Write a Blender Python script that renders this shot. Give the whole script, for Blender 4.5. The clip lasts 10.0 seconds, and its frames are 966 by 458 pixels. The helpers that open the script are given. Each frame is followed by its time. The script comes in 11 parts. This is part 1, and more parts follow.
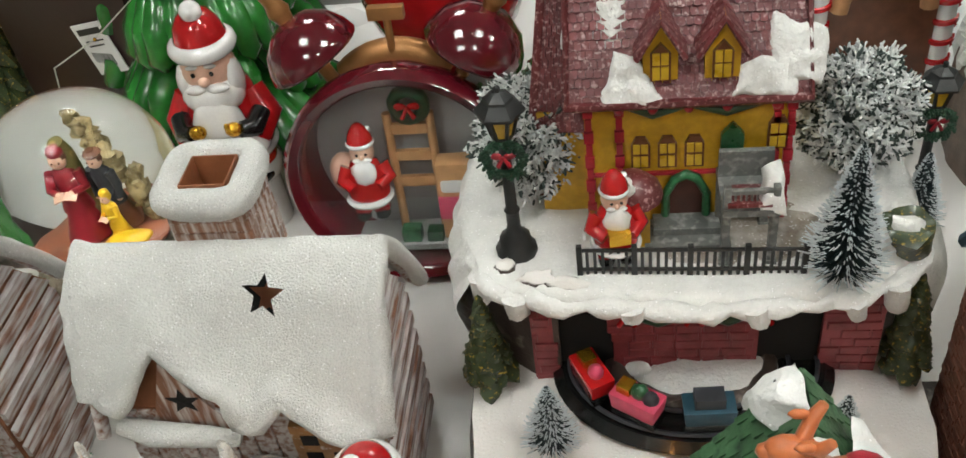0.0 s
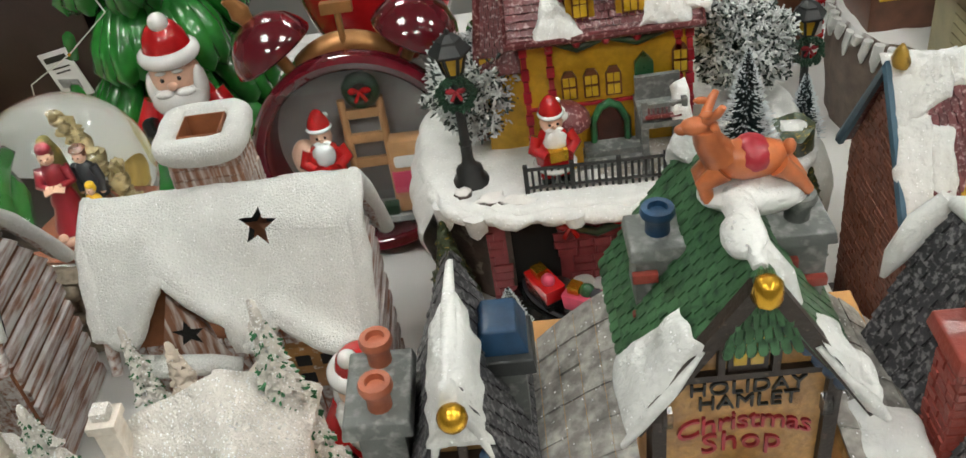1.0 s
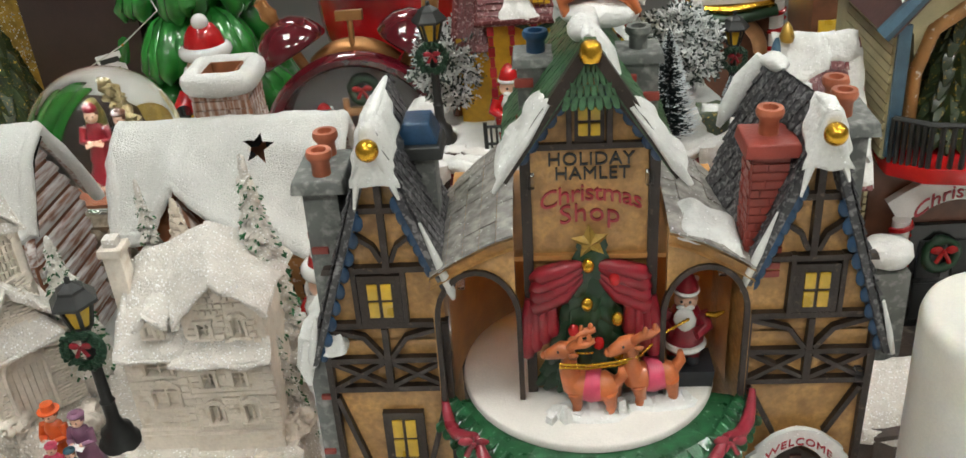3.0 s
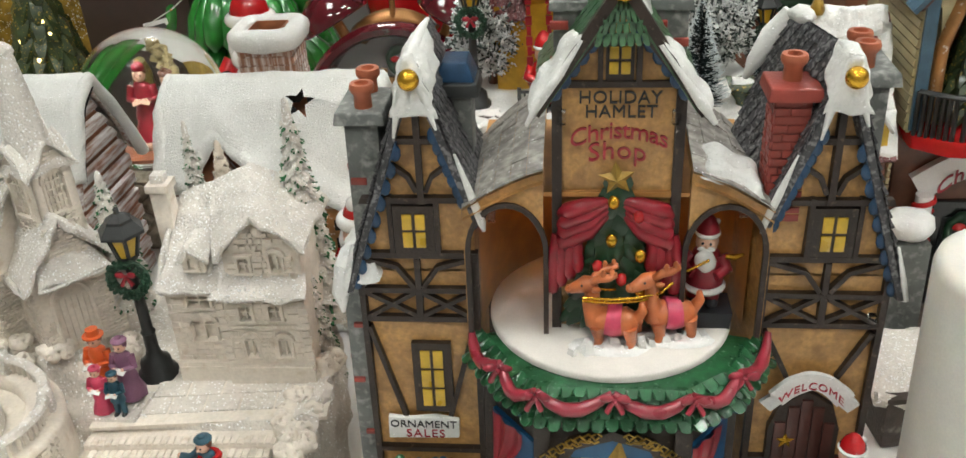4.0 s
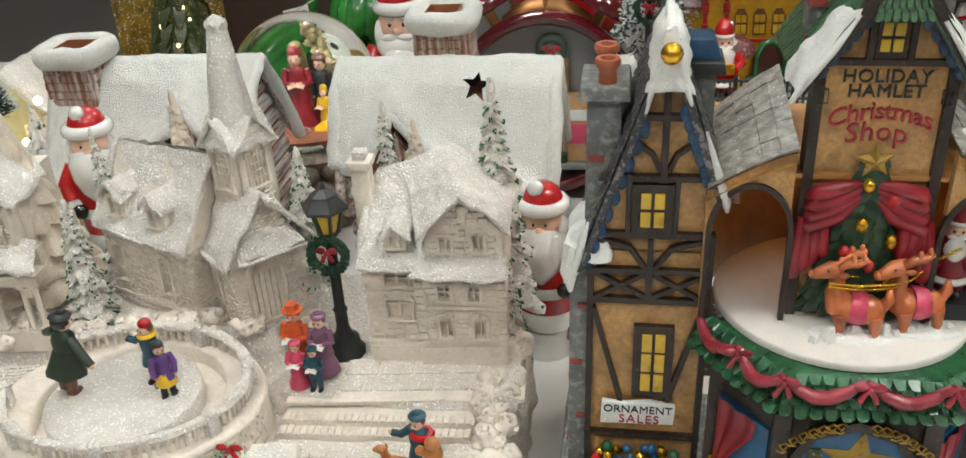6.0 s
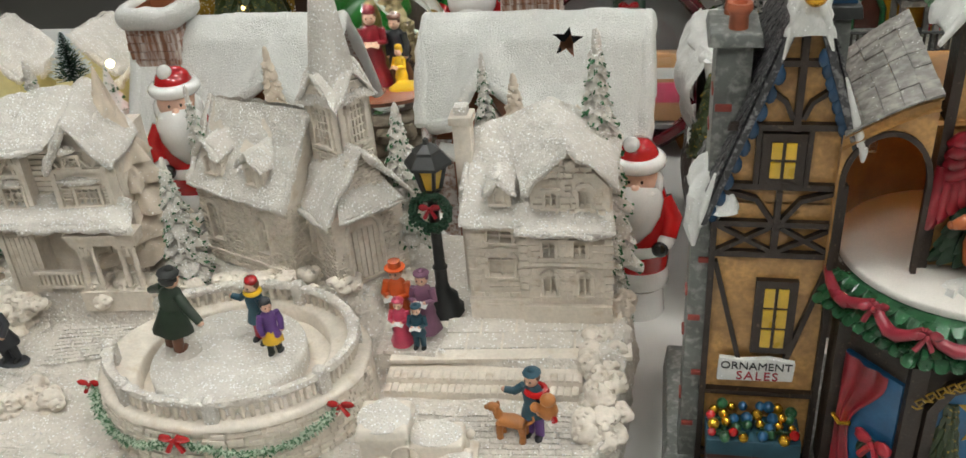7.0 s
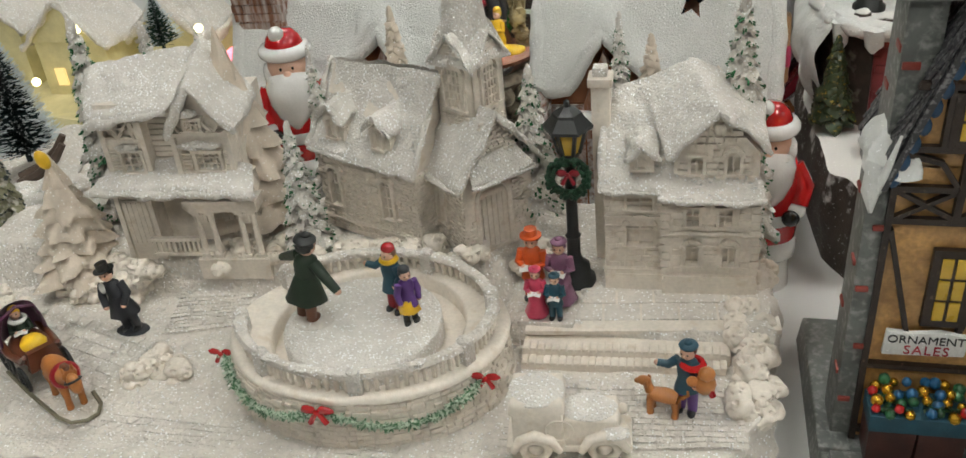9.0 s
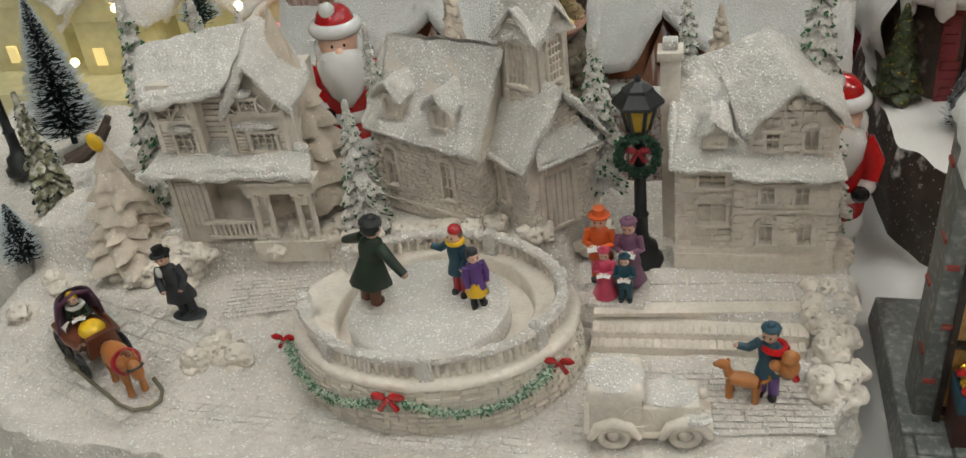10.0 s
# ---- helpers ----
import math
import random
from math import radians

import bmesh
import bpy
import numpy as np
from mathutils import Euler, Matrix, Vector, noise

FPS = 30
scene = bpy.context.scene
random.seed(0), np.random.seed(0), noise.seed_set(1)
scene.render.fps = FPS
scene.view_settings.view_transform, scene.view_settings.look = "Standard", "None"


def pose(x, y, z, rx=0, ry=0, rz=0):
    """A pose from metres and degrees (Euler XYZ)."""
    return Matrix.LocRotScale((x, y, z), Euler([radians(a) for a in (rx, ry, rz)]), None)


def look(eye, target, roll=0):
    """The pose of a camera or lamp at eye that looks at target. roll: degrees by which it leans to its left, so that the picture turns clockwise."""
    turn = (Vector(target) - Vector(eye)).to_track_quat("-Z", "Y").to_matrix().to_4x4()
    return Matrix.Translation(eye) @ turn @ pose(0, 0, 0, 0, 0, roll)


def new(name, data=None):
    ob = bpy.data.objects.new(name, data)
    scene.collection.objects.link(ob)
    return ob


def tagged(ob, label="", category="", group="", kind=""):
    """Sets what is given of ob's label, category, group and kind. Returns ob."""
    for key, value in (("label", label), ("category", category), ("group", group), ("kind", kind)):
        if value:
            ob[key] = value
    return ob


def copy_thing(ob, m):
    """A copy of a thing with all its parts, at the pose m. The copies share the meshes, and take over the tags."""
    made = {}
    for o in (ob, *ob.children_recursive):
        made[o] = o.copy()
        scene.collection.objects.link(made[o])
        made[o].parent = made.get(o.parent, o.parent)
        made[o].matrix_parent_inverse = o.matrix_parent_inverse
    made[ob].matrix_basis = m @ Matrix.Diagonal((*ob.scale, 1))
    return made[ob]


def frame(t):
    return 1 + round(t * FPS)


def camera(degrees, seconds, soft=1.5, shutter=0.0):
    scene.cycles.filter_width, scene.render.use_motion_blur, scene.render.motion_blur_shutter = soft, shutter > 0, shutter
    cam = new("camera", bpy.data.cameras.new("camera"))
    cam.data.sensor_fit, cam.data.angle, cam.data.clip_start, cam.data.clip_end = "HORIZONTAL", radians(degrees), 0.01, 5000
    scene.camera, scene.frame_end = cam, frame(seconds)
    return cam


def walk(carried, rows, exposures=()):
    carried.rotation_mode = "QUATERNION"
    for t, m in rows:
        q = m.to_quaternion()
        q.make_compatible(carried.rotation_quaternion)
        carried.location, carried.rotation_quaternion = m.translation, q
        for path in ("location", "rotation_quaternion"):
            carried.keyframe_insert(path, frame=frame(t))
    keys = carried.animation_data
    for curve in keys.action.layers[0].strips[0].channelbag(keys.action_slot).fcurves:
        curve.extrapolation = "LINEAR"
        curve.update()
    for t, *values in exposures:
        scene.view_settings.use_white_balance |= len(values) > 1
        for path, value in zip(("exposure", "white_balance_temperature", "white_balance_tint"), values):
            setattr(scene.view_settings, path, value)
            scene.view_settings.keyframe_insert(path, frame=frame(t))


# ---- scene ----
cam = camera(52.6, 10.0)
PATH = [
    (0, (0.046, 0.083, 0.465), (-0.231, 1.559, -0.857), -8.9),
    (0.5, (0.039, 0.038, 0.464), (-0.189, 1.545, -0.831), -9.8),
    (1, (0.031, -0.026, 0.456), (-0.084, 1.556, -0.762), -9.5),
    (1.5, (0.034, -0.068, 0.452), (-0.054, 1.58, -0.678), -8.8),
    (2, (0.059, -0.122, 0.442), (-0.047, 1.569, -0.621), -8.3),
    (2.5, (0.067, -0.156, 0.424), (-0.043, 1.552, -0.61), -6.7),
    (2.7, (0.068, -0.163, 0.415), (-0.054, 1.564, -0.586), -6.0),
    (3.8, (0.069, -0.202, 0.383), (-0.135, 1.558, -0.543), -4.4),
    (4, (0.068, -0.205, 0.385), (-0.135, 1.545, -0.561), -3.9),
    (4.5, (0.06, -0.22, 0.381), (-0.15, 1.529, -0.567), -3.1),
    (5, (0.038, -0.227, 0.383), (-0.184, 1.526, -0.554), -2.9),
    (5.5, (0.016, -0.218, 0.384), (-0.233, 1.532, -0.553), -3.0),
    (5.7, (0.004, -0.213, 0.381), (-0.275, 1.534, -0.551), -3.3),
    (6.8, (-0.042, -0.214, 0.372), (-0.393, 1.501, -0.596), -5.0),
    (7, (-0.051, -0.215, 0.369), (-0.417, 1.489, -0.614), -5.1),
    (7.5, (-0.065, -0.218, 0.362), (-0.417, 1.476, -0.642), -4.4),
    (8, (-0.08, -0.217, 0.361), (-0.403, 1.465, -0.671), -3.8),
    (8.5, (-0.092, -0.214, 0.363), (-0.453, 1.459, -0.673), -4.6),
    (9, (-0.108, -0.21, 0.362), (-0.534, 1.452, -0.665), -6.0),
    (9.5, (-0.121, -0.205, 0.362), (-0.568, 1.447, -0.675), -6.7),
    (10, (-0.134, -0.202, 0.359), (-0.596, 1.426, -0.706), -7.3),
]
walk(cam, [(t, look(eye, target, roll)) for t, eye, target, roll in PATH],
     exposures=[(0, 0.3), (1.5, 0.3), (4.5, 0.5), (5.5, 0.5), (7.0, 0.22), (7.5, 0.18), (8.5, 0.05), (9.5, -0.08), (10, -0.2)])

# ---- light: shop ceiling with LED panels ----
world = bpy.data.worlds.new("shop_air")
scene.world = world
world.use_nodes = True
world.node_tree.nodes["Background"].inputs[0].default_value = (0.97, 0.98, 0.95, 1)
world.node_tree.nodes["Background"].inputs[1].default_value = 0.22
LED_STRENGTH = 48.0
scene.view_settings.exposure = 0.0

CM = 0.01


# ---- geometry helpers: all sizes in centimetres ----
class Geo:
    """Collects vertices and faces; m is the material slot of the next faces."""

    def __init__(self, x=None):
        self.v, self.f, self.k, self.m, self.x = [], [], [], 0, x or Matrix()

    def mat(self, m):
        self.m = m
        return self

    def add(self, vs, fs):
        o = len(self.v)
        self.v += [self.x @ Vector(p) for p in vs]
        self.f += [tuple(i + o for i in f) for f in fs]
        self.k += [self.m] * len(fs)
        return self

    def box(self, x, y, z, sx, sy, sz, rz=0, rx=0, ry=0, top=1.0, topy=None):
        """A box whose base is centred on x, y, z."""
        topy = top if topy is None else topy
        m = Matrix.LocRotScale((x, y, z), Euler((radians(rx), radians(ry), radians(rz))), None)
        vs = []
        for k, (a, b) in ((0, (1, 1)), (sz, (top, topy))):
            vs += [m @ Vector((i * sx / 2 * a, j * sy / 2 * b, k)) for i, j in ((-1, -1), (1, -1), (1, 1), (-1, 1))]
        return self.add(vs, [(3, 2, 1, 0), (4, 5, 6, 7), (0, 1, 5, 4), (1, 2, 6, 5), (2, 3, 7, 6), (3, 0, 4, 7)])

    def lathe(self, prof, x=0, y=0, z=0, n=16, jag=None, sx=1, sy=1, m=None, caps=True):
        m = m or Matrix()
        vs, fs = [], []
        for i, (r, h) in enumerate(prof):
            for j in range(n):
                a = 2 * math.pi * j / n
                k = r * (jag(a, i, h) if jag else 1)
                p = m @ Vector((k * math.cos(a) * sx, k * math.sin(a) * sy, h))
                vs.append((p.x + x, p.y + y, p.z + z))
        for i in range(len(prof) - 1):
            for j in range(n):
                q = (j + 1) % n
                fs.append((i * n + j, i * n + q, i * n + n + q, i * n + n + j))
        if caps:
            fs.append(tuple(range(n))[::-1])
            fs.append(tuple(range((len(prof) - 1) * n, len(prof) * n)))
        return self.add(vs, fs)

    def ell(self, x, y, z, rx, ry=None, rz=None, n=12, wob=0, freq=1.0, rot=None):
        ry, rz = ry or rx, rz or rx
        h = max(5, n * 2 // 3)
        vs, fs = [], []
        for i in range(h + 1):
            t = math.pi * i / h
            for j in range(n):
                a = 2 * math.pi * j / n
                d = Vector((max(math.sin(t), 0.004) * math.cos(a), max(math.sin(t), 0.004) * math.sin(a), -math.cos(t)))
                k = 1 + (wob * noise.noise(d * freq + Vector((x, y, z))) if wob else 0)
                p = Vector((d.x * rx, d.y * ry, d.z * rz)) * k
                if rot:
                    p = rot @ p
                vs.append((p.x + x, p.y + y, p.z + z))
        for i in range(h):
            for j in range(n):
                q = (j + 1) % n
                fs.append((i * n + j, i * n + q, i * n + n + q, i * n + n + j))
        return self.add(vs, fs)

    def tube(self, pts, r, n=6, closed=False):
        pts = [Vector(p) for p in pts]
        vs, fs, c = [], [], len(pts)
        up = None
        for i, p in enumerate(pts):
            a = pts[(i - 1) % c] if closed or i else p
            b = pts[(i + 1) % c] if closed or i < c - 1 else p
            d = (b - a).normalized()
            if up is None:
                up = Vector((0, 0, 1)) if abs(d.z) < 0.9 else Vector((1, 0, 0))
            s = d.cross(up).normalized()
            up = s.cross(d).normalized()
            k = r[i] if isinstance(r, (list, tuple)) else r
            for j in range(n):
                t = 2 * math.pi * j / n
                vs.append(p + (s * math.cos(t) + up * math.sin(t)) * k)
        for i in range(c if closed else c - 1):
            for j in range(n):
                q = (j + 1) % n
                i2 = (i + 1) % c
                fs.append((i * n + j, i * n + q, i2 * n + q, i2 * n + j))
        if not closed:
            fs.append(tuple(range(n))[::-1])
            fs.append(tuple(range((c - 1) * n, c * n)))
        return self.add(vs, fs)

    def rod(self, a, b, r0, r1=None, n=8):
        return self.tube([a, b], [r0, r0 if r1 is None else r1], n)

    def ring(self, x, y, z, R, r, n=28, k=8, m=None, wob=0):
        m = m or Matrix()
        pts = [m @ Vector((R * math.cos(2 * math.pi * i / n), R * math.sin(2 * math.pi * i / n), 0)) + Vector((x, y, z)) for i in range(n)]
        rr = [r * (1 + wob * noise.noise(p * 3)) for p in pts]
        return self.tube(pts, rr, k, True)

    def prism(self, poly, z0, z1, top=1.0):
        n = len(poly)
        cx, cy = sum(p[0] for p in poly) / n, sum(p[1] for p in poly) / n
        vs = [(x, y, z0) for x, y in poly] + [(cx + (x - cx) * top, cy + (y - cy) * top, z1) for x, y in poly]
        return self.add(vs, [tuple(range(n))[::-1], tuple(range(n, 2 * n))] + [(i, (i + 1) % n, n + (i + 1) % n, n + i) for i in range(n)])

    def slab(self, poly, y0, y1):
        """A plate cut in the x-z plane, from y0 to y1."""
        n = len(poly)
        vs = [(x, y0, z) for x, z in poly] + [(x, y1, z) for x, z in poly]
        return self.add(vs, [tuple(range(n)), tuple(range(n, 2 * n))[::-1]] + [((i + 1) % n, i, n + i, n + (i + 1) % n) for i in range(n)])

    def strip(self, pts, w, y0, y1):
        """A beam that follows points of the x-z plane."""
        n = len(pts)
        L, R = [], []
        for i in range(n):
            a, b = Vector(pts[max(i - 1, 0)]), Vector(pts[min(i + 1, n - 1)])
            d = (b - a).normalized()
            q = Vector((-d.y, d.x)) * w / 2
            L.append((pts[i][0] + q.x, pts[i][1] + q.y))
            R.append((pts[i][0] - q.x, pts[i][1] - q.y))
        vs = []
        for i in range(n):
            vs += [(R[i][0], y0, R[i][1]), (L[i][0], y0, L[i][1]), (L[i][0], y1, L[i][1]), (R[i][0], y1, R[i][1])]
        fs = [(0, 1, 2, 3), (4 * n - 1, 4 * n - 2, 4 * n - 3, 4 * n - 4)]
        for i in range(n - 1):
            for k in range(4):
                q = (k + 1) % 4
                fs.append((4 * i + q, 4 * i + k, 4 * i + 4 + k, 4 * i + 4 + q))
        return self.add(vs, fs)

    def grid(self, fn, nu, nv):
        vs = [fn(i / nu, j / nv) for j in range(nv + 1) for i in range(nu + 1)]
        w = nu + 1
        return self.add(vs, [(j * w + i, j * w + i + 1, j * w + w + i + 1, j * w + w + i) for j in range(nv) for i in range(nu)])

    def drape(self, a, b, c, d, h, nu=14, nv=10, wob=0.35, edge=0.1, seed=0.0, freq=0.9):
        """Snow lying on the quad a b c d: rounded, uneven, with a ragged rim."""
        a, b, c, d = (Vector(p) for p in (a, b, c, d))
        nrm = (b - a).cross(d - a).normalized()
        s = Vector((seed * 7.3, seed * 3.1, seed))

        def fn(u, v):
            p = (a * (1 - u) + b * u) * (1 - v) + (d * (1 - u) + c * u) * v
            e = noise.noise_vector(p * freq + s) * edge
            u2, v2 = u + e.x * (1 if 0 < u < 1 else 0.9), v + e.y
            p = (a * (1 - u2) + b * u2) * (1 - v2) + (d * (1 - u2) + c * u2) * v2
            k = (1 - abs(2 * u - 1) ** 5) * (1 - abs(2 * v - 1) ** 5)
            return p + nrm * (h * max(k, 0) ** 0.6 * (1 + wob * noise.noise(p * freq * 1.7 + s)) - 0.04)
        return self.grid(fn, nu, nv)

    def tiles(self, a, b, c, d, nu, nv, t=0.07, gap=0.1, half=True, jit=0.06, tip=0.12):
        """Overlapping tiles on the quad; a-b is the lower edge."""
        a, b, c, d = (Vector(p) for p in (a, b, c, d))
        nrm = (b - a).cross(d - a).normalized()

        def at(u, v, h):
            u = min(max(u, 0), 1)
            return (a * (1 - u) + b * u) * (1 - v) + (d * (1 - u) + c * u) * v + nrm * h
        for j in range(nv):
            for i in range(nu + (1 if half and j % 2 else 0)):
                u0 = (i - (0.5 if half and j % 2 else 0)) / nu
                u1 = u0 + 1 / nu
                g = gap / nu / 2
                v0, v1 = j / nv + random.uniform(-jit, jit) / nv, (j + 1.15) / nv
                v1 = min(v1, 1)
                k = t * random.uniform(0.8, 1.3)
                um = (u0 + u1) / 2
                ua, ub, uc, ud = u0 + g, u0 + 0.22 * (u1 - u0), u1 - 0.22 * (u1 - u0), u1 - g
                rim = [(ua, v0 + tip / nv), (ub, v0 + 0.22 * tip / nv), (um, v0), (uc, v0 + 0.22 * tip / nv), (ud, v0 + tip / nv)]
                vs = [at(u, v, 0) for u, v in rim] + [at(u, v, k) for u, v in rim] + [at(ud, v1, 0.01), at(ua, v1, 0.01)]
                self.add(vs, [(5, 6, 7, 8, 9, 10, 11)] + [(i, i + 1, i + 6, i + 5) for i in range(4)] + [(4, 10, 9), (11, 0, 5)])
        return self

    def bricks(self, a, b, c, d, w, h, t=0.05, gap=0.05, skip=None, jit=0.25):
        """Raised bricks of w x h on the quad a b c d; a-b is the lower edge."""
        a, b, c, d = (Vector(p) for p in (a, b, c, d))
        nrm = (b - a).cross(d - a).normalized()
        nv = max(1, round((d - a).length / h))
        for j in range(nv):
            v0, v1 = (j + gap) / nv, (j + 1 - gap) / nv
            L = ((a * (1 - v0) + d * v0) - (b * (1 - v0) + c * v0)).length
            u = -random.uniform(0, w) / max(L, 0.1)
            while u < 1:
                q = w * random.uniform(1 - jit, 1 + jit) / max(L, 0.1)
                u0, u1 = max(u, 0), min(u + q - gap * h * 2 / max(L, 0.1), 1)
                if u1 - u0 > 0.2 * q and not (skip and skip((u0 + u1) / 2, (v0 + v1) / 2)):
                    k = t * random.uniform(0.5, 1.4)
                    P = [(a * (1 - x) + b * x) * (1 - y) + (d * (1 - x) + c * x) * y for x, y in ((u0, v0), (u1, v0), (u1, v1), (u0, v1))]
                    m = (P[0] + P[2]) / 2
                    Q = [p + (m - p) * 0.08 + nrm * k for p in P]
                    self.add(P + Q, [(4, 5, 6, 7), (0, 1, 5, 4), (1, 2, 6, 5), (2, 3, 7, 6), (3, 0, 4, 7)])
                u += q
        return self


def lump(g, amount, freq):
    """Makes the collected surface uneven."""
    for i, p in enumerate(g.v):
        g.v[i] = p + noise.noise_vector(p * freq) * amount
    return g


def part(name, g, mats, parent=None, label="", bevel=0.0, smooth=55, sub=0):
    """Links the collected geometry as one mesh object, under a thing or a part."""
    me = bpy.data.meshes.new(name)
    me.from_pydata([p * CM for p in g.v], [], g.f)
    mats = mats if isinstance(mats, (list, tuple)) else [mats]
    for m in mats:
        me.materials.append(m)
    me.polygons.foreach_set("material_index", g.k)
    if bevel or sub:
        bm = bmesh.new()
        bm.from_mesh(me)
        if sub:
            bmesh.ops.subdivide_edges(bm, edges=bm.edges, cuts=sub, use_grid_fill=True)
        if bevel:
            es = [e for e in bm.edges if len(e.link_faces) == 2 and e.calc_face_angle(0) > 0.6]
            bmesh.ops.bevel(bm, geom=es, offset=bevel * CM, segments=2, affect="EDGES", profile=0.6, clamp_overlap=True)
        bm.to_mesh(me)
        bm.free()
    me.validate()
    if smooth:
        me.shade_smooth()
        me.set_sharp_from_angle(angle=radians(smooth))
    ob = new(name, me)
    if parent:
        ob.parent = parent
    if label:
        ob["label"] = label
    return ob


def pieces(name, g, mats, parent, label="", bevel=0.0, smooth=70):
    """Links every separate piece of the collected geometry as a part of its own."""
    root = list(range(len(g.v)))

    def find(i):
        while root[i] != i:
            root[i] = root[root[i]]
            i = root[i]
        return i
    for f in g.f:
        for i in f[1:]:
            root[find(i)] = find(f[0])
    sets = {}
    for j, f in enumerate(g.f):
        sets.setdefault(find(f[0]), []).append(j)
    for js in sets.values():
        q, at = Geo(), {}
        for j in js:
            for i in g.f[j]:
                if i not in at:
                    at[i] = len(q.v)
                    q.v.append(g.v[i])
            q.f.append(tuple(at[i] for i in g.f[j]))
            q.k.append(g.k[j])
        ob = part(name, q, mats, parent, label, bevel, smooth)
    return ob


def thing(name, label, category, x=0, y=0, z=0, rz=0, group="", kind="", rx=0, ry=0):
    ob = new(name)
    ob.empty_display_size = 0.01
    ob.matrix_basis = pose(x * CM, y * CM, z * CM, rx, ry, rz)
    return tagged(ob, label, category, group, kind)


def whole(name, g, mats, label, category, x=0, y=0, z=0, rz=0, group="", kind="", bevel=0.0, smooth=35):
    ob = part(name, g, mats, bevel=bevel, smooth=smooth)
    ob.matrix_basis = pose(x * CM, y * CM, z * CM, 0, 0, rz)
    return tagged(ob, label, category, group, kind)


# ---- materials ----
def mat(name, rgb, rough=0.5, metal=0.0, var=0.2, vs=90, fine=0.1, fs=900, bump=0.25, bs=700, coat=0.0, glitter=0.0,
        over=None, over_at=0.55, over_scale=150, over_soft=0.06, up=None, up_at=0.45, island=0.0, gs=1300, bd=0.6, streak=1.0):
    """Painted surface: colour at two scales, relief, optional flecks of a second colour, cover on upward faces, glitter."""
    m = bpy.data.materials.new(name)
    m.use_nodes = True
    nt = m.node_tree
    N, L = nt.nodes, nt.links
    bs_ = N["Principled BSDF"]
    tc = N.new("ShaderNodeTexCoord")

    mp = None
    if streak != 1.0:
        mp = N.new("ShaderNodeMapping")
        mp.inputs["Scale"].default_value = streak if isinstance(streak, tuple) else (1, 1, streak)
        L.new(tc.outputs["Object"], mp.inputs["Vector"])

    def tex(scale, detail=3.0, drawn=False):
        n = N.new("ShaderNodeTexNoise")
        n.inputs["Scale"].default_value = scale
        n.inputs["Detail"].default_value = detail
        L.new(mp.outputs[0] if drawn and mp else tc.outputs["Object"], n.inputs["Vector"])
        return n

    def ramp(src, lo, hi):
        n = N.new("ShaderNodeMapRange")
        n.inputs[1].default_value, n.inputs[2].default_value = lo, hi
        L.new(src, n.inputs[0])
        return n.outputs[0]

    def mix(fac, a, b):
        n = N.new("ShaderNodeMix")
        n.data_type = "RGBA"
        if isinstance(fac, float):
            n.inputs[0].default_value = fac
        else:
            L.new(fac, n.inputs[0])
        for s, q in ((6, a), (7, b)):
            if isinstance(q, tuple):
                n.inputs[s].default_value = (*q, 1)
            else:
                L.new(q, n.inputs[s])
        return n.outputs[2]
    big, small = tex(vs), tex(fs, 2.0)
    dark = tuple(c * (1 - var) for c in rgb)
    lite = tuple(min(1, c * (1 + var * 0.6)) for c in rgb)
    col = mix(ramp(big.outputs[0], 0.3, 0.7), dark, lite)
    col = mix(ramp(small.outputs[0], 0.35, 0.65), col, mix(fine, col, tuple(c * 0.45 for c in rgb)))
    if island:
        geo = N.new("ShaderNodeNewGeometry")
        col = mix(ramp(geo.outputs["Random Per Island"], 0, 1.0), col, mix(island, col, tuple(c * 0.3 for c in rgb)))
    if over:
        col = mix(ramp(tex(over_scale, 5.0, True).outputs[0], over_at - over_soft, over_at + over_soft), col, over)
    if up:
        geo = N.new("ShaderNodeNewGeometry")
        sep = N.new("ShaderNodeSeparateXYZ")
        L.new(geo.outputs["Normal"], sep.inputs[0])
        ad = N.new("ShaderNodeMath")
        ad.operation = "MULTIPLY_ADD"
        ad.inputs[1].default_value, ad.inputs[2].default_value = 1.3, -0.65
        L.new(tex(over_scale, 4.0).outputs[0], ad.inputs[0])
        sm = N.new("ShaderNodeMath")
        L.new(sep.outputs[2], sm.inputs[0])
        L.new(ad.outputs[0], sm.inputs[1])
        col = mix(ramp(sm.outputs[0], up_at - 0.08, up_at + 0.08), col, up)
    rg = N.new("ShaderNodeMapRange")
    rg.inputs[3].default_value, rg.inputs[4].default_value = max(rough - 0.1, 0.02), min(rough + 0.1, 1)
    L.new(big.outputs[0], rg.inputs[0])
    rough_out, metal_out = rg.outputs[0], None
    bp = N.new("ShaderNodeBump")
    bp.inputs["Strength"].default_value = min(bump, 1.0)
    bp.inputs["Distance"].default_value = bd * 0.001
    L.new(tex(bs, 3.0).outputs[0], bp.inputs["Height"])
    nrm = bp.outputs[0]
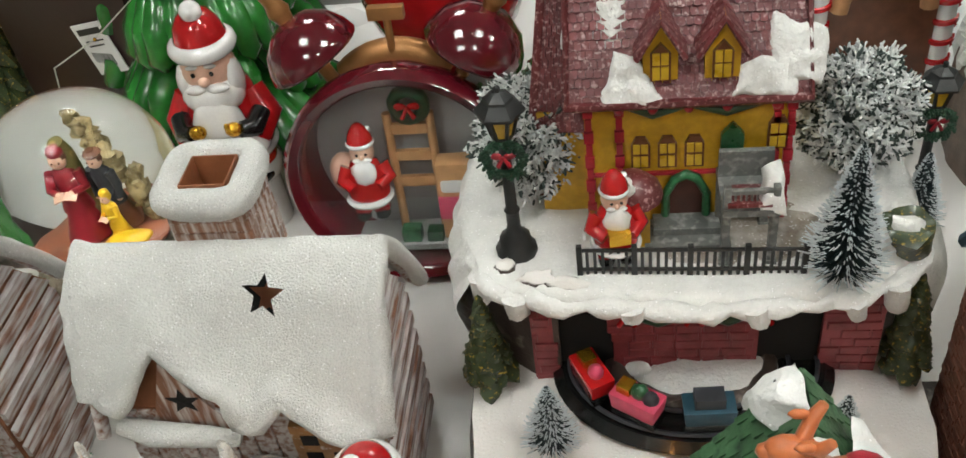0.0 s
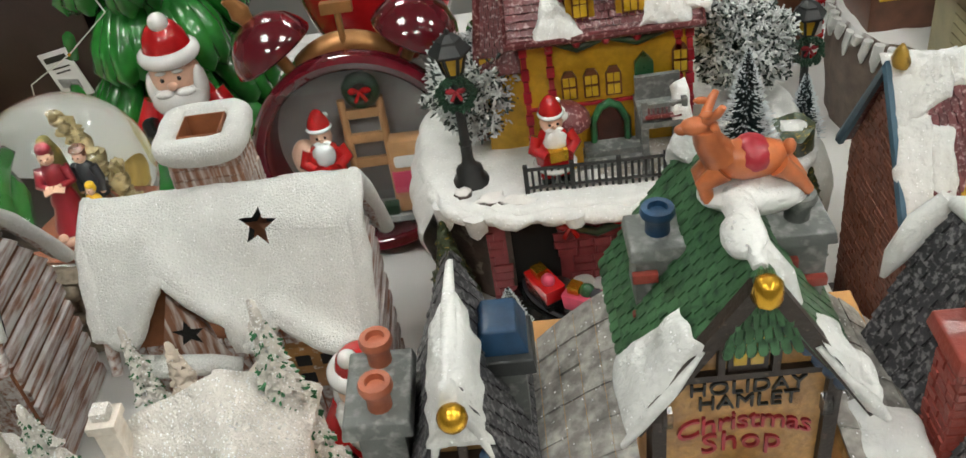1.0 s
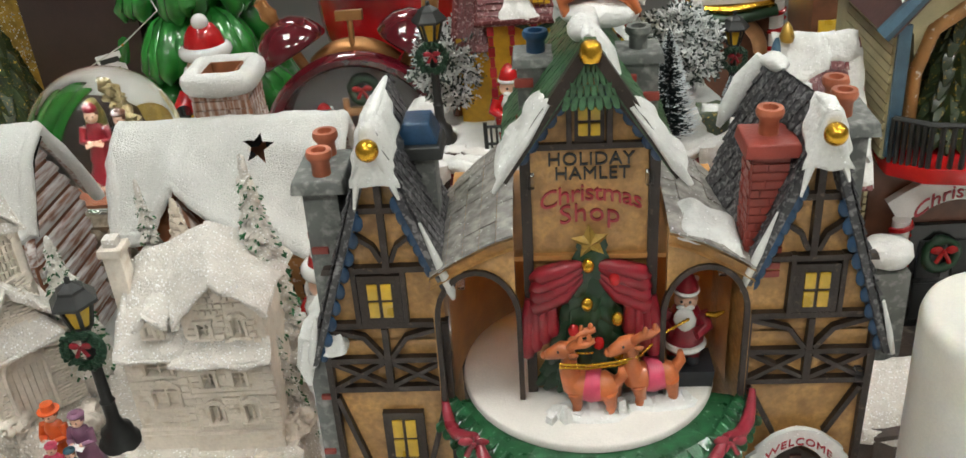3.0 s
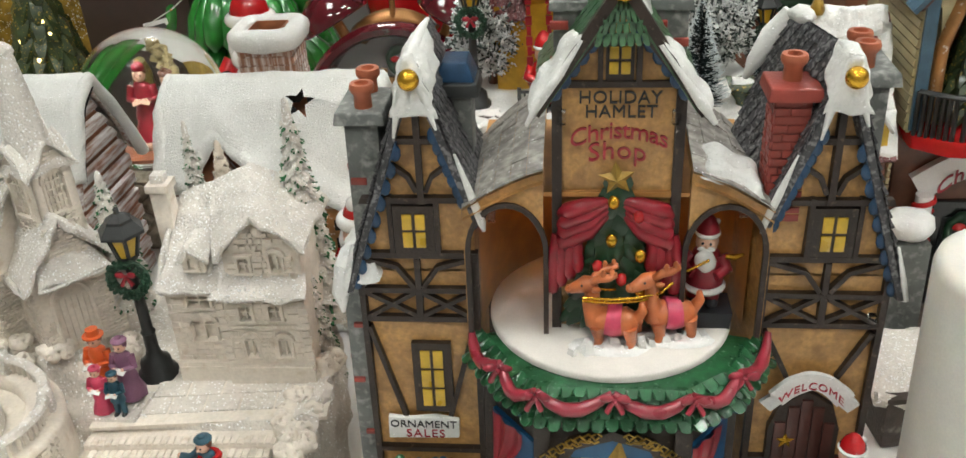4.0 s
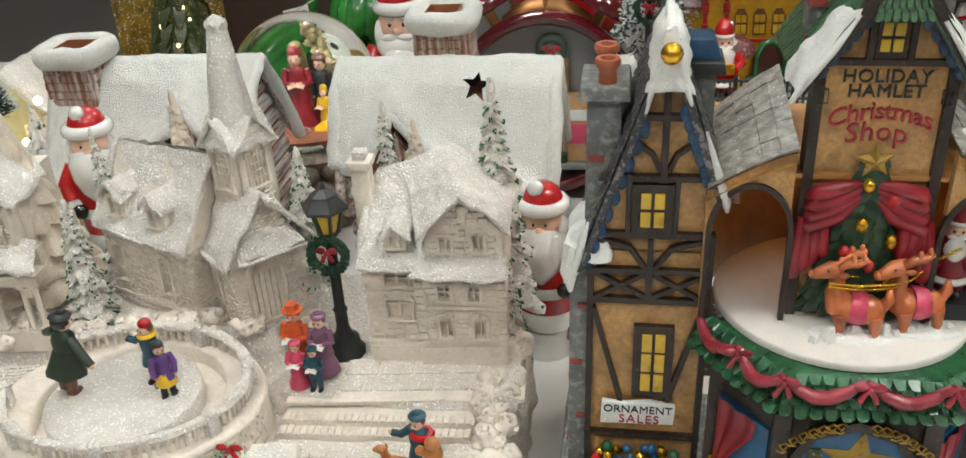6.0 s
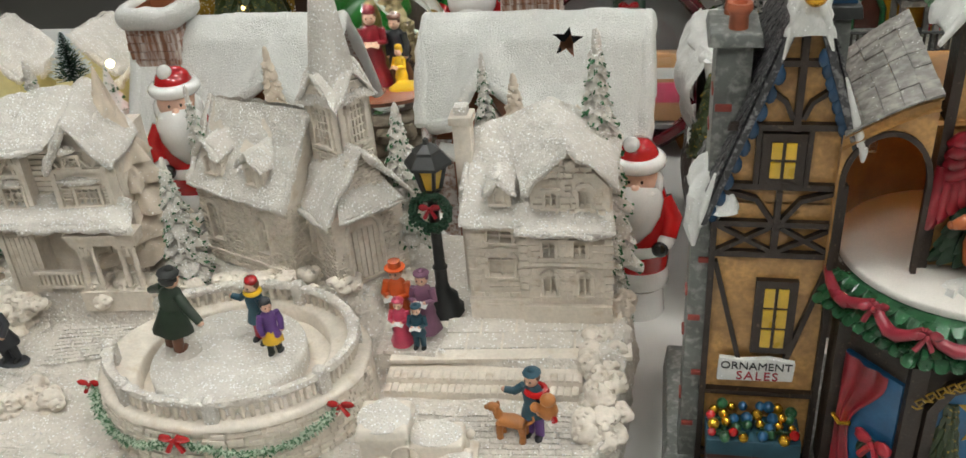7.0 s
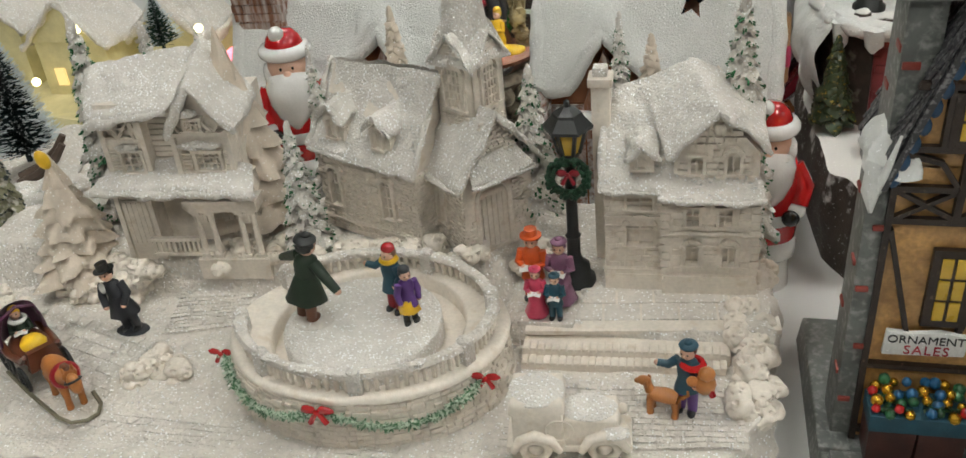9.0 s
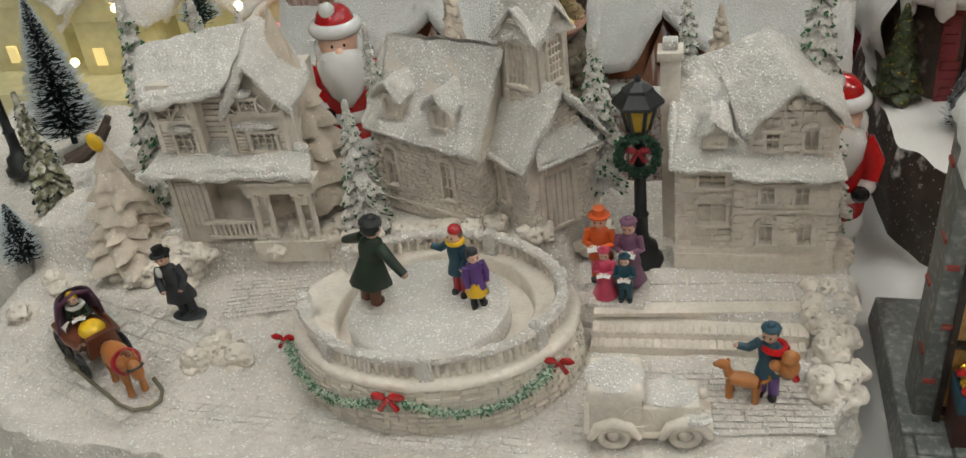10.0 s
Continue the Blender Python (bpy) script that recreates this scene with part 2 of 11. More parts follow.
    if glitter:
        vo = N.new("ShaderNodeTexVoronoi")
        vo.inputs["Scale"].default_value = gs
        L.new(tc.outputs["Object"], vo.inputs["Vector"])
        sp = N.new("ShaderNodeSeparateXYZ")
        L.new(vo.outputs["Color"], sp.inputs[0])
        pick = ramp(sp.outputs[0], 1 - glitter, 1 - glitter + 0.002)
        near = ramp(vo.outputs["Distance"], 0.5, 0.44)
        fl = N.new("ShaderNodeMath")
        fl.operation = "MULTIPLY"
        L.new(pick, fl.inputs[0])
        L.new(near, fl.inputs[1])
        tilt = N.new("ShaderNodeVectorMath")
        tilt.operation = "MULTIPLY_ADD"
        tilt.inputs[1].default_value = (1.5, 1.5, 1.5)
        tilt.inputs[2].default_value = (-0.75, -0.75, -0.75)
        L.new(vo.outputs["Color"], tilt.inputs[0])
        ad2 = N.new("ShaderNodeVectorMath")
        L.new(nrm, ad2.inputs[0])
        L.new(tilt.outputs[0], ad2.inputs[1])
        nz = N.new("ShaderNodeVectorMath")
        nz.operation = "NORMALIZE"
        L.new(ad2.outputs[0], nz.inputs[0])
        mv = N.new("ShaderNodeMix")
        mv.data_type = "VECTOR"
        L.new(fl.outputs[0], mv.inputs[0])
        L.new(nrm, mv.inputs[4])
        L.new(nz.outputs[0], mv.inputs[5])
        nrm = mv.outputs[1]
        col = mix(fl.outputs[0], col, (0.97, 0.97, 0.97))
        ior = N.new("ShaderNodeMapRange")
        ior.inputs[3].default_value, ior.inputs[4].default_value = 1.45, 3.7
        L.new(fl.outputs[0], ior.inputs[0])
        L.new(ior.outputs[0], bs_.inputs["IOR"])
        mr = N.new("ShaderNodeMix")
        L.new(fl.outputs[0], mr.inputs[0])
        L.new(rough_out, mr.inputs[2])
        mr.inputs[3].default_value = 0.28
        rough_out = mr.outputs[0]
        mm = N.new("ShaderNodeMath")
        mm.operation = "MULTIPLY"
        mm.inputs[1].default_value = 0.0
        L.new(fl.outputs[0], mm.inputs[0])
        metal_out = mm.outputs[0]
    L.new(col, bs_.inputs["Base Color"])
    L.new(rough_out, bs_.inputs["Roughness"])
    if metal_out:
        L.new(metal_out, bs_.inputs["Metallic"])
    else:
        bs_.inputs["Metallic"].default_value = metal
    bs_.inputs["Coat Weight"].default_value = coat
    bs_.inputs["Coat Roughness"].default_value = 0.08
    L.new(nrm, bs_.inputs["Normal"])
    return m


def glow(name, rgb, strength):
    m = bpy.data.materials.new(name)
    m.use_nodes = True
    b = m.node_tree.nodes["Principled BSDF"]
    b.inputs["Base Color"].default_value = (*rgb, 1)
    b.inputs["Emission Color"].default_value = (*rgb, 1)
    b.inputs["Emission Strength"].default_value = strength
    return m


def glass(name, rgb=(1, 1, 1), rough=0.0, ior=1.45):
    m = bpy.data.materials.new(name)
    m.use_nodes = True
    b = m.node_tree.nodes["Principled BSDF"]
    b.inputs["Base Color"].default_value = (*rgb, 1)
    b.inputs["Transmission Weight"].default_value = 1
    b.inputs["Roughness"].default_value = rough
    b.inputs["IOR"].default_value = ior
    return m


resin = mat("white_resin", (0.8, 0.725, 0.635), 0.62, var=0.1, fine=0.16, fs=500, bump=0.35, bs=450, over=(0.64, 0.54, 0.43), over_at=0.66, over_scale=160, over_soft=0.1)
resin_snow = mat("glitter_snow", (0.77, 0.725, 0.67), 0.75, var=0.08, vs=120, fine=0.16, fs=1200, bump=0.9, bs=800, glitter=0.2, bd=1.6, gs=950)
resin_floor = mat("resin_ground", (0.73, 0.675, 0.61), 0.7, var=0.1, fine=0.16, fs=400, bump=0.9, bs=430, glitter=0.13, bd=1.9, gs=900)
resin_snow2 = mat("painted_snow", (0.78, 0.78, 0.755), 0.55, var=0.08, fine=0.08, bump=0.7, bs=450, glitter=0.03, bd=1.2)
house_snow = mat("grainy_snow_coat", (0.8, 0.8, 0.77), 0.9, var=0.05, fine=0.2, fs=1100, bump=0.9, bs=1000, glitter=0.03, bd=2.1)
clay = mat("washed_terracotta", (0.3, 0.135, 0.075), 0.6, var=0.25, fine=0.2, bump=0.4, over=(0.66, 0.61, 0.58), over_at=0.55, over_scale=330, over_soft=0.12, streak=0.1)
clay_board = mat("whitewashed_clay_board", (0.27, 0.12, 0.07), 0.6, var=0.25, fine=0.2, bump=0.5, over=(0.6, 0.57, 0.56), over_at=0.46, over_scale=330, over_soft=0.12, streak=(1, 0.12, 1))
clay_plain = mat("terracotta", (0.33, 0.12, 0.05), 0.5, var=0.25, bump=0.4)
ochre = mat("ochre_plaster", (0.6, 0.33, 0.11), 0.45, var=0.3, vs=60, fine=0.45, fs=420, bump=0.7, bs=420, coat=0.25, over=(0.3, 0.15, 0.05), over_at=0.62, over_scale=130, over_soft=0.12)
beam = mat("dark_brown_timber", (0.032, 0.02, 0.014), 0.5, var=0.4, bump=0.5, coat=0.05, over=(0.12, 0.085, 0.06), over_at=0.68, over_scale=400)
navy = mat("dark_blue_trim", (0.014, 0.058, 0.13), 0.4, var=0.45, coat=0.1)
slate = mat("black_roof_tile", (0.055, 0.054, 0.06), 0.45, var=0.4, coat=0.1, over=(0.2, 0.195, 0.2), over_at=0.56, over_scale=500, island=0.5)
grey_slate = mat("grey_washed_slate", (0.24, 0.22, 0.2), 0.4, var=0.25, coat=0.3, over=(0.48, 0.45, 0.41), over_at=0.55, over_scale=220, over_soft=0.15, glitter=0.02)
grey_stone = mat("grey_painted_stone", (0.15, 0.158, 0.15), 0.5, var=0.3, coat=0.1, over=(0.3, 0.305, 0.285), over_at=0.6, over_scale=250, over_soft=0.1)
green_tile = mat("green_roof_tile", (0.075, 0.19, 0.085), 0.38, var=0.4, coat=0.3, over=(0.012, 0.035, 0.02), over_at=0.62, over_scale=300, over_soft=0.12, island=0.5)
green_gloss = mat("glossy_green_leaf_relief", (0.024, 0.14, 0.052), 0.3, var=0.6, vs=150, coat=0.4, bump=0.4, island=0.5, over=(0.2, 0.3, 0.22), over_at=0.68, over_scale=500)
brick_red = mat("painted_red_brick", (0.3, 0.05, 0.035), 0.45, var=0.25, coat=0.2, bump=0.35)
pot_orange = mat("orange_chimney_pot", (0.44, 0.13, 0.065), 0.45, var=0.25)
mustard = mat("mustard_gold_paint", (0.45, 0.28, 0.05), 0.32, metal=0.25, var=0.3, vs=120, bump=0.3, over=(0.2, 0.11, 0.02), over_at=0.64, over_scale=260)
gold = mat("gold_paint", (0.75, 0.42, 0.04), 0.25, metal=0.85, var=0.2, bump=0.1)
yellow_pane = mat("yellow_window_paint", (0.66, 0.42, 0.03), 0.3, var=0.25, coat=0.4)
red_gloss = mat("glossy_red_glaze", (0.5, 0.012, 0.014), 0.15, var=0.15, coat=0.8, bump=0.03)
red_paint = mat("red_paint", (0.42, 0.02, 0.035), 0.35, var=0.3, coat=0.3)
curtain_red = mat("crimson_drape_paint", (0.3, 0.012, 0.025), 0.35, var=0.35, coat=0.3)
white_gloss = mat("glossy_white_glaze", (0.8, 0.79, 0.77), 0.12, var=0.05, coat=0.8, bump=0.05)
skin = mat("peach_glaze", (0.78, 0.48, 0.35), 0.3, var=0.12, coat=0.4, bump=0.05)
black_gloss = mat("glossy_black", (0.012, 0.013, 0.013), 0.22, var=0.3, coat=0.4, bump=0.1)
black_paint = mat("black_paint", (0.02, 0.022, 0.022), 0.42, var=0.4, bump=0.2)
deer_orange = mat("orange_brown_resin", (0.58, 0.165, 0.055), 0.35, var=0.35, coat=0.3, bump=0.2)
deer_brown = mat("caramel_paint", (0.5, 0.19, 0.05), 0.4, var=0.25, coat=0.2)
brown = mat("brown_paint", (0.16, 0.06, 0.03), 0.4, var=0.3, coat=0.2)
door_brown = mat("dark_red_brown_planks", (0.07, 0.022, 0.016), 0.4, var=0.35, coat=0.3)
coat_green = mat("dark_green_coat", (0.018, 0.035, 0.02), 0.5, var=0.3)
coat_teal = mat("teal_coat", (0.02, 0.075, 0.11), 0.45, var=0.3)
purple = mat("purple_paint", (0.14, 0.06, 0.26), 0.45, var=0.25)
mauve = mat("mauve_paint", (0.26, 0.12, 0.2), 0.5, var=0.3)
plum = mat("plum_paint", (0.085, 0.02, 0.06), 0.4, var=0.3, coat=0.3)
yellow = mat("yellow_paint", (0.85, 0.52, 0.02), 0.4, var=0.15, coat=0.2)
orange = mat("orange_paint", (0.7, 0.12, 0.025), 0.4, var=0.2, coat=0.2)
pink = mat("pink_paint", (0.65, 0.07, 0.14), 0.4, var=0.2, coat=0.2)
blue = mat("blue_paint", (0.014, 0.105, 0.24), 0.35, var=0.25, coat=0.3)
suit_grey = mat("charcoal_suit", (0.035, 0.038, 0.045), 0.5, var=0.3)
resin_tree = mat("snowy_resin_pine", (0.03, 0.13, 0.045), 0.55, var=0.4, up=(0.74, 0.72, 0.68), up_at=0.12, over_scale=260, glitter=0.03, bump=0.6)
resin_tree_white = mat("white_resin_pine", (0.72, 0.62, 0.51), 0.65, var=0.12, bump=0.6, bs=400, glitter=0.03)
pine_gold = mat("gold_dusted_pine", (0.035, 0.055, 0.02), 0.4, var=0.5, over=(0.45, 0.3, 0.04), over_at=0.64, over_scale=420, over_soft=0.05, coat=0.3)
pine_green = mat("dark_green_pine_paint", (0.012, 0.05, 0.02), 0.35, var=0.45, coat=0.3)
brush = mat("dark_teal_bristle", (0.012, 0.03, 0.034), 0.6, var=0.4, bump=0)
brush_tip = mat("frosted_bristle_tip", (0.62, 0.68, 0.7), 0.7, var=0.15, bump=0)
flock = mat("white_flocked_twig", (0.7, 0.72, 0.71), 0.8, var=0.15, bump=0)
flock_dark = mat("grey_green_twig", (0.06, 0.085, 0.075), 0.7, var=0.3, bump=0)

# ---- room: table, floor, walls, ceiling with LED panels ----
laminate = mat("white_laminate", (0.74, 0.73, 0.71), 0.3, var=0.02, vs=5, fine=0.03, bump=0.04, bs=300)
floor_tile = mat("grey_floor_tile", (0.22, 0.215, 0.2), 0.35, var=0.15, vs=3, bump=0.05)
wall_paint = mat("off_white_wall", (0.55, 0.53, 0.49), 0.7, var=0.08, vs=2, bump=0.1)
ceil_paint = mat("white_ceiling", (0.7, 0.69, 0.66), 0.8, var=0.05, vs=2, bump=0.1)
led = glow("led_light", (0.97, 0.985, 0.93), LED_STRENGTH)
steel = mat("painted_steel", (0.5, 0.5, 0.5), 0.4, var=0.05)

tb = thing("display_table", "white laminate shop display table with steel legs", "table")
part("tabletop", Geo().box(0, 27, -4, 300, 136, 4), laminate, tb, bevel=0.4)
part("leg", Geo().box(-140, -34, -86, 5, 5, 82), steel, tb)
part("leg", Geo().box(140, -34, -86, 5, 5, 82), steel, tb)
part("leg", Geo().box(-140, 88, -86, 5, 5, 82), steel, tb)
part("leg", Geo().box(140, 88, -86, 5, 5, 82), steel, tb)

tagged(part("floor", Geo().box(0, 100, -90, 900, 900, 4), floor_tile), "grey tiled shop floor", "floor", kind="structure")
tagged(part("wall_north", Geo().box(0, 555, -86, 900, 10, 290), wall_paint), "plain off-white shop wall", "wall", kind="structure")
tagged(part("wall_south", Geo().box(0, -355, -86, 900, 10, 290), wall_paint), "plain off-white shop wall", "wall", kind="structure")
tagged(part("wall_east", Geo().box(455, 100, -86, 10, 920, 290), wall_paint), "plain off-white shop wall", "wall", kind="structure")
tagged(part("wall_west", Geo().box(-455, 100, -86, 10, 920, 290), wall_paint), "plain off-white shop wall", "wall", kind="structure")
tagged(part("ceiling", Geo().box(0, 100, 204, 920, 920, 8), ceil_paint), "plain white shop ceiling", "ceiling", kind="structure")

lamp_panel = thing("ceiling_light", "square ceiling light with rows of small bright LEDs", "ceiling light", -60, 0, 200, group="ceiling lights")
part("frame", Geo().box(0, 0, 0.6, 62, 62, 3.4), steel, lamp_panel, bevel=0.3)
g = Geo()
for i in range(5):
    for j in range(4):
        g.box(-22 + i * 11, -20 + j * 13.3, 0, 6, 6, 0.55)
tagged(part("diffuser", g, led, lamp_panel, "glowing LED squares", smooth=0), kind="stuff")
for px, py in ((90, 0), (240, 0), (-60, -150), (90, -150), (-60, 200), (90, 200)):
    copy_thing(lamp_panel, pose(px * CM, py * CM, 2.0))


# ---- shared makers ----
def pot(g, x, y, z, h=1.5, r=0.62):
    g.lathe([(r * 0.75, 0), (r * 0.72, h * 0.55), (r, h * 0.72), (r * 1.05, h * 0.85), (r * 0.95, h), (r * 0.6, h), (r * 0.55, h * 0.8)], x, y, z, 14)
    return g


def letters(name, body, size, x, y, z, material, parent, arch=0.0, rx=90, depth=0.06, gap=1.0, label=""):
    """Raised letters in the x-z plane, centred on x; arch bends the line into a hump of that height."""
    cv = bpy.data.curves.new(name, "FONT")
    cv.body, cv.size, cv.extrude, cv.align_x, cv.space_character = body, size * CM, depth * CM, "CENTER", gap
    cv.resolution_u = 3
    ob = bpy.data.objects.new(name, cv)
    scene.collection.objects.link(ob)
    me = bpy.data.meshes.new_from_object(ob.evaluated_get(bpy.context.evaluated_depsgraph_get()))
    bpy.data.objects.remove(ob)
    bpy.data.curves.remove(cv)
    if arch:
        w = max(abs(v.co.x) for v in me.vertices)
        for v in me.vertices:
            v.co.y += arch * CM * (1 - (v.co.x / w) ** 2)
    me.materials.append(material)
    o = new(name, me)
    o.parent = parent
    o.matrix_basis = pose(x * CM, y * CM, z * CM, rx, 0, 0)
    if label:
        o["label"] = label
    return o


def deer(g, x, y, z, h, face=1, body=0, saddle=1, antler=0, leap=False):
    """A standing toy reindeer seen from the side, of overall height h, looking along face * x."""
    s = h / 3.4
    f = face
    g.mat(body)
    g.ell(x, y, z + 1.35 * s, 1.12 * s, 0.58 * s, 0.66 * s, 14, 0.1, 2)
    g.tube([(x + f * 0.7 * s, y, z + 1.5 * s), (x + f * 1.05 * s, y, z + 2.1 * s), (x + f * 1.15 * s, y, z + 2.6 * s)], [0.55 * s, 0.42 * s, 0.36 * s], 10)
    g.ell(x + f * 1.35 * s, y, z + 2.68 * s, 0.5 * s, 0.28 * s, 0.3 * s, 10)
    g.ell(x + f * 1.75 * s, y, z + 2.6 * s, 0.22 * s, 0.18 * s, 0.17 * s, 8)
    for k in (-1, 1):
        for dx in (-0.75, 0.7):
            if leap:
                e = 1 if dx > 0 else -1
                g.tube([(x + f * dx * s, y + k * 0.28 * s, z + 1.2 * s), (x + f * (dx + 0.5 * e) * s, y + k * 0.3 * s, z + 0.75 * s), (x + f * (dx + (0.35 if e > 0 else -0.85)) * s, y + k * 0.3 * s, z + 0.15 * s)], [0.36 * s, 0.24 * s, 0.2 * s], 8)
                continue
            g.tube([(x + f * dx * s, y + k * 0.28 * s, z + 1.2 * s), (x + f * (dx + 0.08) * s, y + k * 0.3 * s, z + 0.6 * s), (x + f * dx * s, y + k * 0.3 * s, z)], [0.34 * s, 0.23 * s, 0.24 * s], 8)
        g.ell(x + f * 1.0 * s, y + k * 0.35 * s, z + 2.85 * s, 0.12 * s, 0.24 * s, 0.12 * s, 6)
    g.ell(x - f * 1.1 * s, y, z + 1.6 * s, 0.2 * s, 0.16 * s, 0.3 * s, 8)
    g.mat(antler)
    for k in (-1, 1):
        g.tube([(x + f * 1.15 * s, y + k * 0.1 * s, z + 2.9 * s), (x + f * 0.95 * s, y + k * 0.35 * s, z + 3.25 * s), (x + f * 0.8 * s, y + k * 0.4 * s, z + 3.55 * s)], [0.15 * s, 0.14 * s, 0.1 * s], 6)
        g.ell(x + f * 1.2 * s, y + k * 0.35 * s, z + 3.3 * s, 0.22 * s, 0.1 * s, 0.12 * s, 6)
    g.mat(saddle)
    g.ell(x - f * 0.12 * s, y, z + 1.5 * s, 0.58 * s, 0.64 * s, 0.58 * s, 12)
    g.mat(body)
    return g


def little_santa(g, x, y, z, h, rz=0, red=0, white=1, face=2, black=3, hold=None):
    """A painted standing Santa of height h."""
    s = h / 5.0
    c, d = math.cos(radians(rz)), math.sin(radians(rz))

    def P(a, b, e):
        return (x + (a * c - b * d) * s, y + (a * d + b * c) * s, z + e * s)
    g.mat(black)
    for k in (-1, 1):
        g.ell(*P(k * 0.45, -0.15, 0.25), 0.38 * s, 0.5 * s, 0.28 * s, 8)
    g.mat(red)
    for k in (-1, 1):
        g.rod(P(k * 0.42, 0, 0.4), P(k * 0.42, 0, 1.3), 0.42 * s, 0.45 * s, 8)
    g.lathe([(0.95 * s, 0), (1.0 * s, 0.5 * s), (0.9 * s, 1.2 * s), (0.65 * s, 1.9 * s), (0.3 * s, 2.1 * s)], x, y, z + 1.1 * s, 14, sy=0.85)
    for k in (-1, 1):
        g.tube([P(k * 0.75, 0, 2.8), P(k * 1.05, -0.2, 2.2), P(k * 0.55, -0.75, 2.0)], [0.36 * s, 0.34 * s, 0.26 * s], 8)
    g.mat(white)
    g.ring(x, y, z + 1.15 * s, 0.95 * s, 0.17 * s, 18, 6)
    g.ell(*P(0, -0.55, 2.7), 0.56 * s, 0.36 * s, 0.66 * s, 12, 0.2, 3)
    g.ring(x, y, z + 4.0 * s, 0.54 * s, 0.13 * s, 18, 7)
    g.mat(face)
    g.ell(x, y, z + 3.5 * s, 0.58 * s, 0.55 * s, 0.6 * s, 12)
    g.ell(*P(0, -0.58, 3.5), 0.12 * s, 0.12 * s, 0.11 * s, 6)
    g.mat(white)
    g.ell(*P(0.2, -0.5, 3.32), 0.26 * s, 0.14 * s, 0.13 * s, 6)
    g.ell(*P(-0.2, -0.5, 3.32), 0.26 * s, 0.14 * s, 0.13 * s, 6)
    g.mat(red)
    g.lathe([(0.6 * s, 0), (0.6 * s, 0.2 * s), (0.48 * s, 0.55 * s), (0.28 * s, 0.85 * s), (0.1 * s, 1.0 * s)], x, y, z + 3.98 * s, 14)
    g.mat(white)
    g.ell(*P(0.42, 0.1, 4.55), 0.17 * s, n=8)
    g.mat(black)
    for k in (-1, 1):
        g.ell(*P(k * 0.2, -0.52, 3.62), 0.07 * s, n=6)
    if hold is not None:
        g.mat(hold)
        g.box(*P(0, -0.85, 1.85), 0.9 * s, 0.6 * s, 0.6 * s, rz)
    return g


def bow(g, x, y, z, s):
    for k in (-1, 1):
        g.ell(x + k * 0.55 * s, y, z + 0.12 * s, 0.5 * s, 0.2 * s, 0.34 * s, 8, 0.25, 2)
        g.tube([(x, y, z), (x + k * 0.3 * s, y - 0.05, z - 0.5 * s), (x + k * 0.5 * s, y - 0.05, z - 0.9 * s)], [0.16 * s, 0.18 * s, 0.2 * s], 6)
    g.ell(x, y - 0.08, z, 0.2 * s, n=8)
    return g


# ---- the half-timbered Christmas shop ornament ----
shop = thing("christmas_shop_ornament", "painted resin half-timbered Christmas shop with a turning snow disc", "christmas ornament", 7.9, 16, 0.2, ry=1.4)

# stone footing
foot = part("footing", Geo().prism([(-13.0, 9.6), (-13.0, -5), (-10.5, -8), (10.5, -8.5), (13.2, -5), (13.2, 9.6)], 0, 1.75, 0.985), grey_stone, shop, "dark grey stone footing", bevel=0.12)
bases = [part("stone", Geo().box(0, 0, 0, 1.5, 1.25, 0.3, top=0.94), grey_stone, foot, bevel=0.05)]
bases[0].location = (-12.2 * CM, -4.5 * CM, 1.72 * CM)
for i in range(14):
    for j in range(5):
        px, py = -12.2 + i * 1.58 + (j % 2) * 0.5, -4.5 - 1.32 * (j - 3)
        if (-10.8 < px and py > -1.4) or abs(px) > 12.5 or (abs(px) < 6.2 and py > -4.6):
            continue
        o = new("stone", bases[0].data)
        o.parent = foot
        o.location = (px * CM, py * CM, 1.72 * CM)


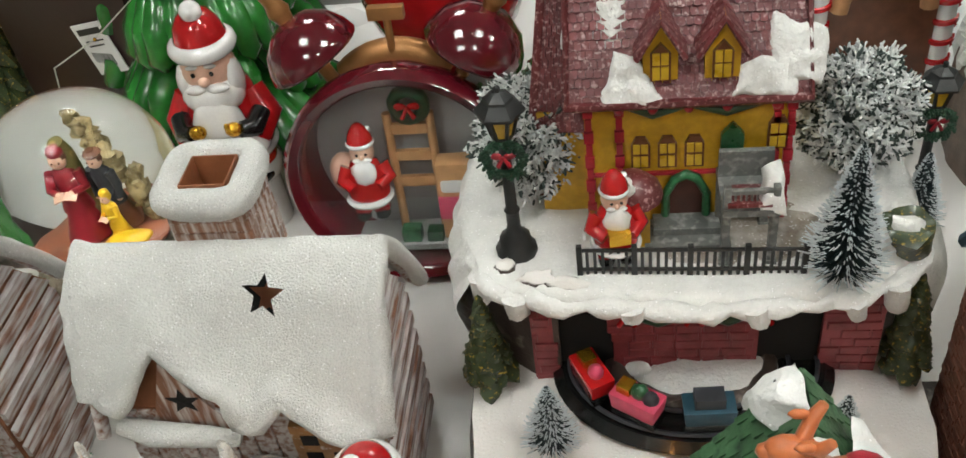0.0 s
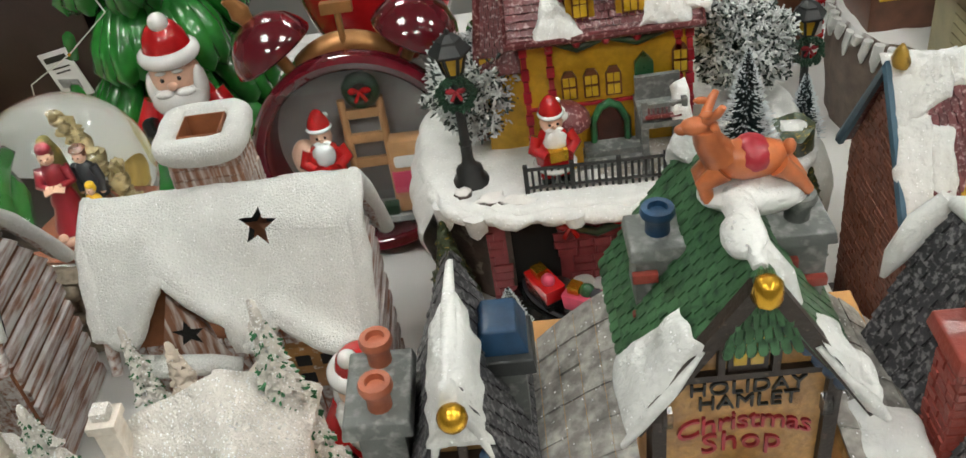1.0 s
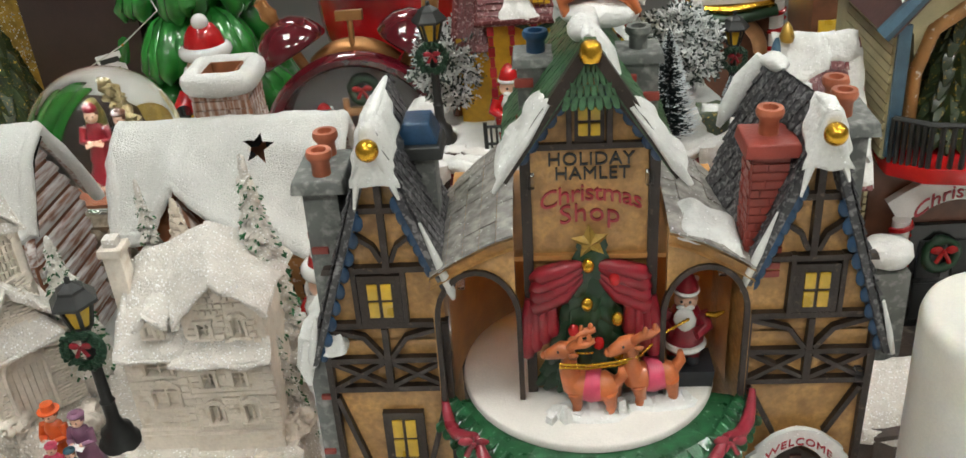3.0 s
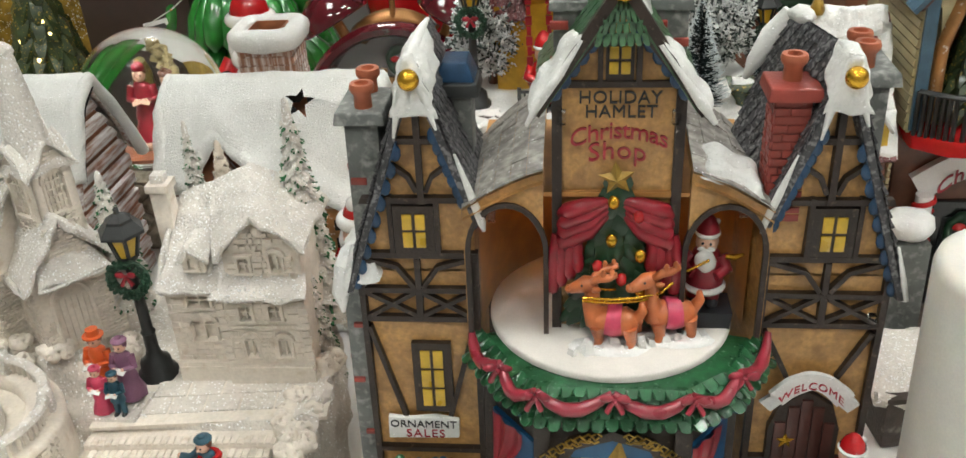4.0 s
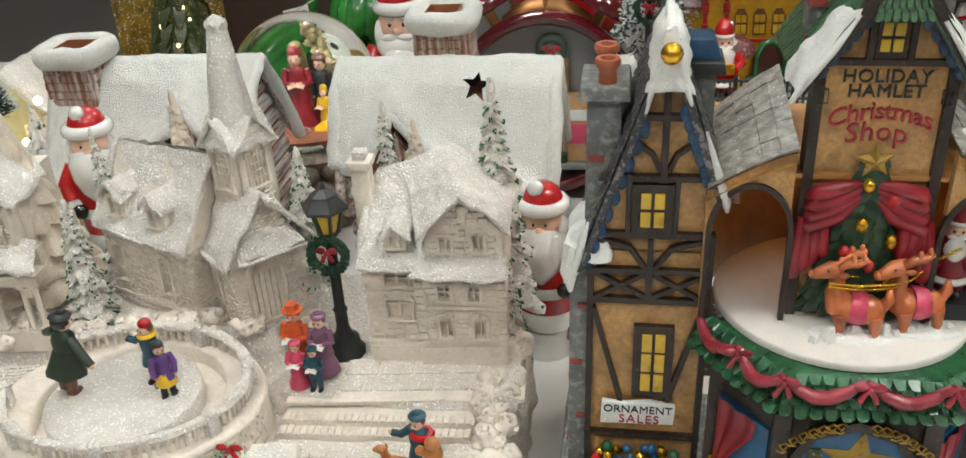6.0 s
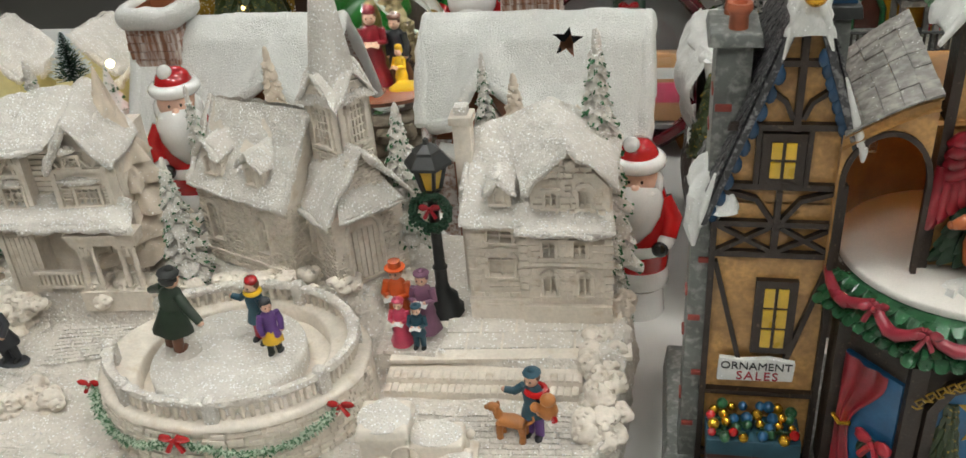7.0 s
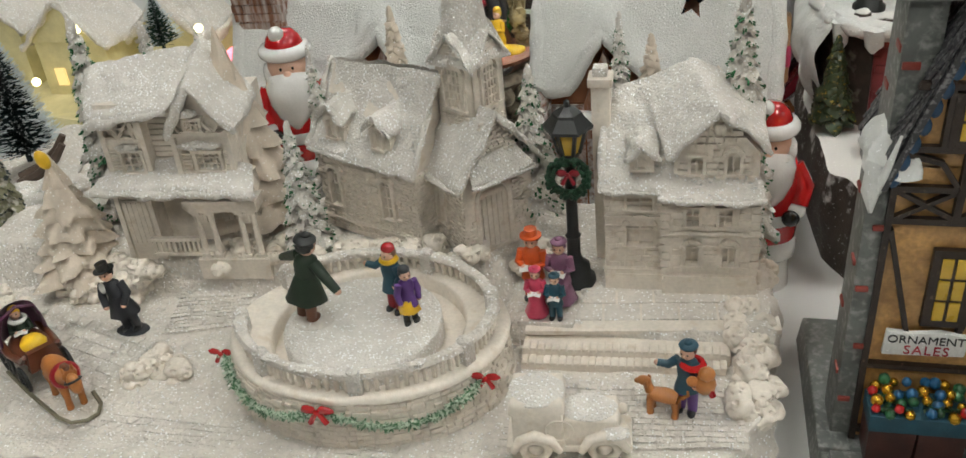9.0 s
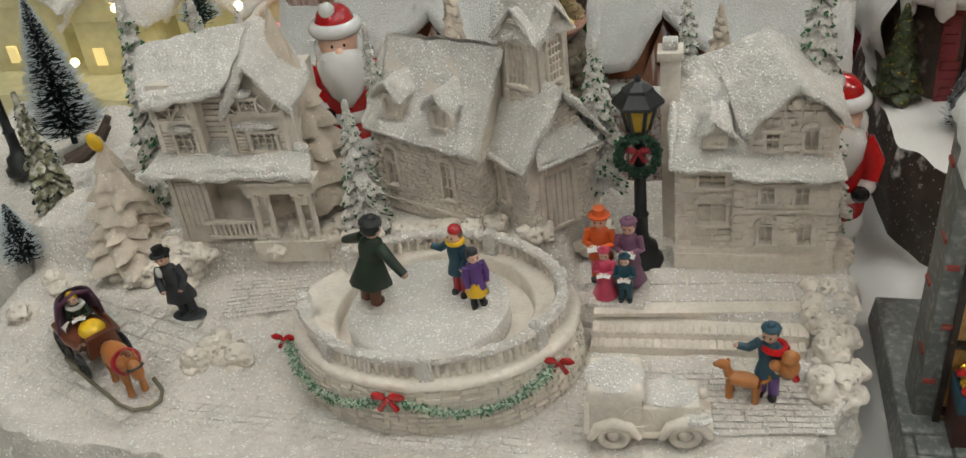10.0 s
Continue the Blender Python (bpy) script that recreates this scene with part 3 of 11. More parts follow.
def tower(side):
    """One gabled tower; side -1 stands by the village, +1 by the candle. Built round x = 0 with the long eave on the outer side."""
    o = side
    cx = 8.75 * side
    ax = cx + (0.4 if side < 0 else -0.3)
    def skew(g):
        """The tower by the candle runs back at an angle."""
        if side > 0:
            g.v = [Vector((p[0] - 0.24 * max(p[1], 0), p[1], p[2])) for p in g.v]
        return g
    tw = part("tower", skew(Geo().box(cx + o * 0.1, 2.75, 1.7, 5.3, 5.1, 14.6).slab([(cx - o * 2.55, 16.2), (cx + o * 2.75, 16.2), (ax + o * 0.15, 25.4), (ax - o * 0.15, 25.4), (cx - o * 2.55, 19.2)][::-o], 0.2, 5.2)), ochre, shop, "ochre plaster tower")
    b = Geo()
    w = 0.3
    for z in (2.2, 6.1, 13.7, 15.2, 17.0):
        b.slab([(cx - 2.7, z), (cx + 2.7, z), (cx + 2.7, z + 0.27), (cx - 2.7, z + 0.27)], -0.14, 0.3)
    for x in (-2.55, 2.55):
        b.slab([(cx + x - 0.14, 1.8), (cx + x + 0.14, 1.8), (cx + x + 0.14, 17.2), (cx + x - 0.14, 17.2)], -0.18, 0.3)
    b.strip([(cx, 13.8), (cx, 15.4)], w, -0.16, 0.2)
    b.strip([(cx, 15.4), (cx, 17.0)], 0.26, -0.15, 0.2)
    for k in (-1, 1):
        b.strip([(cx + k * 0.2, 15.5), (cx + k * 0.9, 16.5), (cx + k * 2.4, 16.95)], 0.22, -0.15, 0.2)
        b.strip([(cx + k * 2.4, 13.9), (cx + k * 0.2, 15.2)], 0.2, -0.13, 0.2)
        b.strip([(cx + k * 0.15, 14.0), (cx + k * 2.4, 15.2)], 0.2, -0.12, 0.2)
        b.strip([(ax + k * 0.2, 20.2), (ax + k * 0.5, 20.9), (ax + k * 1.15, 21.4)], 0.2, -0.15, 0.2)
        b.strip([(cx + k * 1.0, 17.2), (cx + k * 1.0, 20.0)], 0.2, -0.16, 0.2)
        if side < 0:
            b.strip([(cx + k * 2.4, 13.4), (cx + k * 1.05, 8.2)], 0.22, -0.15, 0.2)
        else:
            b.strip([(cx + k * 2.3, 13.5), (cx + k * 1.1, 11.0)], 0.22, -0.15, 0.2)
    b.strip([(ax, 19.7), (ax, 24.0)], 0.28, -0.17, 0.2)
    b.slab([(cx - 2.3, 19.7), (cx + 2.3, 19.7), (cx + 2.2, 19.96), (cx - 2.2, 19.96)], -0.15, 0.2)
    b.slab([(ax - 1.1, 22.4), (ax + 1.1, 22.4), (ax + 1.0, 22.66), (ax - 1.0, 22.66)], -0.15, 0.2)
    lump(b, 0.05, 1.3)
    part("timber_frame", b, beam, tw, "dark brown half-timber beams")

    def window(x, z, ww, hh, nx, nz):
        f = part("window", Geo().slab([(x - ww / 2, z), (x + ww / 2, z), (x + ww / 2, z + hh), (x - ww / 2, z + hh)], -0.12, 0.3), beam, tw)
        for i in range(nx):
            for j in range(nz):
                pw, ph = (ww - 0.62) / nx, (hh - 0.62) / nz
                p0, q0 = x - ww / 2 + 0.31 + i * pw, z + 0.31 + j * ph
                part("pane", Geo().slab([(p0 + 0.07, q0 + 0.07), (p0 + pw - 0.07, q0 + 0.07), (p0 + pw - 0.07, q0 + ph - 0.07), (p0 + 0.07, q0 + ph - 0.07)], -0.2, 0), yellow_pane, f, bevel=0.03)
    window(cx, 17.2, 1.75, 2.35, 2, 2)
    if side < 0:
        window(cx + 0.35, 8.6, 1.8, 3.9, 2, 3)
    # roof: two slopes of small tiles, dark rafters and blue fretwork along the front
    rf = part("roof", skew(Geo().slab([(cx - o * 2.95, 18.9), (cx - o * 2.65, 18.8), (ax, 25.2), (cx + o * 2.9, 15.4), (cx + o * 3.2, 15.4), (ax, 26.2)][::-o], -0.5, 5.3)), slate, shop, "black tiled gable roof", bevel=0.06)
    t = Geo()
    t.tiles((cx + o * 3.25, -0.4 if o > 0 else 5.2, 15.5), (cx + o * 3.25, 5.2 if o > 0 else -0.4, 15.5), (ax + o * 0.05, 5.2 if o > 0 else -0.4, 26.25), (ax + o * 0.05, -0.4 if o > 0 else 5.2, 26.25), 10, 20, 0.12, 0.14)
    t.tiles((cx - o * 3.0, 5.2 if o > 0 else -0.4, 19.0), (cx - o * 3.0, -0.4 if o > 0 else 5.2, 19.0), (ax - o * 0.05, -0.4 if o > 0 else 5.2, 26.25), (ax - o * 0.05, 5.2 if o > 0 else -0.4, 26.25), 10, 14, 0.12, 0.14)
    tagged(part("roof_tiles", skew(t), slate, rf, smooth=0), kind="stuff")
    f = Geo()
    for a, e in (((cx + o * 2.95, 15.6), (ax + o * 0.9, 22.6)), ((cx - o * 2.75, 18.8), (ax - o * 0.75, 23.2))):
        n = 9
        for i in range(n):
            u = (i + 0.5) / n
            x, z = a[0] + (e[0] - a[0]) * u, a[1] + (e[1] - a[1]) * u
            sgn = 1 if x > cx else -1
            f.ell(x - sgn * 0.12, -0.3, z - 0.1, 0.26, 0.12, 0.42, 8)
        f.strip([a, e], 0.22, -0.4, -0.2)
    part("fretwork", f, navy, rf, "dark blue scalloped fretwork")
    # snow cap with golden knob
    s = Geo()
    if side < 0:
        s.tube([(ax, 4.6, 26.2), (ax, 2.4, 26.3), (ax, 0.4, 26.2), (ax, -0.55, 26.0)], [0.14, 0.2, 0.24, 0.22], 8)
    else:
        s.tube([(ax, 0.9, 26.25), (ax, 0.2, 26.25), (ax, -0.55, 26.0)], [0.1, 0.3, 0.3], 8)
        s.tube([(ax, 5.3, 26.0), (ax, 4.6, 26.35), (ax, 4.0, 26.35), (ax, 3.6, 26.2)], [0.2, 0.4, 0.4, 0.12], 8)
        s.tube([(ax, 5.2, 26.2), (ax - 0.7, 5.35, 25.2), (ax - 1.3, 5.35, 24.0), (ax - 1.6, 5.3, 23.2)], [0.35, 0.4, 0.32, 0.1], 8)
    s.drape((ax - 0.9, -0.58, 23.8), (ax + 0.9, -0.58, 23.8), (ax + 0.22, -0.58, 26.3), (ax - 0.22, -0.58, 26.3), 0.26, 18, 18, 0.5, 0.1, side)
    for k in (-1, 1):
        s.tube([(ax + k * 0.3, -0.6, 25.2), (ax + k * 0.58, -0.6, 24.3), (ax + k * 0.85, -0.58, 23.3 - (k == -1) * 0.4)], [0.2, 0.17, 0.06], 8)
    e = 3.2 if side < 0 else 0.9
    s.drape((ax + 0.05, -0.6, 26.35), (ax + 0.75, -0.6, 24.3), (ax + 0.6, e - 0.6, 24.9), (ax + 0.05, e, 26.35), 0.3, 10, 12, 0.5, 0.1, side + 2)
    s.drape((ax - 0.05, e, 26.35), (ax - 0.6, e - 0.6, 24.9), (ax - 0.75, -0.6, 24.3), (ax - 0.05, -0.6, 26.35), 0.3, 10, 12, 0.5, 0.1, side + 3)
    s.tube([(ax - o * 1.55, -0.45, 22.1), (cx - o * 2.45, -0.5, 20.4), (cx - o * 2.95, -0.42, 19.0), (cx - o * 3.0, -0.4, 18.5)], [0.05, 0.15, 0.17, 0.08], 8)
    s.tube([(cx + o * 2.6, -0.4, 17.9), (cx + o * 3.05, -0.45, 16.4), (cx + o * 3.25, -0.3, 15.3)], [0.06, 0.16, 0.18], 8)
    lump(skew(s), 0.12, 1.6)
    pieces("snow", s, resin_snow2, rf, "white glittering snow")
    part("knob", Geo().ell(ax, -1.05, 25.5, 0.44, n=12).rod((ax, -0.9, 25.5), (ax, -0.4, 25.5), 0.26), gold, rf, "shiny golden knob")
    return tw, rf


towL, roofL = tower(-1)
towR, roofR = tower(1)

# chimneys
def chimney(x, y, z, sx, sy, top, mats, pots, capmat, name="chimney", cap=True, label=""):
    c = part(name, Geo().box(x, y, z, sx, sy, top - z, top=0.96), mats, shop, label, bevel=0.06)
    if cap:
        part("cap", Geo().box(x, y, top - 0.05, sx + 0.7, sy + 0.7, 0.55, top=0.92), capmat, c, bevel=0.08)
    for px, py, pm in pots:
        part("chimney_pot", pot(Geo(), px, py, top + 0.45, 1.1, 0.52), pm, c, "orange clay chimney pot" if pm == pot_orange else "")
    return c


chL = chimney(-10.9, 2.4, 14.0, 1.5, 2.7, 22.9, grey_stone, ((-10.8, 1.6, pot_orange), (-10.9, 3.5, pot_orange)), grey_stone, label="grey stone chimney with red bricks")
for i in range(3):
    part("brick", Geo().box(-11.55, 1.7 + 1.2 * (i % 2), 16.4 + i * 2.1, 0.3, 0.9, 0.32), brick_red, chL, bevel=0.06)
    part("brick", Geo().box(-11.2 + 0.6 * (i % 2), 1.12, 15.6 + i * 2.2, 0.7, 0.3, 0.32), brick_red, chL, bevel=0.06)
part("buttress", Geo().box(-11.75, 1.3, 1.7, 1.0, 2.6, 13.9, top=0.92).box(-11.7, 1.3, 15.5, 1.25, 2.8, 0.5), grey_stone, chL, "grey stone wall pier", bevel=0.05)
for i in range(4):
    part("brick", Geo().box(-11.9 + 0.3 * (i % 2), -0.02, 4.0 + i * 3.1, 0.55, 0.2, 0.24), brick_red, chL, bevel=0.06)
    part("brick", Geo().box(-12.24, 0.8 + 1.1 * (i % 2), 5.2 + i * 3.0, 0.2, 0.8, 0.24), brick_red, chL, bevel=0.06)
part("pier_snow", lump(Geo().drape((-12.5, -0.4, 15.7), (-10.4, -0.6, 16.0), (-10.6, 3.0, 17.4), (-12.4, 2.8, 16.2), 0.8, 14, 14, 0.6, 0.14, 91).tube([(-12.0, 0.2, 16.3), (-12.3, -0.3, 15.2), (-12.2, -0.4, 14.4)], [0.5, 0.35, 0.1], 7), 0.2, 1.2), resin_snow2, chL, "spiky white snow on the pier")
chimney(-7.05, 3.2, 20.0, 1.5, 1.5, 23.6, grey_stone, (), black_paint, label="dark grey stone chimney")
part("chimney_hood", Geo().box(-7.0, 3.4, 24.1, 1.7, 1.9, 0.85, top=0.62, topy=0.8), navy, roofL, "dark blue angular chimney hood", bevel=0.08)
chR = chimney(6.6, 1.0, 18.2, 1.45, 1.6, 24.2, brick_red, ((6.6, 1.1, pot_orange),), brick_red, label="red brick chimney")
g = Geo()
for i in range(2):
    g.bricks((5.88, 0.2, 18.8), (7.32, 0.2, 18.8), (7.3, 0.23, 24.2), (5.9, 0.23, 24.2), 0.75, 0.36, 0.06, 0.08)
g.bricks((5.88, 1.8, 18.8), (5.88, 0.2, 18.8), (5.9, 0.23, 24.2), (5.9, 1.77, 24.2), 0.75, 0.36, 0.06, 0.08)
tagged(part("brickwork", g, brick_red, chR, smooth=0), kind="stuff")
chimney(9.9, 3.2, 20.0, 1.6, 2.8, 24.2, grey_stone, ((9.75, 2.6, pot_orange), (9.8, 4.0, pot_orange)), grey_stone, label="grey stone chimney")

# centre: sign gable, arched niches, interior
centre = part("centre_gable", Geo().slab([(-2.75, 13.0), (2.35, 13.0), (2.35, 24.9), (0.0, 28.4), (-0.4, 28.4), (-2.75, 24.9)], 0.25, 1.0), ochre, shop, "ochre sign gable")
b = Geo()
for x in (-2.65, 2.25):
    b.slab([(x - 0.2, 13.2), (x + 0.2, 13.2), (x + 0.2, 25.0), (x - 0.2, 25.0)], -0.05, 1.0)
b.slab([(-2.9, 24.75), (2.5, 24.75), (2.5, 25.0), (-2.9, 25.0)], 0.0, 0.5)
for k in (-1, 1):
    b.strip([(-0.2 + k * 0.75, 24.9), (-0.2 + k * 0.75, 27.1)], 0.22, -0.02, 0.5)
    b.strip([(-0.2 + k * 3.0, 24.5), (-0.2, 28.3)], 0.45, -0.55, 0.4)
lump(b, 0.04, 1.3)
part("timber_frame", b, beam, centre, "dark brown beams")
wn = part("window", Geo().slab([(-0.75, 25.0), (0.35, 25.0), (0.35, 26.9), (-0.75, 26.9)], 0.1, 0.4), beam, centre)
for i in range(2):
    for j in range(2):
        part("pane", Geo().slab([(-0.62 + i * 0.46, 25.3 + j * 0.62), (-0.26 + i * 0.46, 25.3 + j * 0.62), (-0.26 + i * 0.46, 25.8 + j * 0.62), (-0.62 + i * 0.46, 25.8 + j * 0.62)], 0.02, 0.2), yellow_pane, wn, bevel=0.03)
f = Geo()
for k in (-1, 1):
    for i in range(6):
        u = (i + 0.5) / 6
        f.ell(-0.2 + k * (2.7 - 2.1 * u), -0.3, 24.5 + 2.9 * u, 0.3, 0.14, 0.42, 8)
part("fretwork", f, navy, centre, "dark blue scalloped fretwork")
letters("sign_letters", "HOLIDAY", 0.74, -0.15, 0.2, 24.05, black_paint, centre, gap=1.05)
letters("sign_letters", "HAMLET", 0.74, -0.1, 0.2, 23.45, black_paint, centre, gap=1.05)
letters("sign_letters", "Christmas", 1.05, -0.15, 0.2, 22.1, red_paint, centre, arch=0.45, gap=0.92, label="red raised letters")
letters("sign_letters", "Shop", 1.15, -0.2, 0.2, 21.5, red_paint, centre, arch=0.15, gap=1.05, label="red raised letters")
g = Geo()
for x in (-2.45, 2.05, -5.4, 5.0, 10.9):
    z = {-2.45: 23.3, 2.05: 23.3, -5.4: 18.9, 5.0: 19.2, 10.9: 13.9}[x]
    g.box(x, -0.1, z, 0.3, 0.35, 0.55)
pieces("clip", g, glass("clear_plastic", (0.9, 0.9, 0.9), 0.15), centre, "small clear plastic clip")
# green tiled roof of the gable
gr = part("roof", Geo().slab([(-3.5, 24.0), (-3.2, 23.9), (-0.2, 28.4), (2.8, 23.9), (3.1, 24.0), (-0.2, 29.2)], -0.6, 6.6), green_tile, centre, "green tiled roof with snow", bevel=0.06)
t = Geo()
t.tiles((-3.55, 6.5, 24.0), (-3.55, -0.55, 24.0), (-0.22, -0.55, 29.25), (-0.22, 6.5, 29.25), 16, 14, 0.08, 0.12, jit=0.03)
t.tiles((3.15, -0.55, 24.0), (3.15, 6.5, 24.0), (-0.18, 6.5, 29.25), (-0.18, -0.55, 29.25), 16, 14, 0.08, 0.12, jit=0.03)
t.tiles((-1.3, -1.0, 26.75), (0.9, -1.0, 26.75), (0.0, -0.6, 29.3), (-0.4, -0.6, 29.3), 7, 6, 0.12, 0.1, tip=0.4)
tagged(part("roof_tiles", t, green_tile, gr, smooth=0), kind="stuff")
bb = Geo()
for k in (-1, 1):
    bb.strip([(-0.2 + k * 3.3, 24.0), (-0.2 + k * 0.15, 28.85)], 0.42, -0.95, -0.5)
pieces("barge_board", lump(bb, 0.03, 1.3), beam, gr, "dark brown barge board")
part("knob", Geo().lathe([(0.36, 0), (0.42, 0.2), (0.36, 0.6), (0.22, 0.72)], -0.2, -0.95, 28.55, 8), gold, gr, "golden finial")
s = Geo()
s.drape((-3.7, 1.9, 24.1), (-3.75, -1.0, 24.0), (-1.6, -1.0, 27.3), (-2.0, 0.9, 26.9), 0.24, 20, 18, 0.6, 0.12, 3)
s.drape((-1.3, 6.7, 27.6), (-0.9, 5.5, 28.4), (-0.25, 5.3, 29.4), (-0.25, 6.7, 29.4), 0.4, 16, 16, 0.6, 0.14, 15)
s.drape((1.9, 4.6, 26.9), (2.2, 6.0, 26.3), (1.0, 6.2, 28.0), (0.8, 4.8, 28.2), 0.25, 12, 12, 0.5, 0.14, 16)
s.tube([(-3.85, -0.9, 23.6), (-3.3, -1.0, 24.5), (-2.5, -1.0, 25.7), (-1.7, -0.9, 26.9)], [0.1, 0.19, 0.18, 0.08], 8)
s.drape((3.4, -1.0, 24.0), (3.3, 1.0, 24.1), (1.7, 0.5, 26.6), (1.2, -1.0, 27.2), 0.24, 20, 18, 0.6, 0.12, 5)
s.tube([(3.45, -0.9, 23.6), (2.9, -1.0, 24.5), (2.1, -1.0, 25.6), (1.3, -0.9, 26.8)], [0.1, 0.19, 0.18, 0.08], 8)
s.tube([(-0.2, -0.4, 29.1), (-0.2, 0.6, 29.2), (-0.2, 3.0, 29.1), (-0.2, 4.6, 29.0)], [0.25, 0.45, 0.5, 0.4], 8)
s.tube([(-0.2, 0.3, 29.2), (0.4, 0.0, 28.5), (0.9, -0.3, 27.7)], [0.4, 0.35, 0.15], 7)
lump(s, 0.14, 1.3)
pieces("snow", s, resin_snow2, gr, "white snow patch")
for x, pm in ((-2.1, navy), (1.9, grey_stone)):
    c = part("chimney", Geo().box(x, 3.6, 24.4, 1.5, 1.5, 2.7), grey_stone, gr, "grey stone chimney", bevel=0.06)
    part("cap", Geo().box(x, 3.6, 27.05, 1.9, 1.9, 0.4, top=0.93), grey_stone, c, bevel=0.06)
    part("chimney_pot", pot(Geo(), x, 3.6, 27.4, 0.9, 0.5), pm, c)
    for i in range(3):
        part("brick", Geo().box(x - 0.5 + 0.9 * (i % 2), 2.72, 24.8 + i * 0.75, 0.75, 0.24, 0.34), brick_red, c, bevel=0.05)
deer_top = deer(Geo(Matrix.Translation((0.15, 2.9, 29.0)) @ Matrix.Diagonal((1.06, 1.1, 0.92, 1))), 0, 0, 0, 3.2, -1, leap=True)
part("roof_reindeer", deer_top, [deer_orange, red_paint], gr, "orange-brown reindeer with a red saddle cloth", smooth=80)
part("snow_mound", lump(Geo().ell(0.3, 2.8, 29.1, 1.6, 0.8, 0.55, 14).ell(-0.4, 0.9, 29.1, 0.6, 0.9, 0.5, 12), 0.15, 1.2), resin_snow2, gr)

# grey slate roofs beside the gable
for k in (-1, 1):
    def edge(u, v, k=k):
        x = k * (3.0 + 3.4 * u) - 0.2
        z = 21.5 - 1.75 * u ** 1.3
        return (x, -0.7 + 7.6 * v, z + 1.0 * v - 1.2 * v * v * u)
    g = Geo()
    rows = [[edge(i / 7, j / 5) for i in range(8)] for j in range(6)]
    sr = part("side_roof", Geo().grid(lambda u, v: Vector(edge(u, v)) - Vector((0, 0, 0.12)), 8, 6).grid(lambda u, v: Vector(edge(u, v)) - Vector((0, 0, 0.6)), 8, 6), ochre, shop, "ochre eave under grey slates")
    for j in range(6):
        for i in range(5):
            u0, u1, v0, v1 = i / 5, (i + 0.97) / 5, j / 6, (j + 0.97) / 6
            P = [Vector(edge(u, v)) for u, v in ((u0, v0), (u1, v0), (u1, v1), (u0, v1))]
            up = Vector((0, 0, random.uniform(0.03, 0.12)))
            q = Geo().add([p for p in P] + [p + up for p in P], [(4, 5, 6, 7), (0, 1, 5, 4), (1, 2, 6, 5), (2, 3, 7, 6), (3, 0, 4, 7)] if k > 0 else [(7, 6, 5, 4), (4, 5, 1, 0), (5, 6, 2, 1), (6, 7, 3, 2), (7, 4, 0, 3)])
            part("slate", q, grey_slate, sr, smooth=0)
    # front fascia and arch
    a = Geo()
    n = 24
    for i in range(n):
        u0, u1 = i / n, (i + 1) / n
        e0, e1 = edge(u0, 0), edge(u1, 0)

        def low(u, k=k):
            return 17.6 + 2.3 * math.sqrt(max(0, 1 - ((u - 0.46) / 0.5) ** 2)) if abs(u - 0.46) < 0.5 else 13.2
        z0, z1 = low(u0 * 0.999 + 0.0005), low(u1 * 0.999)
        quad = [(e0[0], z0), (e1[0], z1), (e1[0], e1[2] - 0.1), (e0[0], e0[2] - 0.1)]
        a.slab(quad if k > 0 else [quad[i] for i in (1, 0, 3, 2)], -0.45, 0.0)
    part("arch", a, ochre, sr, "ochre arch over the snow disc")
    a = Geo()
    pts = []
    for i in range(15):
        t = math.pi * i / 14
        pts.append((k * (3.0 + 3.4 * (0.46 - 0.49 * math.cos(t))) - 0.2, 17.6 + 2.25 * math.sin(t)))
    pts = [(pts[0][0], 13.5)] + pts + [(pts[-1][0], 13.5)]
    a.strip(pts, 0.22, -0.6, -0.3)
    part("arch_beam", a, beam, sr, "dark curved arch beam")
    s = Geo()
    if k > 0:
        s.drape((3.2, -0.6, 21.2), (5.8, -0.6, 20.2), (5.4, 1.8, 20.7), (3.2, 1.8, 21.6), 0.55, seed=8)
        part("snow", lump(s, 0.1, 1.5), resin_snow2, sr)

room = Geo()
room.grid(lambda u, v: (-5.9 * math.cos(math.pi * u) - 0.2, 1.2 + 7.0 * math.sin(math.pi * u), 12.8 + 7.4 * v), 20, 2)
room.box(-0.2, 4, 20.0, 11.8, 8, 0.2)
amber_wall = mat("amber_inner_wall", (0.55, 0.27, 0.08), 0.5, var=0.2)
part("niche_wall", room, amber_wall, shop, "amber-brown inner wall of the niche")
pieces("niche_lamp", Geo().ell(-4.2, 6.6, 17.6, 0.5, 0.3, 0.35, 10).ell(4.3, 6.4, 17.8, 0.5, 0.3, 0.35, 10), glow("amber_lamp", (1.0, 0.45, 0.1), 30.0), shop, "small amber lamp behind the arch")

# turning disc with reindeer team and Santa
disc_mat = mat("matt_white_disc", (0.74, 0.7, 0.65), 0.75, var=0.06, fine=0.12, fs=1500, bump=0.3, bs=900)
disc = part("disc", Geo().lathe([(5.3, 0), (5.5, 0.05), (5.5, 0.3), (5.4, 0.38), (0.01, 0.38)], -0.25, 1.9, 13.1, 48), disc_mat, shop, "matt white turning disc")


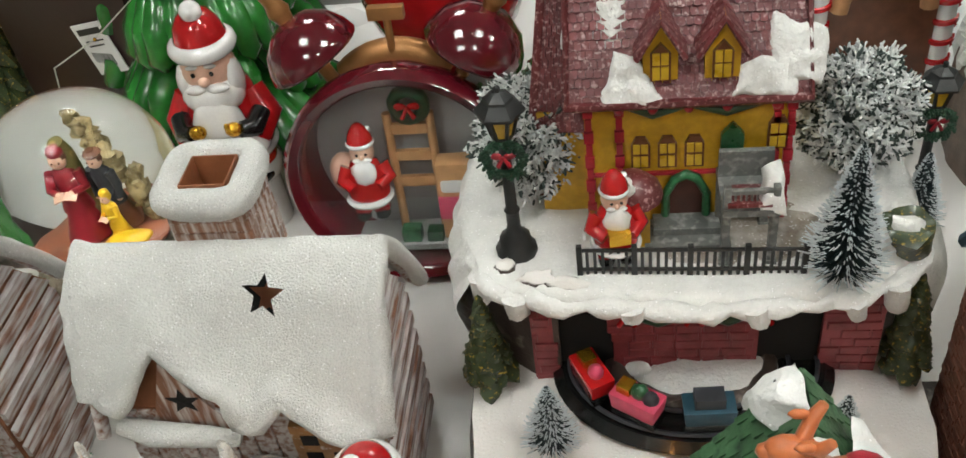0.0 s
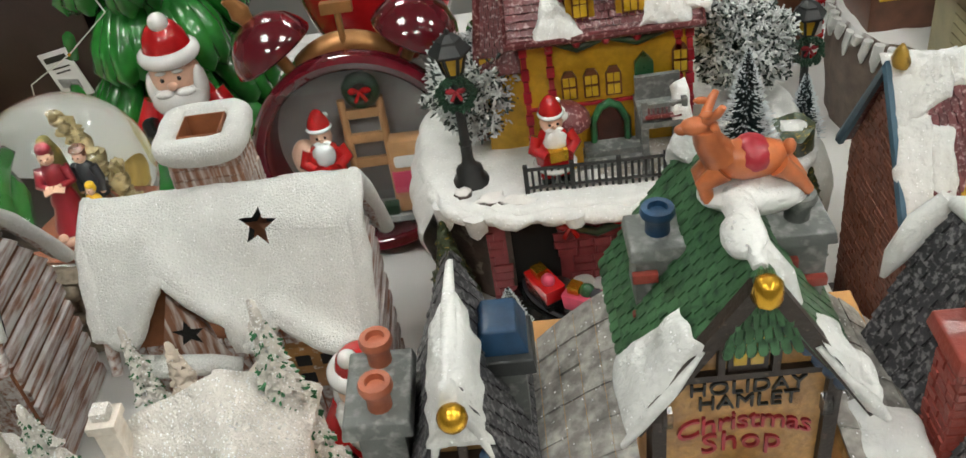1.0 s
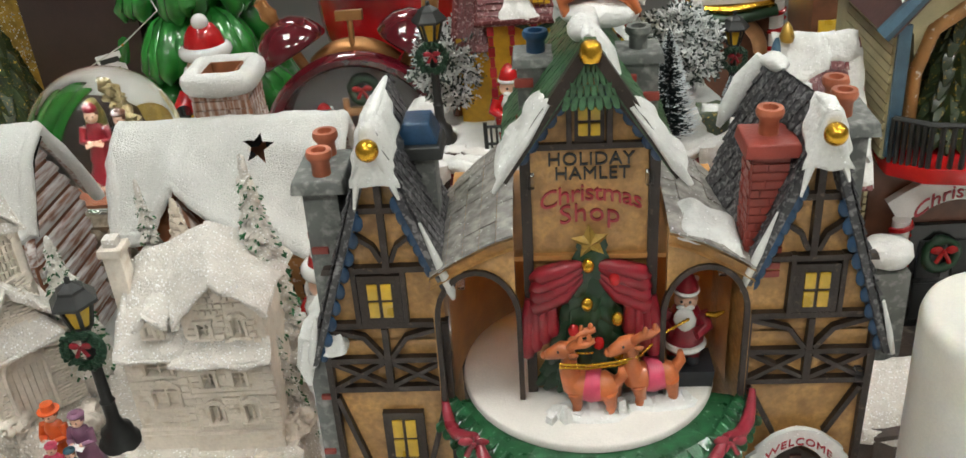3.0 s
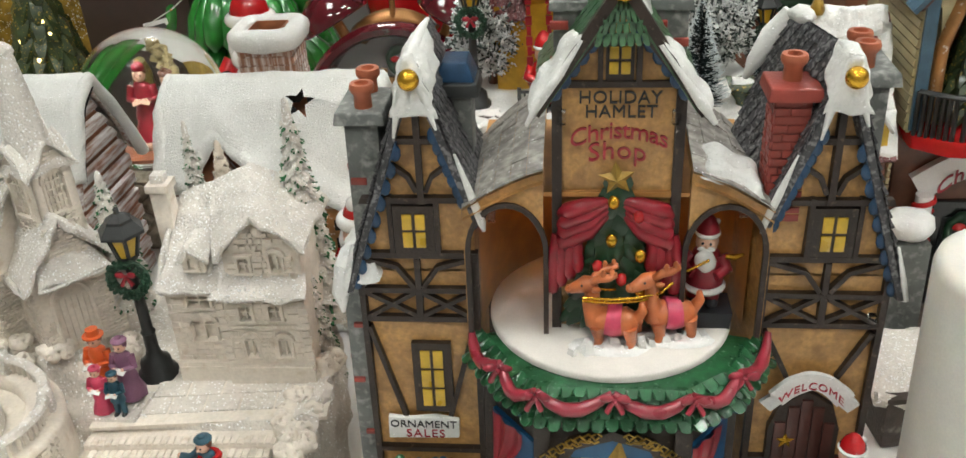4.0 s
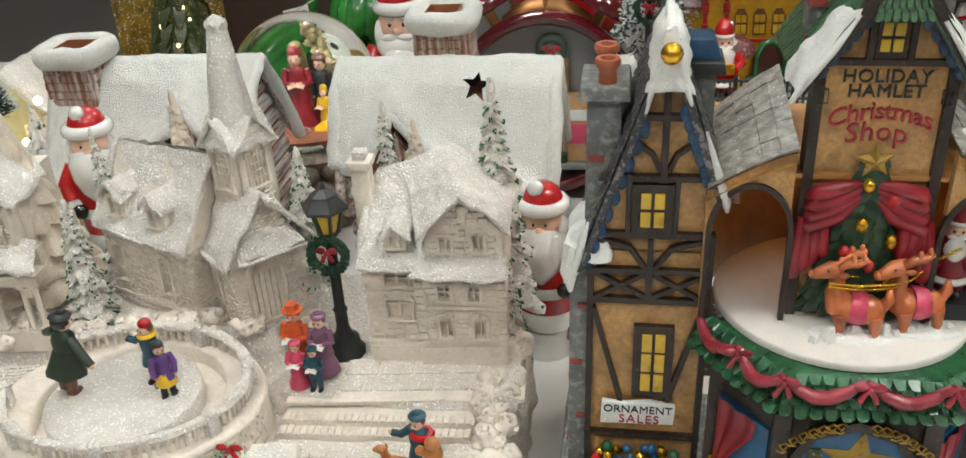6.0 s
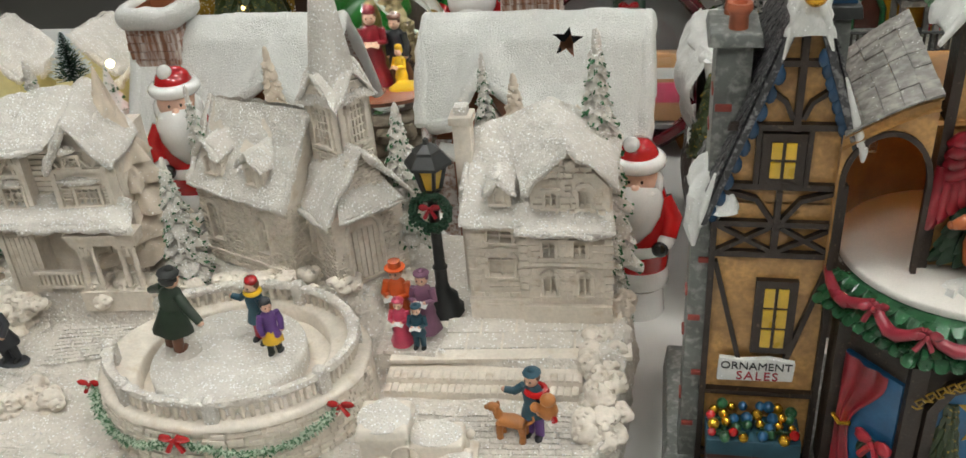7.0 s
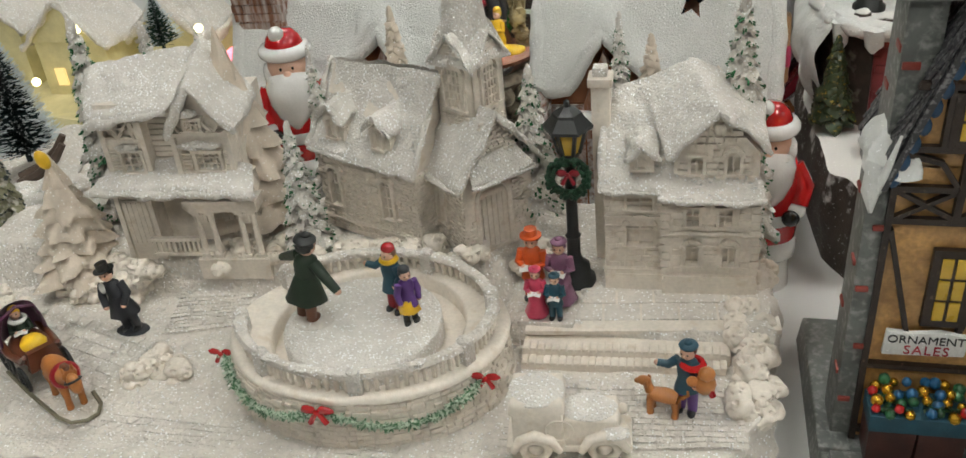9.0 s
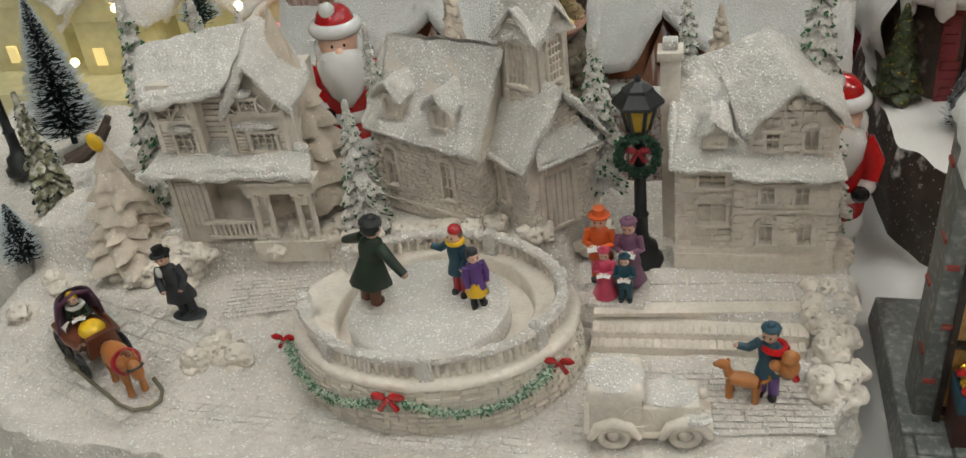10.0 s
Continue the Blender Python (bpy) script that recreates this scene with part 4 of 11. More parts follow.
def team_deer(m):
    """A stocky modelled reindeer facing -x: deep body, upright neck, swept antlers, short legs in the snow."""
    q = Geo(m)
    q.mat(0).tube([(1.25, 0, 1.75), (0.7, 0, 1.7), (0.0, 0, 1.6), (-0.7, 0, 1.75), (-1.1, 0, 2.0)], [0.35, 0.66, 0.64, 0.68, 0.45], 14)
    q.tube([(-0.85, 0, 1.7), (-1.15, 0, 2.5), (-1.1, 0, 3.1), (-1.2, 0, 3.45)], [0.62, 0.46, 0.38, 0.36], 12)
    q.tube([(-1.0, 0, 3.5), (-1.5, -0.05, 3.5), (-2.0, -0.1, 3.32), (-2.25, -0.12, 3.22)], [0.36, 0.38, 0.27, 0.2], 10)
    q.ell(-2.3, -0.12, 3.25, 0.2, 0.24, 0.18, 8)
    q.tube([(1.15, 0, 1.9), (1.5, 0, 2.3), (1.4, 0, 2.7)], [0.3, 0.26, 0.14], 8)
    for dx, dy in ((-0.8, -0.36), (-0.6, 0.36), (0.85, -0.36), (1.05, 0.34)):
        q.tube([(dx, dy, 1.6), (dx + 0.12, dy * 1.15, 0.9), (dx - 0.05, dy * 1.15, 0.3), (dx - 0.1, dy * 1.15, 0.0)], [0.42, 0.27, 0.21, 0.24], 8)
    for k in (-1, 1):
        q.tube([(-1.1, k * 0.2, 3.7), (-0.75, k * 0.38, 4.0), (-0.25, k * 0.42, 4.1), (0.15, k * 0.4, 4.25)], [0.18, 0.2, 0.19, 0.12], 7)
        q.ell(-0.55, k * 0.42, 4.2, 0.16, 0.13, 0.28, 7).ell(-0.1, k * 0.42, 4.32, 0.15, 0.12, 0.26, 7)
        q.ell(-0.85, k * 0.45, 3.5, 0.26, 0.13, 0.13, 7)
    q.mat(1).tube([(0.45, 0, 1.75), (0.0, 0, 1.72), (-0.4, 0, 1.78)], [0.7, 0.76, 0.72], 14)
    q.mat(2).ell(-1.6, -0.36, 3.58, 0.07, n=6).ell(-1.6, 0.34, 3.58, 0.07, n=6)
    return lump(q, 0.04, 2.2)


part("reindeer", team_deer(Matrix.Translation((-0.2, -1.1, 12.95)) @ Matrix.Rotation(radians(-6), 4, "Z") @ Matrix.Diagonal((0.84, 0.98, 0.98, 1))), [deer_orange, pink, black_paint], disc, "orange-brown reindeer with a crimson saddle cloth", smooth=80)
part("reindeer", team_deer(Matrix.Translation((2.3, -0.55, 12.95)) @ Matrix.Rotation(radians(12), 4, "Z") @ Matrix.Diagonal((0.84, 0.98, 1.0, 1))), [deer_orange, pink, black_paint], disc, "orange-brown reindeer with a crimson saddle cloth", smooth=80)
sn = Geo()
for i in range(11):
    sn.box(-1.9 + i * 0.56, -1.9 + 0.12 * i + random.uniform(-0.2, 0.2), 13.3, 0.45, 0.6, random.uniform(0.4, 0.9), random.uniform(-30, 30), top=0.6)
sn.ell(-0.3, -1.4, 13.45, 1.9, 0.8, 0.25).ell(2.4, -0.8, 13.45, 1.9, 0.8, 0.25)
pieces("snow_mound", lump(sn, 0.15, 2), resin_snow2, disc)
part("santa", little_santa(Geo(Matrix.Translation((3.8, 0.9, 14.3)) @ Matrix.Diagonal((0.95, 1.0, 1, 1))), 0, 0, 0, 4.5, -10), [curtain_red, white_gloss, skin, suit_grey], disc, "red-robed Santa driving the reindeer")

def bead_rein(pts):
    """A string of small golden beads."""
    q, line = Geo(), []
    for a, b in zip(pts, pts[1:]):
        a, b = Vector(a), Vector(b)
        n = max(4, int((b - a).length / 0.06))
        line += [a.lerp(b, i / n) for i in range(n)]
    q.tube(line, [(0.04, 0.075, 0.075)[i % 3] for i in range(len(line))], 6)
    return q


for yy, zz in ((-1.58, 16.05), (-1.52, 15.85), (-0.62, 15.95)):
    part("rein", bead_rein([(-1.55, yy, zz), (-0.4, yy + 0.1, zz - 0.15), (0.8, yy + 0.35, zz - 0.2), (1.75, yy + 0.6, zz - 0.1)]), gold, disc, "golden bead rein")
part("rein", bead_rein([(1.75, -0.85, 15.85), (2.8, -0.3, 16.6), (3.9, 0.1, 17.0)]), gold, disc, "golden bead rein")
part("rein_end", Geo().tube([(4.5, 0.2, 17.1), (4.9, 0.2, 17.05), (5.3, 0.3, 17.15)], [0.1, 0.14, 0.06], 6), gold, disc)
part("sledge", Geo().box(4.1, 0.9, 13.4, 1.7, 1.6, 0.9, top=1.1).tube([(3.0, -0.1, 13.6), (3.2, 0.0, 14.4), (3.6, 0.1, 14.6)], 0.12, 6), suit_grey, disc, "dark grey sledge", bevel=0.1)

# relief tree with star and drapes
def relief_tree(g, x, y, z, h, r, rows=7):
    for j in range(rows):
        u = j / rows
        rr = r * (1 - u) + 0.12
        n = max(5, int(15 * (1 - u)) + 2)
        for i in range(n):
            a = 2 * math.pi * (i + 0.5 * (j % 2)) / n
            p = Vector((x + rr * math.cos(a), y + rr * math.sin(a), z + h * u))
            q = Vector((x + rr * 0.45 * math.cos(a), y + rr * 0.45 * math.sin(a), z + h * (u + 1.35 / rows)))
            g.tube([q, (p + q) / 2 + Vector((0, 0, 0.05)), p], [0.18 * r, 0.2 * r, 0.05 * r], 5)
    g.lathe([(r * 0.8, 0), (r * 0.45, h * 0.45), (0.05, h)], x, y, z + 0.1, 10)
    return g


tr = part("tree", relief_tree(Geo(Matrix.Diagonal((1, 0.32, 1, 1))), -0.15, 0.0, 13.9, 6.8, 2.25, 11), pine_green, centre, "dark green modelled Christmas tree")
g = Geo()
for x, z, m in ((-0.35, 18.2, 0), (0.85, 17.5, 0), (-0.9, 17.0, 1), (0.75, 19.3, 1), (0.9, 15.9, 0), (0.1, 16.4, 1), (-0.3, 19.9, 0)):
    g.mat(m).ell(x, -0.25 - (21 - z) * 0.09, z, 0.26, 0.26, 0.32, 8)
pieces("bauble", g, [gold, red_gloss], tr)


def star(g, x, y, z, R, r, t, n=5, turn=0.0):
    vs = [(x, y - t, z)]
    for i in range(2 * n):
        a = math.pi / 2 + math.pi * i / n + turn
        k = R if i % 2 == 0 else r
        vs.append((x + k * math.cos(a), y, z + k * math.sin(a)))
    vs.append((x, y + t, z))
    m = 2 * n
    return g.add(vs, [(0, 1 + (i + 1) % m, 1 + i) for i in range(m)] + [(m + 1, 1 + i, 1 + (i + 1) % m) for i in range(m)])


part("tree_star", star(Geo(), -0.2, -0.25, 20.95, 0.8, 0.38, 0.3, turn=0.1), mustard, tr, "golden star", smooth=0)
dr = Geo()
for k in (-1, 1):
    for i in range(4):
        dr.tube([(-0.2 + k * 0.35, -0.1, 19.9 - 0.22 * i), (-0.2 + k * 1.1, -0.25, 19.75 - 0.42 * i), (-0.2 + k * (2.0 + 0.08 * i), -0.3, 19.5 - 0.5 * i), (-0.2 + k * 2.3, -0.1, 19.2 - 0.5 * i)], [0.16, 0.34, 0.4, 0.2], 8)
    for i in range(4):
        dr.tube([(-0.2 + k * (1.55 + 0.3 * i), -0.15, 18.6 - 0.1 * i), (-0.2 + k * (1.62 + 0.31 * i), -0.35, 17.6), (-0.2 + k * (1.6 + 0.33 * i), -0.3, 16.9 - 0.32 * i), (-0.2 + k * (1.6 + 0.34 * i), -0.2, 16.7 - 0.36 * i)], [0.22, 0.3, 0.36, 0.3], 7)
pieces("drape", lump(dr, 0.05, 2), curtain_red, centre, "crimson drape fold")

# green garlanded canopy and shop bay
def step_up(x, a, b):
    t = min(max((x - a) / (b - a), 0), 1)
    return t * t * (3 - 2 * t)


can = [(-6.8, -0.2), (-5.2, -3.0), (-3.6, -4.9), (3.0, -5.0), (5.2, -3.3), (6.9, -0.2)]
skirt = Geo()
n = len(can)
for i in range(n - 1):
    a, b2 = Vector((*can[i], 0)), Vector((*can[i + 1], 0))
    c = Vector((-0.2, 1.2, 0))
    rings = [(0.92, 11.7), (0.9, 12.6), (0.88, 12.9), (0.84, 13.06), (0.5, 13.12)]
    vs = [c + (p - c) * k + Vector((0, 0, z)) for k, z in rings for p in (a, b2)]
    skirt.add(vs, [(2 * r, 2 * r + 1, 2 * r + 3, 2 * r + 2) for r in range(4)])
canopy = part("canopy", skirt, green_gloss, shop, "glossy green leaf-shingled canopy")
t = Geo()
for i in range(n - 1):
    a, b2 = Vector((*can[i], 0)), Vector((*can[i + 1], 0))
    c = Vector((-0.2, 1.2, 0))
    up = Vector((0, 0, 13.36))
    t.tiles(c + (a - c) * 1.0 + Vector((0, 0, 11.75)), c + (b2 - c) * 1.0 + Vector((0, 0, 11.75)), c + (b2 - c) * 0.88 + up, c + (a - c) * 0.88 + up, max(4, round((b2 - a).length / 0.62)), 4, 0.26, 0.05, jit=0.14, tip=0.45)
tagged(part("leaf_shingles", t, green_gloss, canopy, smooth=0), kind="stuff")
sw = Geo()
for i in range(n - 1):
    mid = Vector((-0.2, 1.2, 12.9))
    a, b2 = (mid + (Vector((*can[q], 13.42)) - mid) * 0.94 for q in (i, i + 1))
    segs = 2 if i == 2 else 1
    for q in range(segs):
        p0, p1 = a.lerp(b2, q / segs), a.lerp(b2, (q + 1) / segs)
        out = Vector(((p0.x + p1.x) / 2 + 0.2, (p0.y + p1.y) / 2 - 1.2, 0)).normalized() * 0.35
        pts = [p0.lerp(p1, u) + out * (0.35 + 0.8 * math.sin(math.pi * u)) - Vector((0, 0, 0.75 * math.sin(math.pi * u) - 0.1)) for u in (0, 0.2, 0.4, 0.6, 0.8, 1)]
        sw.tube(pts, [0.14, 0.24, 0.3, 0.3, 0.24, 0.14], 8)
        if not (i == 0 and q == 0):
            bow(sw, p0.x + out.x * 0.8, p0.y + out.y * 0.8 - 0.2, p0.z, 0.62)
part("swag", lump(sw, 0.05, 2), mat("rose_red_ribbon", (0.33, 0.03, 0.05), 0.3, var=0.3, coat=0.4), canopy, "rose-red ribbon swags with bows")

bayP = [(-5.6, -1.2), (-3.2, -4.2), (2.7, -4.3), (5.0, -1.4)]
bay = part("bay", Geo().prism(bayP + [(5.0, 1.5), (-5.6, 1.5)], 1.8, 11.6), beam, shop, "dark timber shop bay")
w = Geo()
w.slab([(-2.4, 3.0), (1.9, 3.0), (1.9, 9.5), (1.4, 10.5), (-0.25, 11.1), (-1.9, 10.5), (-2.4, 9.5)], -4.4, -4.1)
part("display_window", w, blue, bay, "painted blue shop window", bevel=0.05)
fr = Geo()
fr.strip([(-2.5, 2.6), (-2.5, 9.5), (-1.95, 10.6), (-0.25, 11.2), (1.45, 10.6), (2.0, 9.5), (2.0, 2.6)], 0.45, -4.65, -4.2)
for x in (-3.2, 2.7):
    fr.box(x, -4.25, 1.8, 0.7, 0.5, 9.7)
for x, y in ((-5.6, -1.2), (5.0, -1.4)):
    fr.box(x, y, 1.8, 0.6, 0.6, 9.7)
part("bay_frame", lump(fr, 0.03, 1.5), beam, bay, "dark timber window frame")
part("window_star", star(Geo(), -0.05, -4.45, 9.2, 1.65, 0.72, 0.35, turn=-0.08), mustard, bay, "golden star", smooth=0)
part("window_tree", relief_tree(Geo(), -1.75, -4.4, 6.2, 3.4, 0.75, 6), pine_gold, bay, "small painted tree")
sc = Geo()
for k in (-1, 1):
    for i in range(7):
        x = -0.25 + k * (0.45 + 0.36 * i)
        z = 11.2 - 0.05 * i - 0.025 * i * i
        sc.tube([(x, -4.68, z), (x + k * 0.2, -4.75, z + 0.24), (x + k * 0.42, -4.72, z + 0.05), (x + k * 0.25, -4.75, z - 0.16), (x + k * 0.12, -4.7, z - 0.02)], 0.05, 5)
        sc.tube([(x + k * 0.1, -4.7, z - 0.25), (x + k * 0.3, -4.76, z - 0.3 + 0.1 * (i % 2)), (x + k * 0.5, -4.7, z - 0.22)], 0.045, 5)
for k in (-1, 1):
    for i in range(4):
        sc.tube([(-5.5 + 0.5 * i, -1.6 - 0.62 * i, 2.6), (-5.3 + 0.5 * i, -1.95 - 0.62 * i, 2.95), (-5.15 + 0.5 * i, -2.0 - 0.62 * i, 2.6)], 0.08, 5)
pieces("scrollwork", sc, mustard, bay, "golden scrollwork")
# angled side panes with curtains
for (x0, y0), (x1, y1), k in (((-5.6, -1.2), (-3.2, -4.2), -1), ((5.0, -1.4), (2.7, -4.3), 1)):
    m = Matrix.Translation(((x0 + x1) / 2, (y0 + y1) / 2, 0)) @ Matrix.Rotation(math.atan2(y1 - y0, x1 - x0) + (0 if x1 > x0 else math.pi), 4, "Z")
    pane = Geo(m)
    pane.slab([(-1.5, 3.2), (1.5, 3.2), (1.5, 10.2), (-1.5, 10.2)], -0.2, 0.1)
    part("display_window", pane, blue, bay, "painted blue shop window", bevel=0.04)
    def fold(u, v):
        """Gathered cloth: full at the top, pinched by the tie, hanging free below."""
        z = 10.2 - 6.9 * v
        w = 2.3 - 1.5 * step_up(v, 0.05, 0.5) + 0.55 * step_up(v, 0.55, 1.0)
        return (-1.45 + w * u, -0.26 - 0.1 * math.sin(u * 15) * (0.6 + 0.4 * v) - 0.12 * math.sin(math.pi * u), z)
    part("curtain", Geo(m).grid(fold, 40, 16), curtain_red, bay, "dark red gathered curtain")
    part("curtain_tie", Geo(m).tube([(-1.5, -0.42, 6.75), (-1.0, -0.52, 6.6), (-0.55, -0.4, 6.85)], 0.11, 6), gold, bay, "golden curtain tie")
    wr = Geo(m)
    wr.mat(0).ring(0.75, -0.3, 5.9, 0.62, 0.2, 20, 7, Matrix.Rotation(radians(90), 4, "X"), 0.5)
    wr.mat(1)
    bow(wr, 0.8, -0.5, 6.7, 0.95)
    part("painted_wreath", lump(wr, 0.05, 2), [pine_green, red_paint], bay, "green wreath with a red bow")

# left tower: sign and two crates of baubles
sg = part("ornament_sign", Geo().slab([(-10.7, 7.1), (-7.3, 7.2), (-7.25, 8.25), (-8.4, 8.45), (-9.6, 8.3), (-10.65, 8.4)], -0.35, -0.05), resin_snow2, towL, "white signboard with snowy rim", bevel=0.06)
letters("sign_letters", "ORNAMENT", 0.58, -8.98, -0.36, 7.82, black_paint, sg, gap=1.0, depth=0.04)
letters("sign_letters", "SALES", 0.66, -8.9, -0.36, 7.24, red_paint, sg, gap=1.15, depth=0.04)
for cx, cm in ((-10.0, blue), (-7.9, blue)):
    cr = part("crate", Geo().box(cx, -1.0, 1.9, 1.95, 1.8, 2.3, top=1.05).box(cx, -1.0, 4.1, 2.1, 1.95, 0.55), [door_brown], towL, "brown crate heaped with baubles", bevel=0.06)
    part("crate_rim", Geo().box(cx, -1.05, 4.0, 2.15, 1.95, 0.9), coat_teal, cr, bevel=0.08)
    ba = Geo()
    for i in range(4):
        for j in range(4):
            ba.mat(random.randrange(4)).ell(cx - 0.75 + i * 0.48 + random.uniform(-0.13, 0.13), -1.75 + j * 0.5 + random.uniform(-0.12, 0.12), 4.95 + j * 0.12 + random.uniform(-0.05, 0.28), random.uniform(0.2, 0.3), n=8)
    for i in range(9):
        ba.mat(4).tube([(cx + random.uniform(-0.9, 0.9), random.uniform(-1.8, -0.2), 4.95), (cx + random.uniform(-0.9, 0.9), random.uniform(-1.9, -0.3), 5.3)], [0.12, 0.05], 5)
    pieces("bauble", ba, [red_gloss, gold, blue, green_gloss, pine_green], cr)

# right tower: door, welcome banner and Santa at the door
dr = Geo()
dr.slab([(7.1, 1.8), (10.3, 1.8), (10.3, 8.2), (9.9, 9.5), (8.7, 10.3), (7.5, 9.5), (7.1, 8.2)], -0.2, 0.2)
door = part("door", dr, beam, towR, "arched plank door", bevel=0.04)
for i in range(5):
    h = (8.6, 9.5, 9.9, 9.5, 8.6)[i]
    part("plank", Geo().box(7.6 + i * 0.55, -0.25, 2.0, 0.5, 0.2, h - 2.0), door_brown, door, bevel=0.05)
pieces("hinge", star(star(Geo(), 7.9, -0.4, 7.6, 0.45, 0.2, 0.1), 7.9, -0.4, 4.6, 0.45, 0.2, 0.1), gold, door, "golden star hinge", smooth=0)
bn = Geo()
pts = [(7.2 + 0.205 * i, 10.1 + 1.0 * math.sin(math.pi * i / 15)) for i in range(16)]
bn.strip(pts, 0.9, -0.55, -0.3)
bn.strip([(7.3, 10.1), (6.8, 9.6)], 0.7, -0.45, -0.25)
bn.strip([(10.2, 10.1), (10.7, 9.6)], 0.7, -0.45, -0.25)
ban = part("welcome_banner", lump(bn, 0.05, 1.5), resin_snow2, towR, "white curved ribbon banner")
letters("banner_letters", "WELCOME", 0.56, 8.75, -0.57, 9.82, red_paint, ban, arch=0.9, gap=1.1, depth=0.03)
part("door_step", Geo().box(10.2, -2.2, 1.75, 2.8, 3.0, 4.2, top=0.96), grey_stone, towR, "grey stone step by the door", bevel=0.1)
part("door_santa", little_santa(Geo(Matrix.Translation((10.2, -2.6, 5.9)) @ Matrix.Diagonal((1.15, 1.15, 1, 1))), 0, 0, 0, 4.1, -8, hold=4), [red_gloss, white_gloss, skin, black_gloss, green_gloss], towR, "glossy Santa holding a parcel by the door")


# ---- makers for pines and dolls ----
def tier_tree(g, x, y, z, h, r, tiers=6, pts=9, seed=0.0, trunk=0.1):
    """A modelled pine: stacked drooping skirts with ragged tips."""
    for i in range(tiers):
        u = i / tiers
        rr = r * (1 - u) ** 0.85 + r * 0.08
        z0 = z + h * (trunk + (1 - trunk) * u * 0.88)
        hh = h / tiers * 1.7
        ph = seed + i * 1.3

        def jag(a, k, q, ph=ph, i=i):
            if k in (0, 5):
                return 1
            return 1 + 0.22 * math.cos(pts * a + ph) * (1 if k < 3 else 0.4) + 0.22 * noise.noise(Vector((math.cos(a) * 2 + seed, math.sin(a) * 2, i * 2.1)))
        g.lathe([(rr * 0.25, hh * 0.3), (rr * 0.85, hh * 0.02), (rr, hh * 0.0), (rr * 0.92, hh * 0.2), (rr * 0.5, hh * 0.55), (0.03, hh)], x, y, z0, 27, jag)
    g.lathe([(r * 0.22, 0), (r * 0.18, h * 0.3)], x, y, z, 8)
    return lump(g, r * 0.07, 2.2 / max(r, 0.6))


def pad_tree(x, y, z, h, r, seed=0, needles=True, m=None):
    """A modelled pine of drooping snow pads with green sprigs between them."""
    rnd = random.Random(seed)
    g = Geo(m)
    g.mat(0).lathe([(r * 0.3, 0), (r * 0.25, h * 0.5), (0.05, h * 0.95)], x, y, z, 8)
    n = int(26 + h * 5) + (0 if needles else 22)
    for i in range(n):
        u = (i + 0.5) / n
        rr = r * (1 - u) ** 0.8 * rnd.uniform(0.72, 1.05) + 0.06
        a = i * 2.399963 + rnd.uniform(-0.4, 0.4)
        s = ((0.36 if needles else 0.46) * r + 0.12) * (1 - 0.62 * u) * rnd.uniform(0.8, 1.25)
        zz = z + h * (0.1 + 0.86 * u)
        rot = Matrix.Rotation(a, 3, "Z") @ Matrix.Rotation(radians(38 + 14 * u), 3, "Y")
        c = Vector((x + rr * 0.74 * math.cos(a), y + rr * 0.74 * math.sin(a), zz - rr * 0.22))
        g.mat(0).ell(c.x, c.y, c.z, s * 1.25, s * 0.95, s * (0.38 if needles else 0.55), 12, 0.6 if needles else 0.5, 2.4 if needles else 2.6, rot)
        if needles:
            for k in range(7):
                b = a + rnd.uniform(-0.7, 0.7)
                d = Vector((math.cos(b), math.sin(b), rnd.uniform(-1.0, -0.1)))
                p = c - Vector((0, 0, s * 0.25))
                g.mat(1).rod(p, p + d * s * rnd.uniform(0.75, 1.15), s * 0.2, s * 0.1, 5)
    g.mat(0).ell(x, y, z + h * 0.97, 0.12 * r + 0.05, None, h * 0.07, 8, 0.2, 2)
    return lump(g, r * 0.05, 2.5)


def brush_tree(h, r, n=2400, seed=1, lean=0.0):
    """Bottle-brush tree: thin bristles round a wire; returns bristles with frosted tips."""
    rnd = random.Random(seed)
    g = Geo()
    g.mat(0).rod((0, 0, 0), (0, 0, h), 0.12 * r / 1.5, 0.03)
    for i in range(n):
        u = (i + rnd.random()) / n
        zz = h * (0.05 + 0.93 * u)
        k = r * (1 - u) ** 0.9 * rnd.uniform(0.75, 1.08) + 0.12
        a = i * 2.399963 + rnd.uniform(-0.3, 0.3)
        d = Vector((math.cos(a), math.sin(a), rnd.uniform(0.15, 0.5)))
        s = Vector((-math.sin(a), math.cos(a), 0)) * 0.028
        upv = Vector((0, 0, 0.03))
        p0, p1, p2 = Vector((0, 0, zz)), Vector((0, 0, zz)) + d * k * 0.75, Vector((0, 0, zz)) + d * k
        g.mat(0).add([p0 - s, p0 + s, p1 + s * 0.8, p1 - s * 0.8, p1 + upv, p0 + upv], [(0, 1, 2, 3), (1, 5, 4, 2), (5, 0, 3, 4)])
        if rnd.random() < 0.5:
            s2 = s * 1.25
            g.mat(1).add([p1 - s2, p1 + s2, p2 + s2 * 0.6, p2 - s2 * 0.6, p1 + upv * 2, p2 + upv * 1.4], [(0, 1, 2, 3), (1, 4, 5, 2), (4, 0, 3, 5)])
    return g


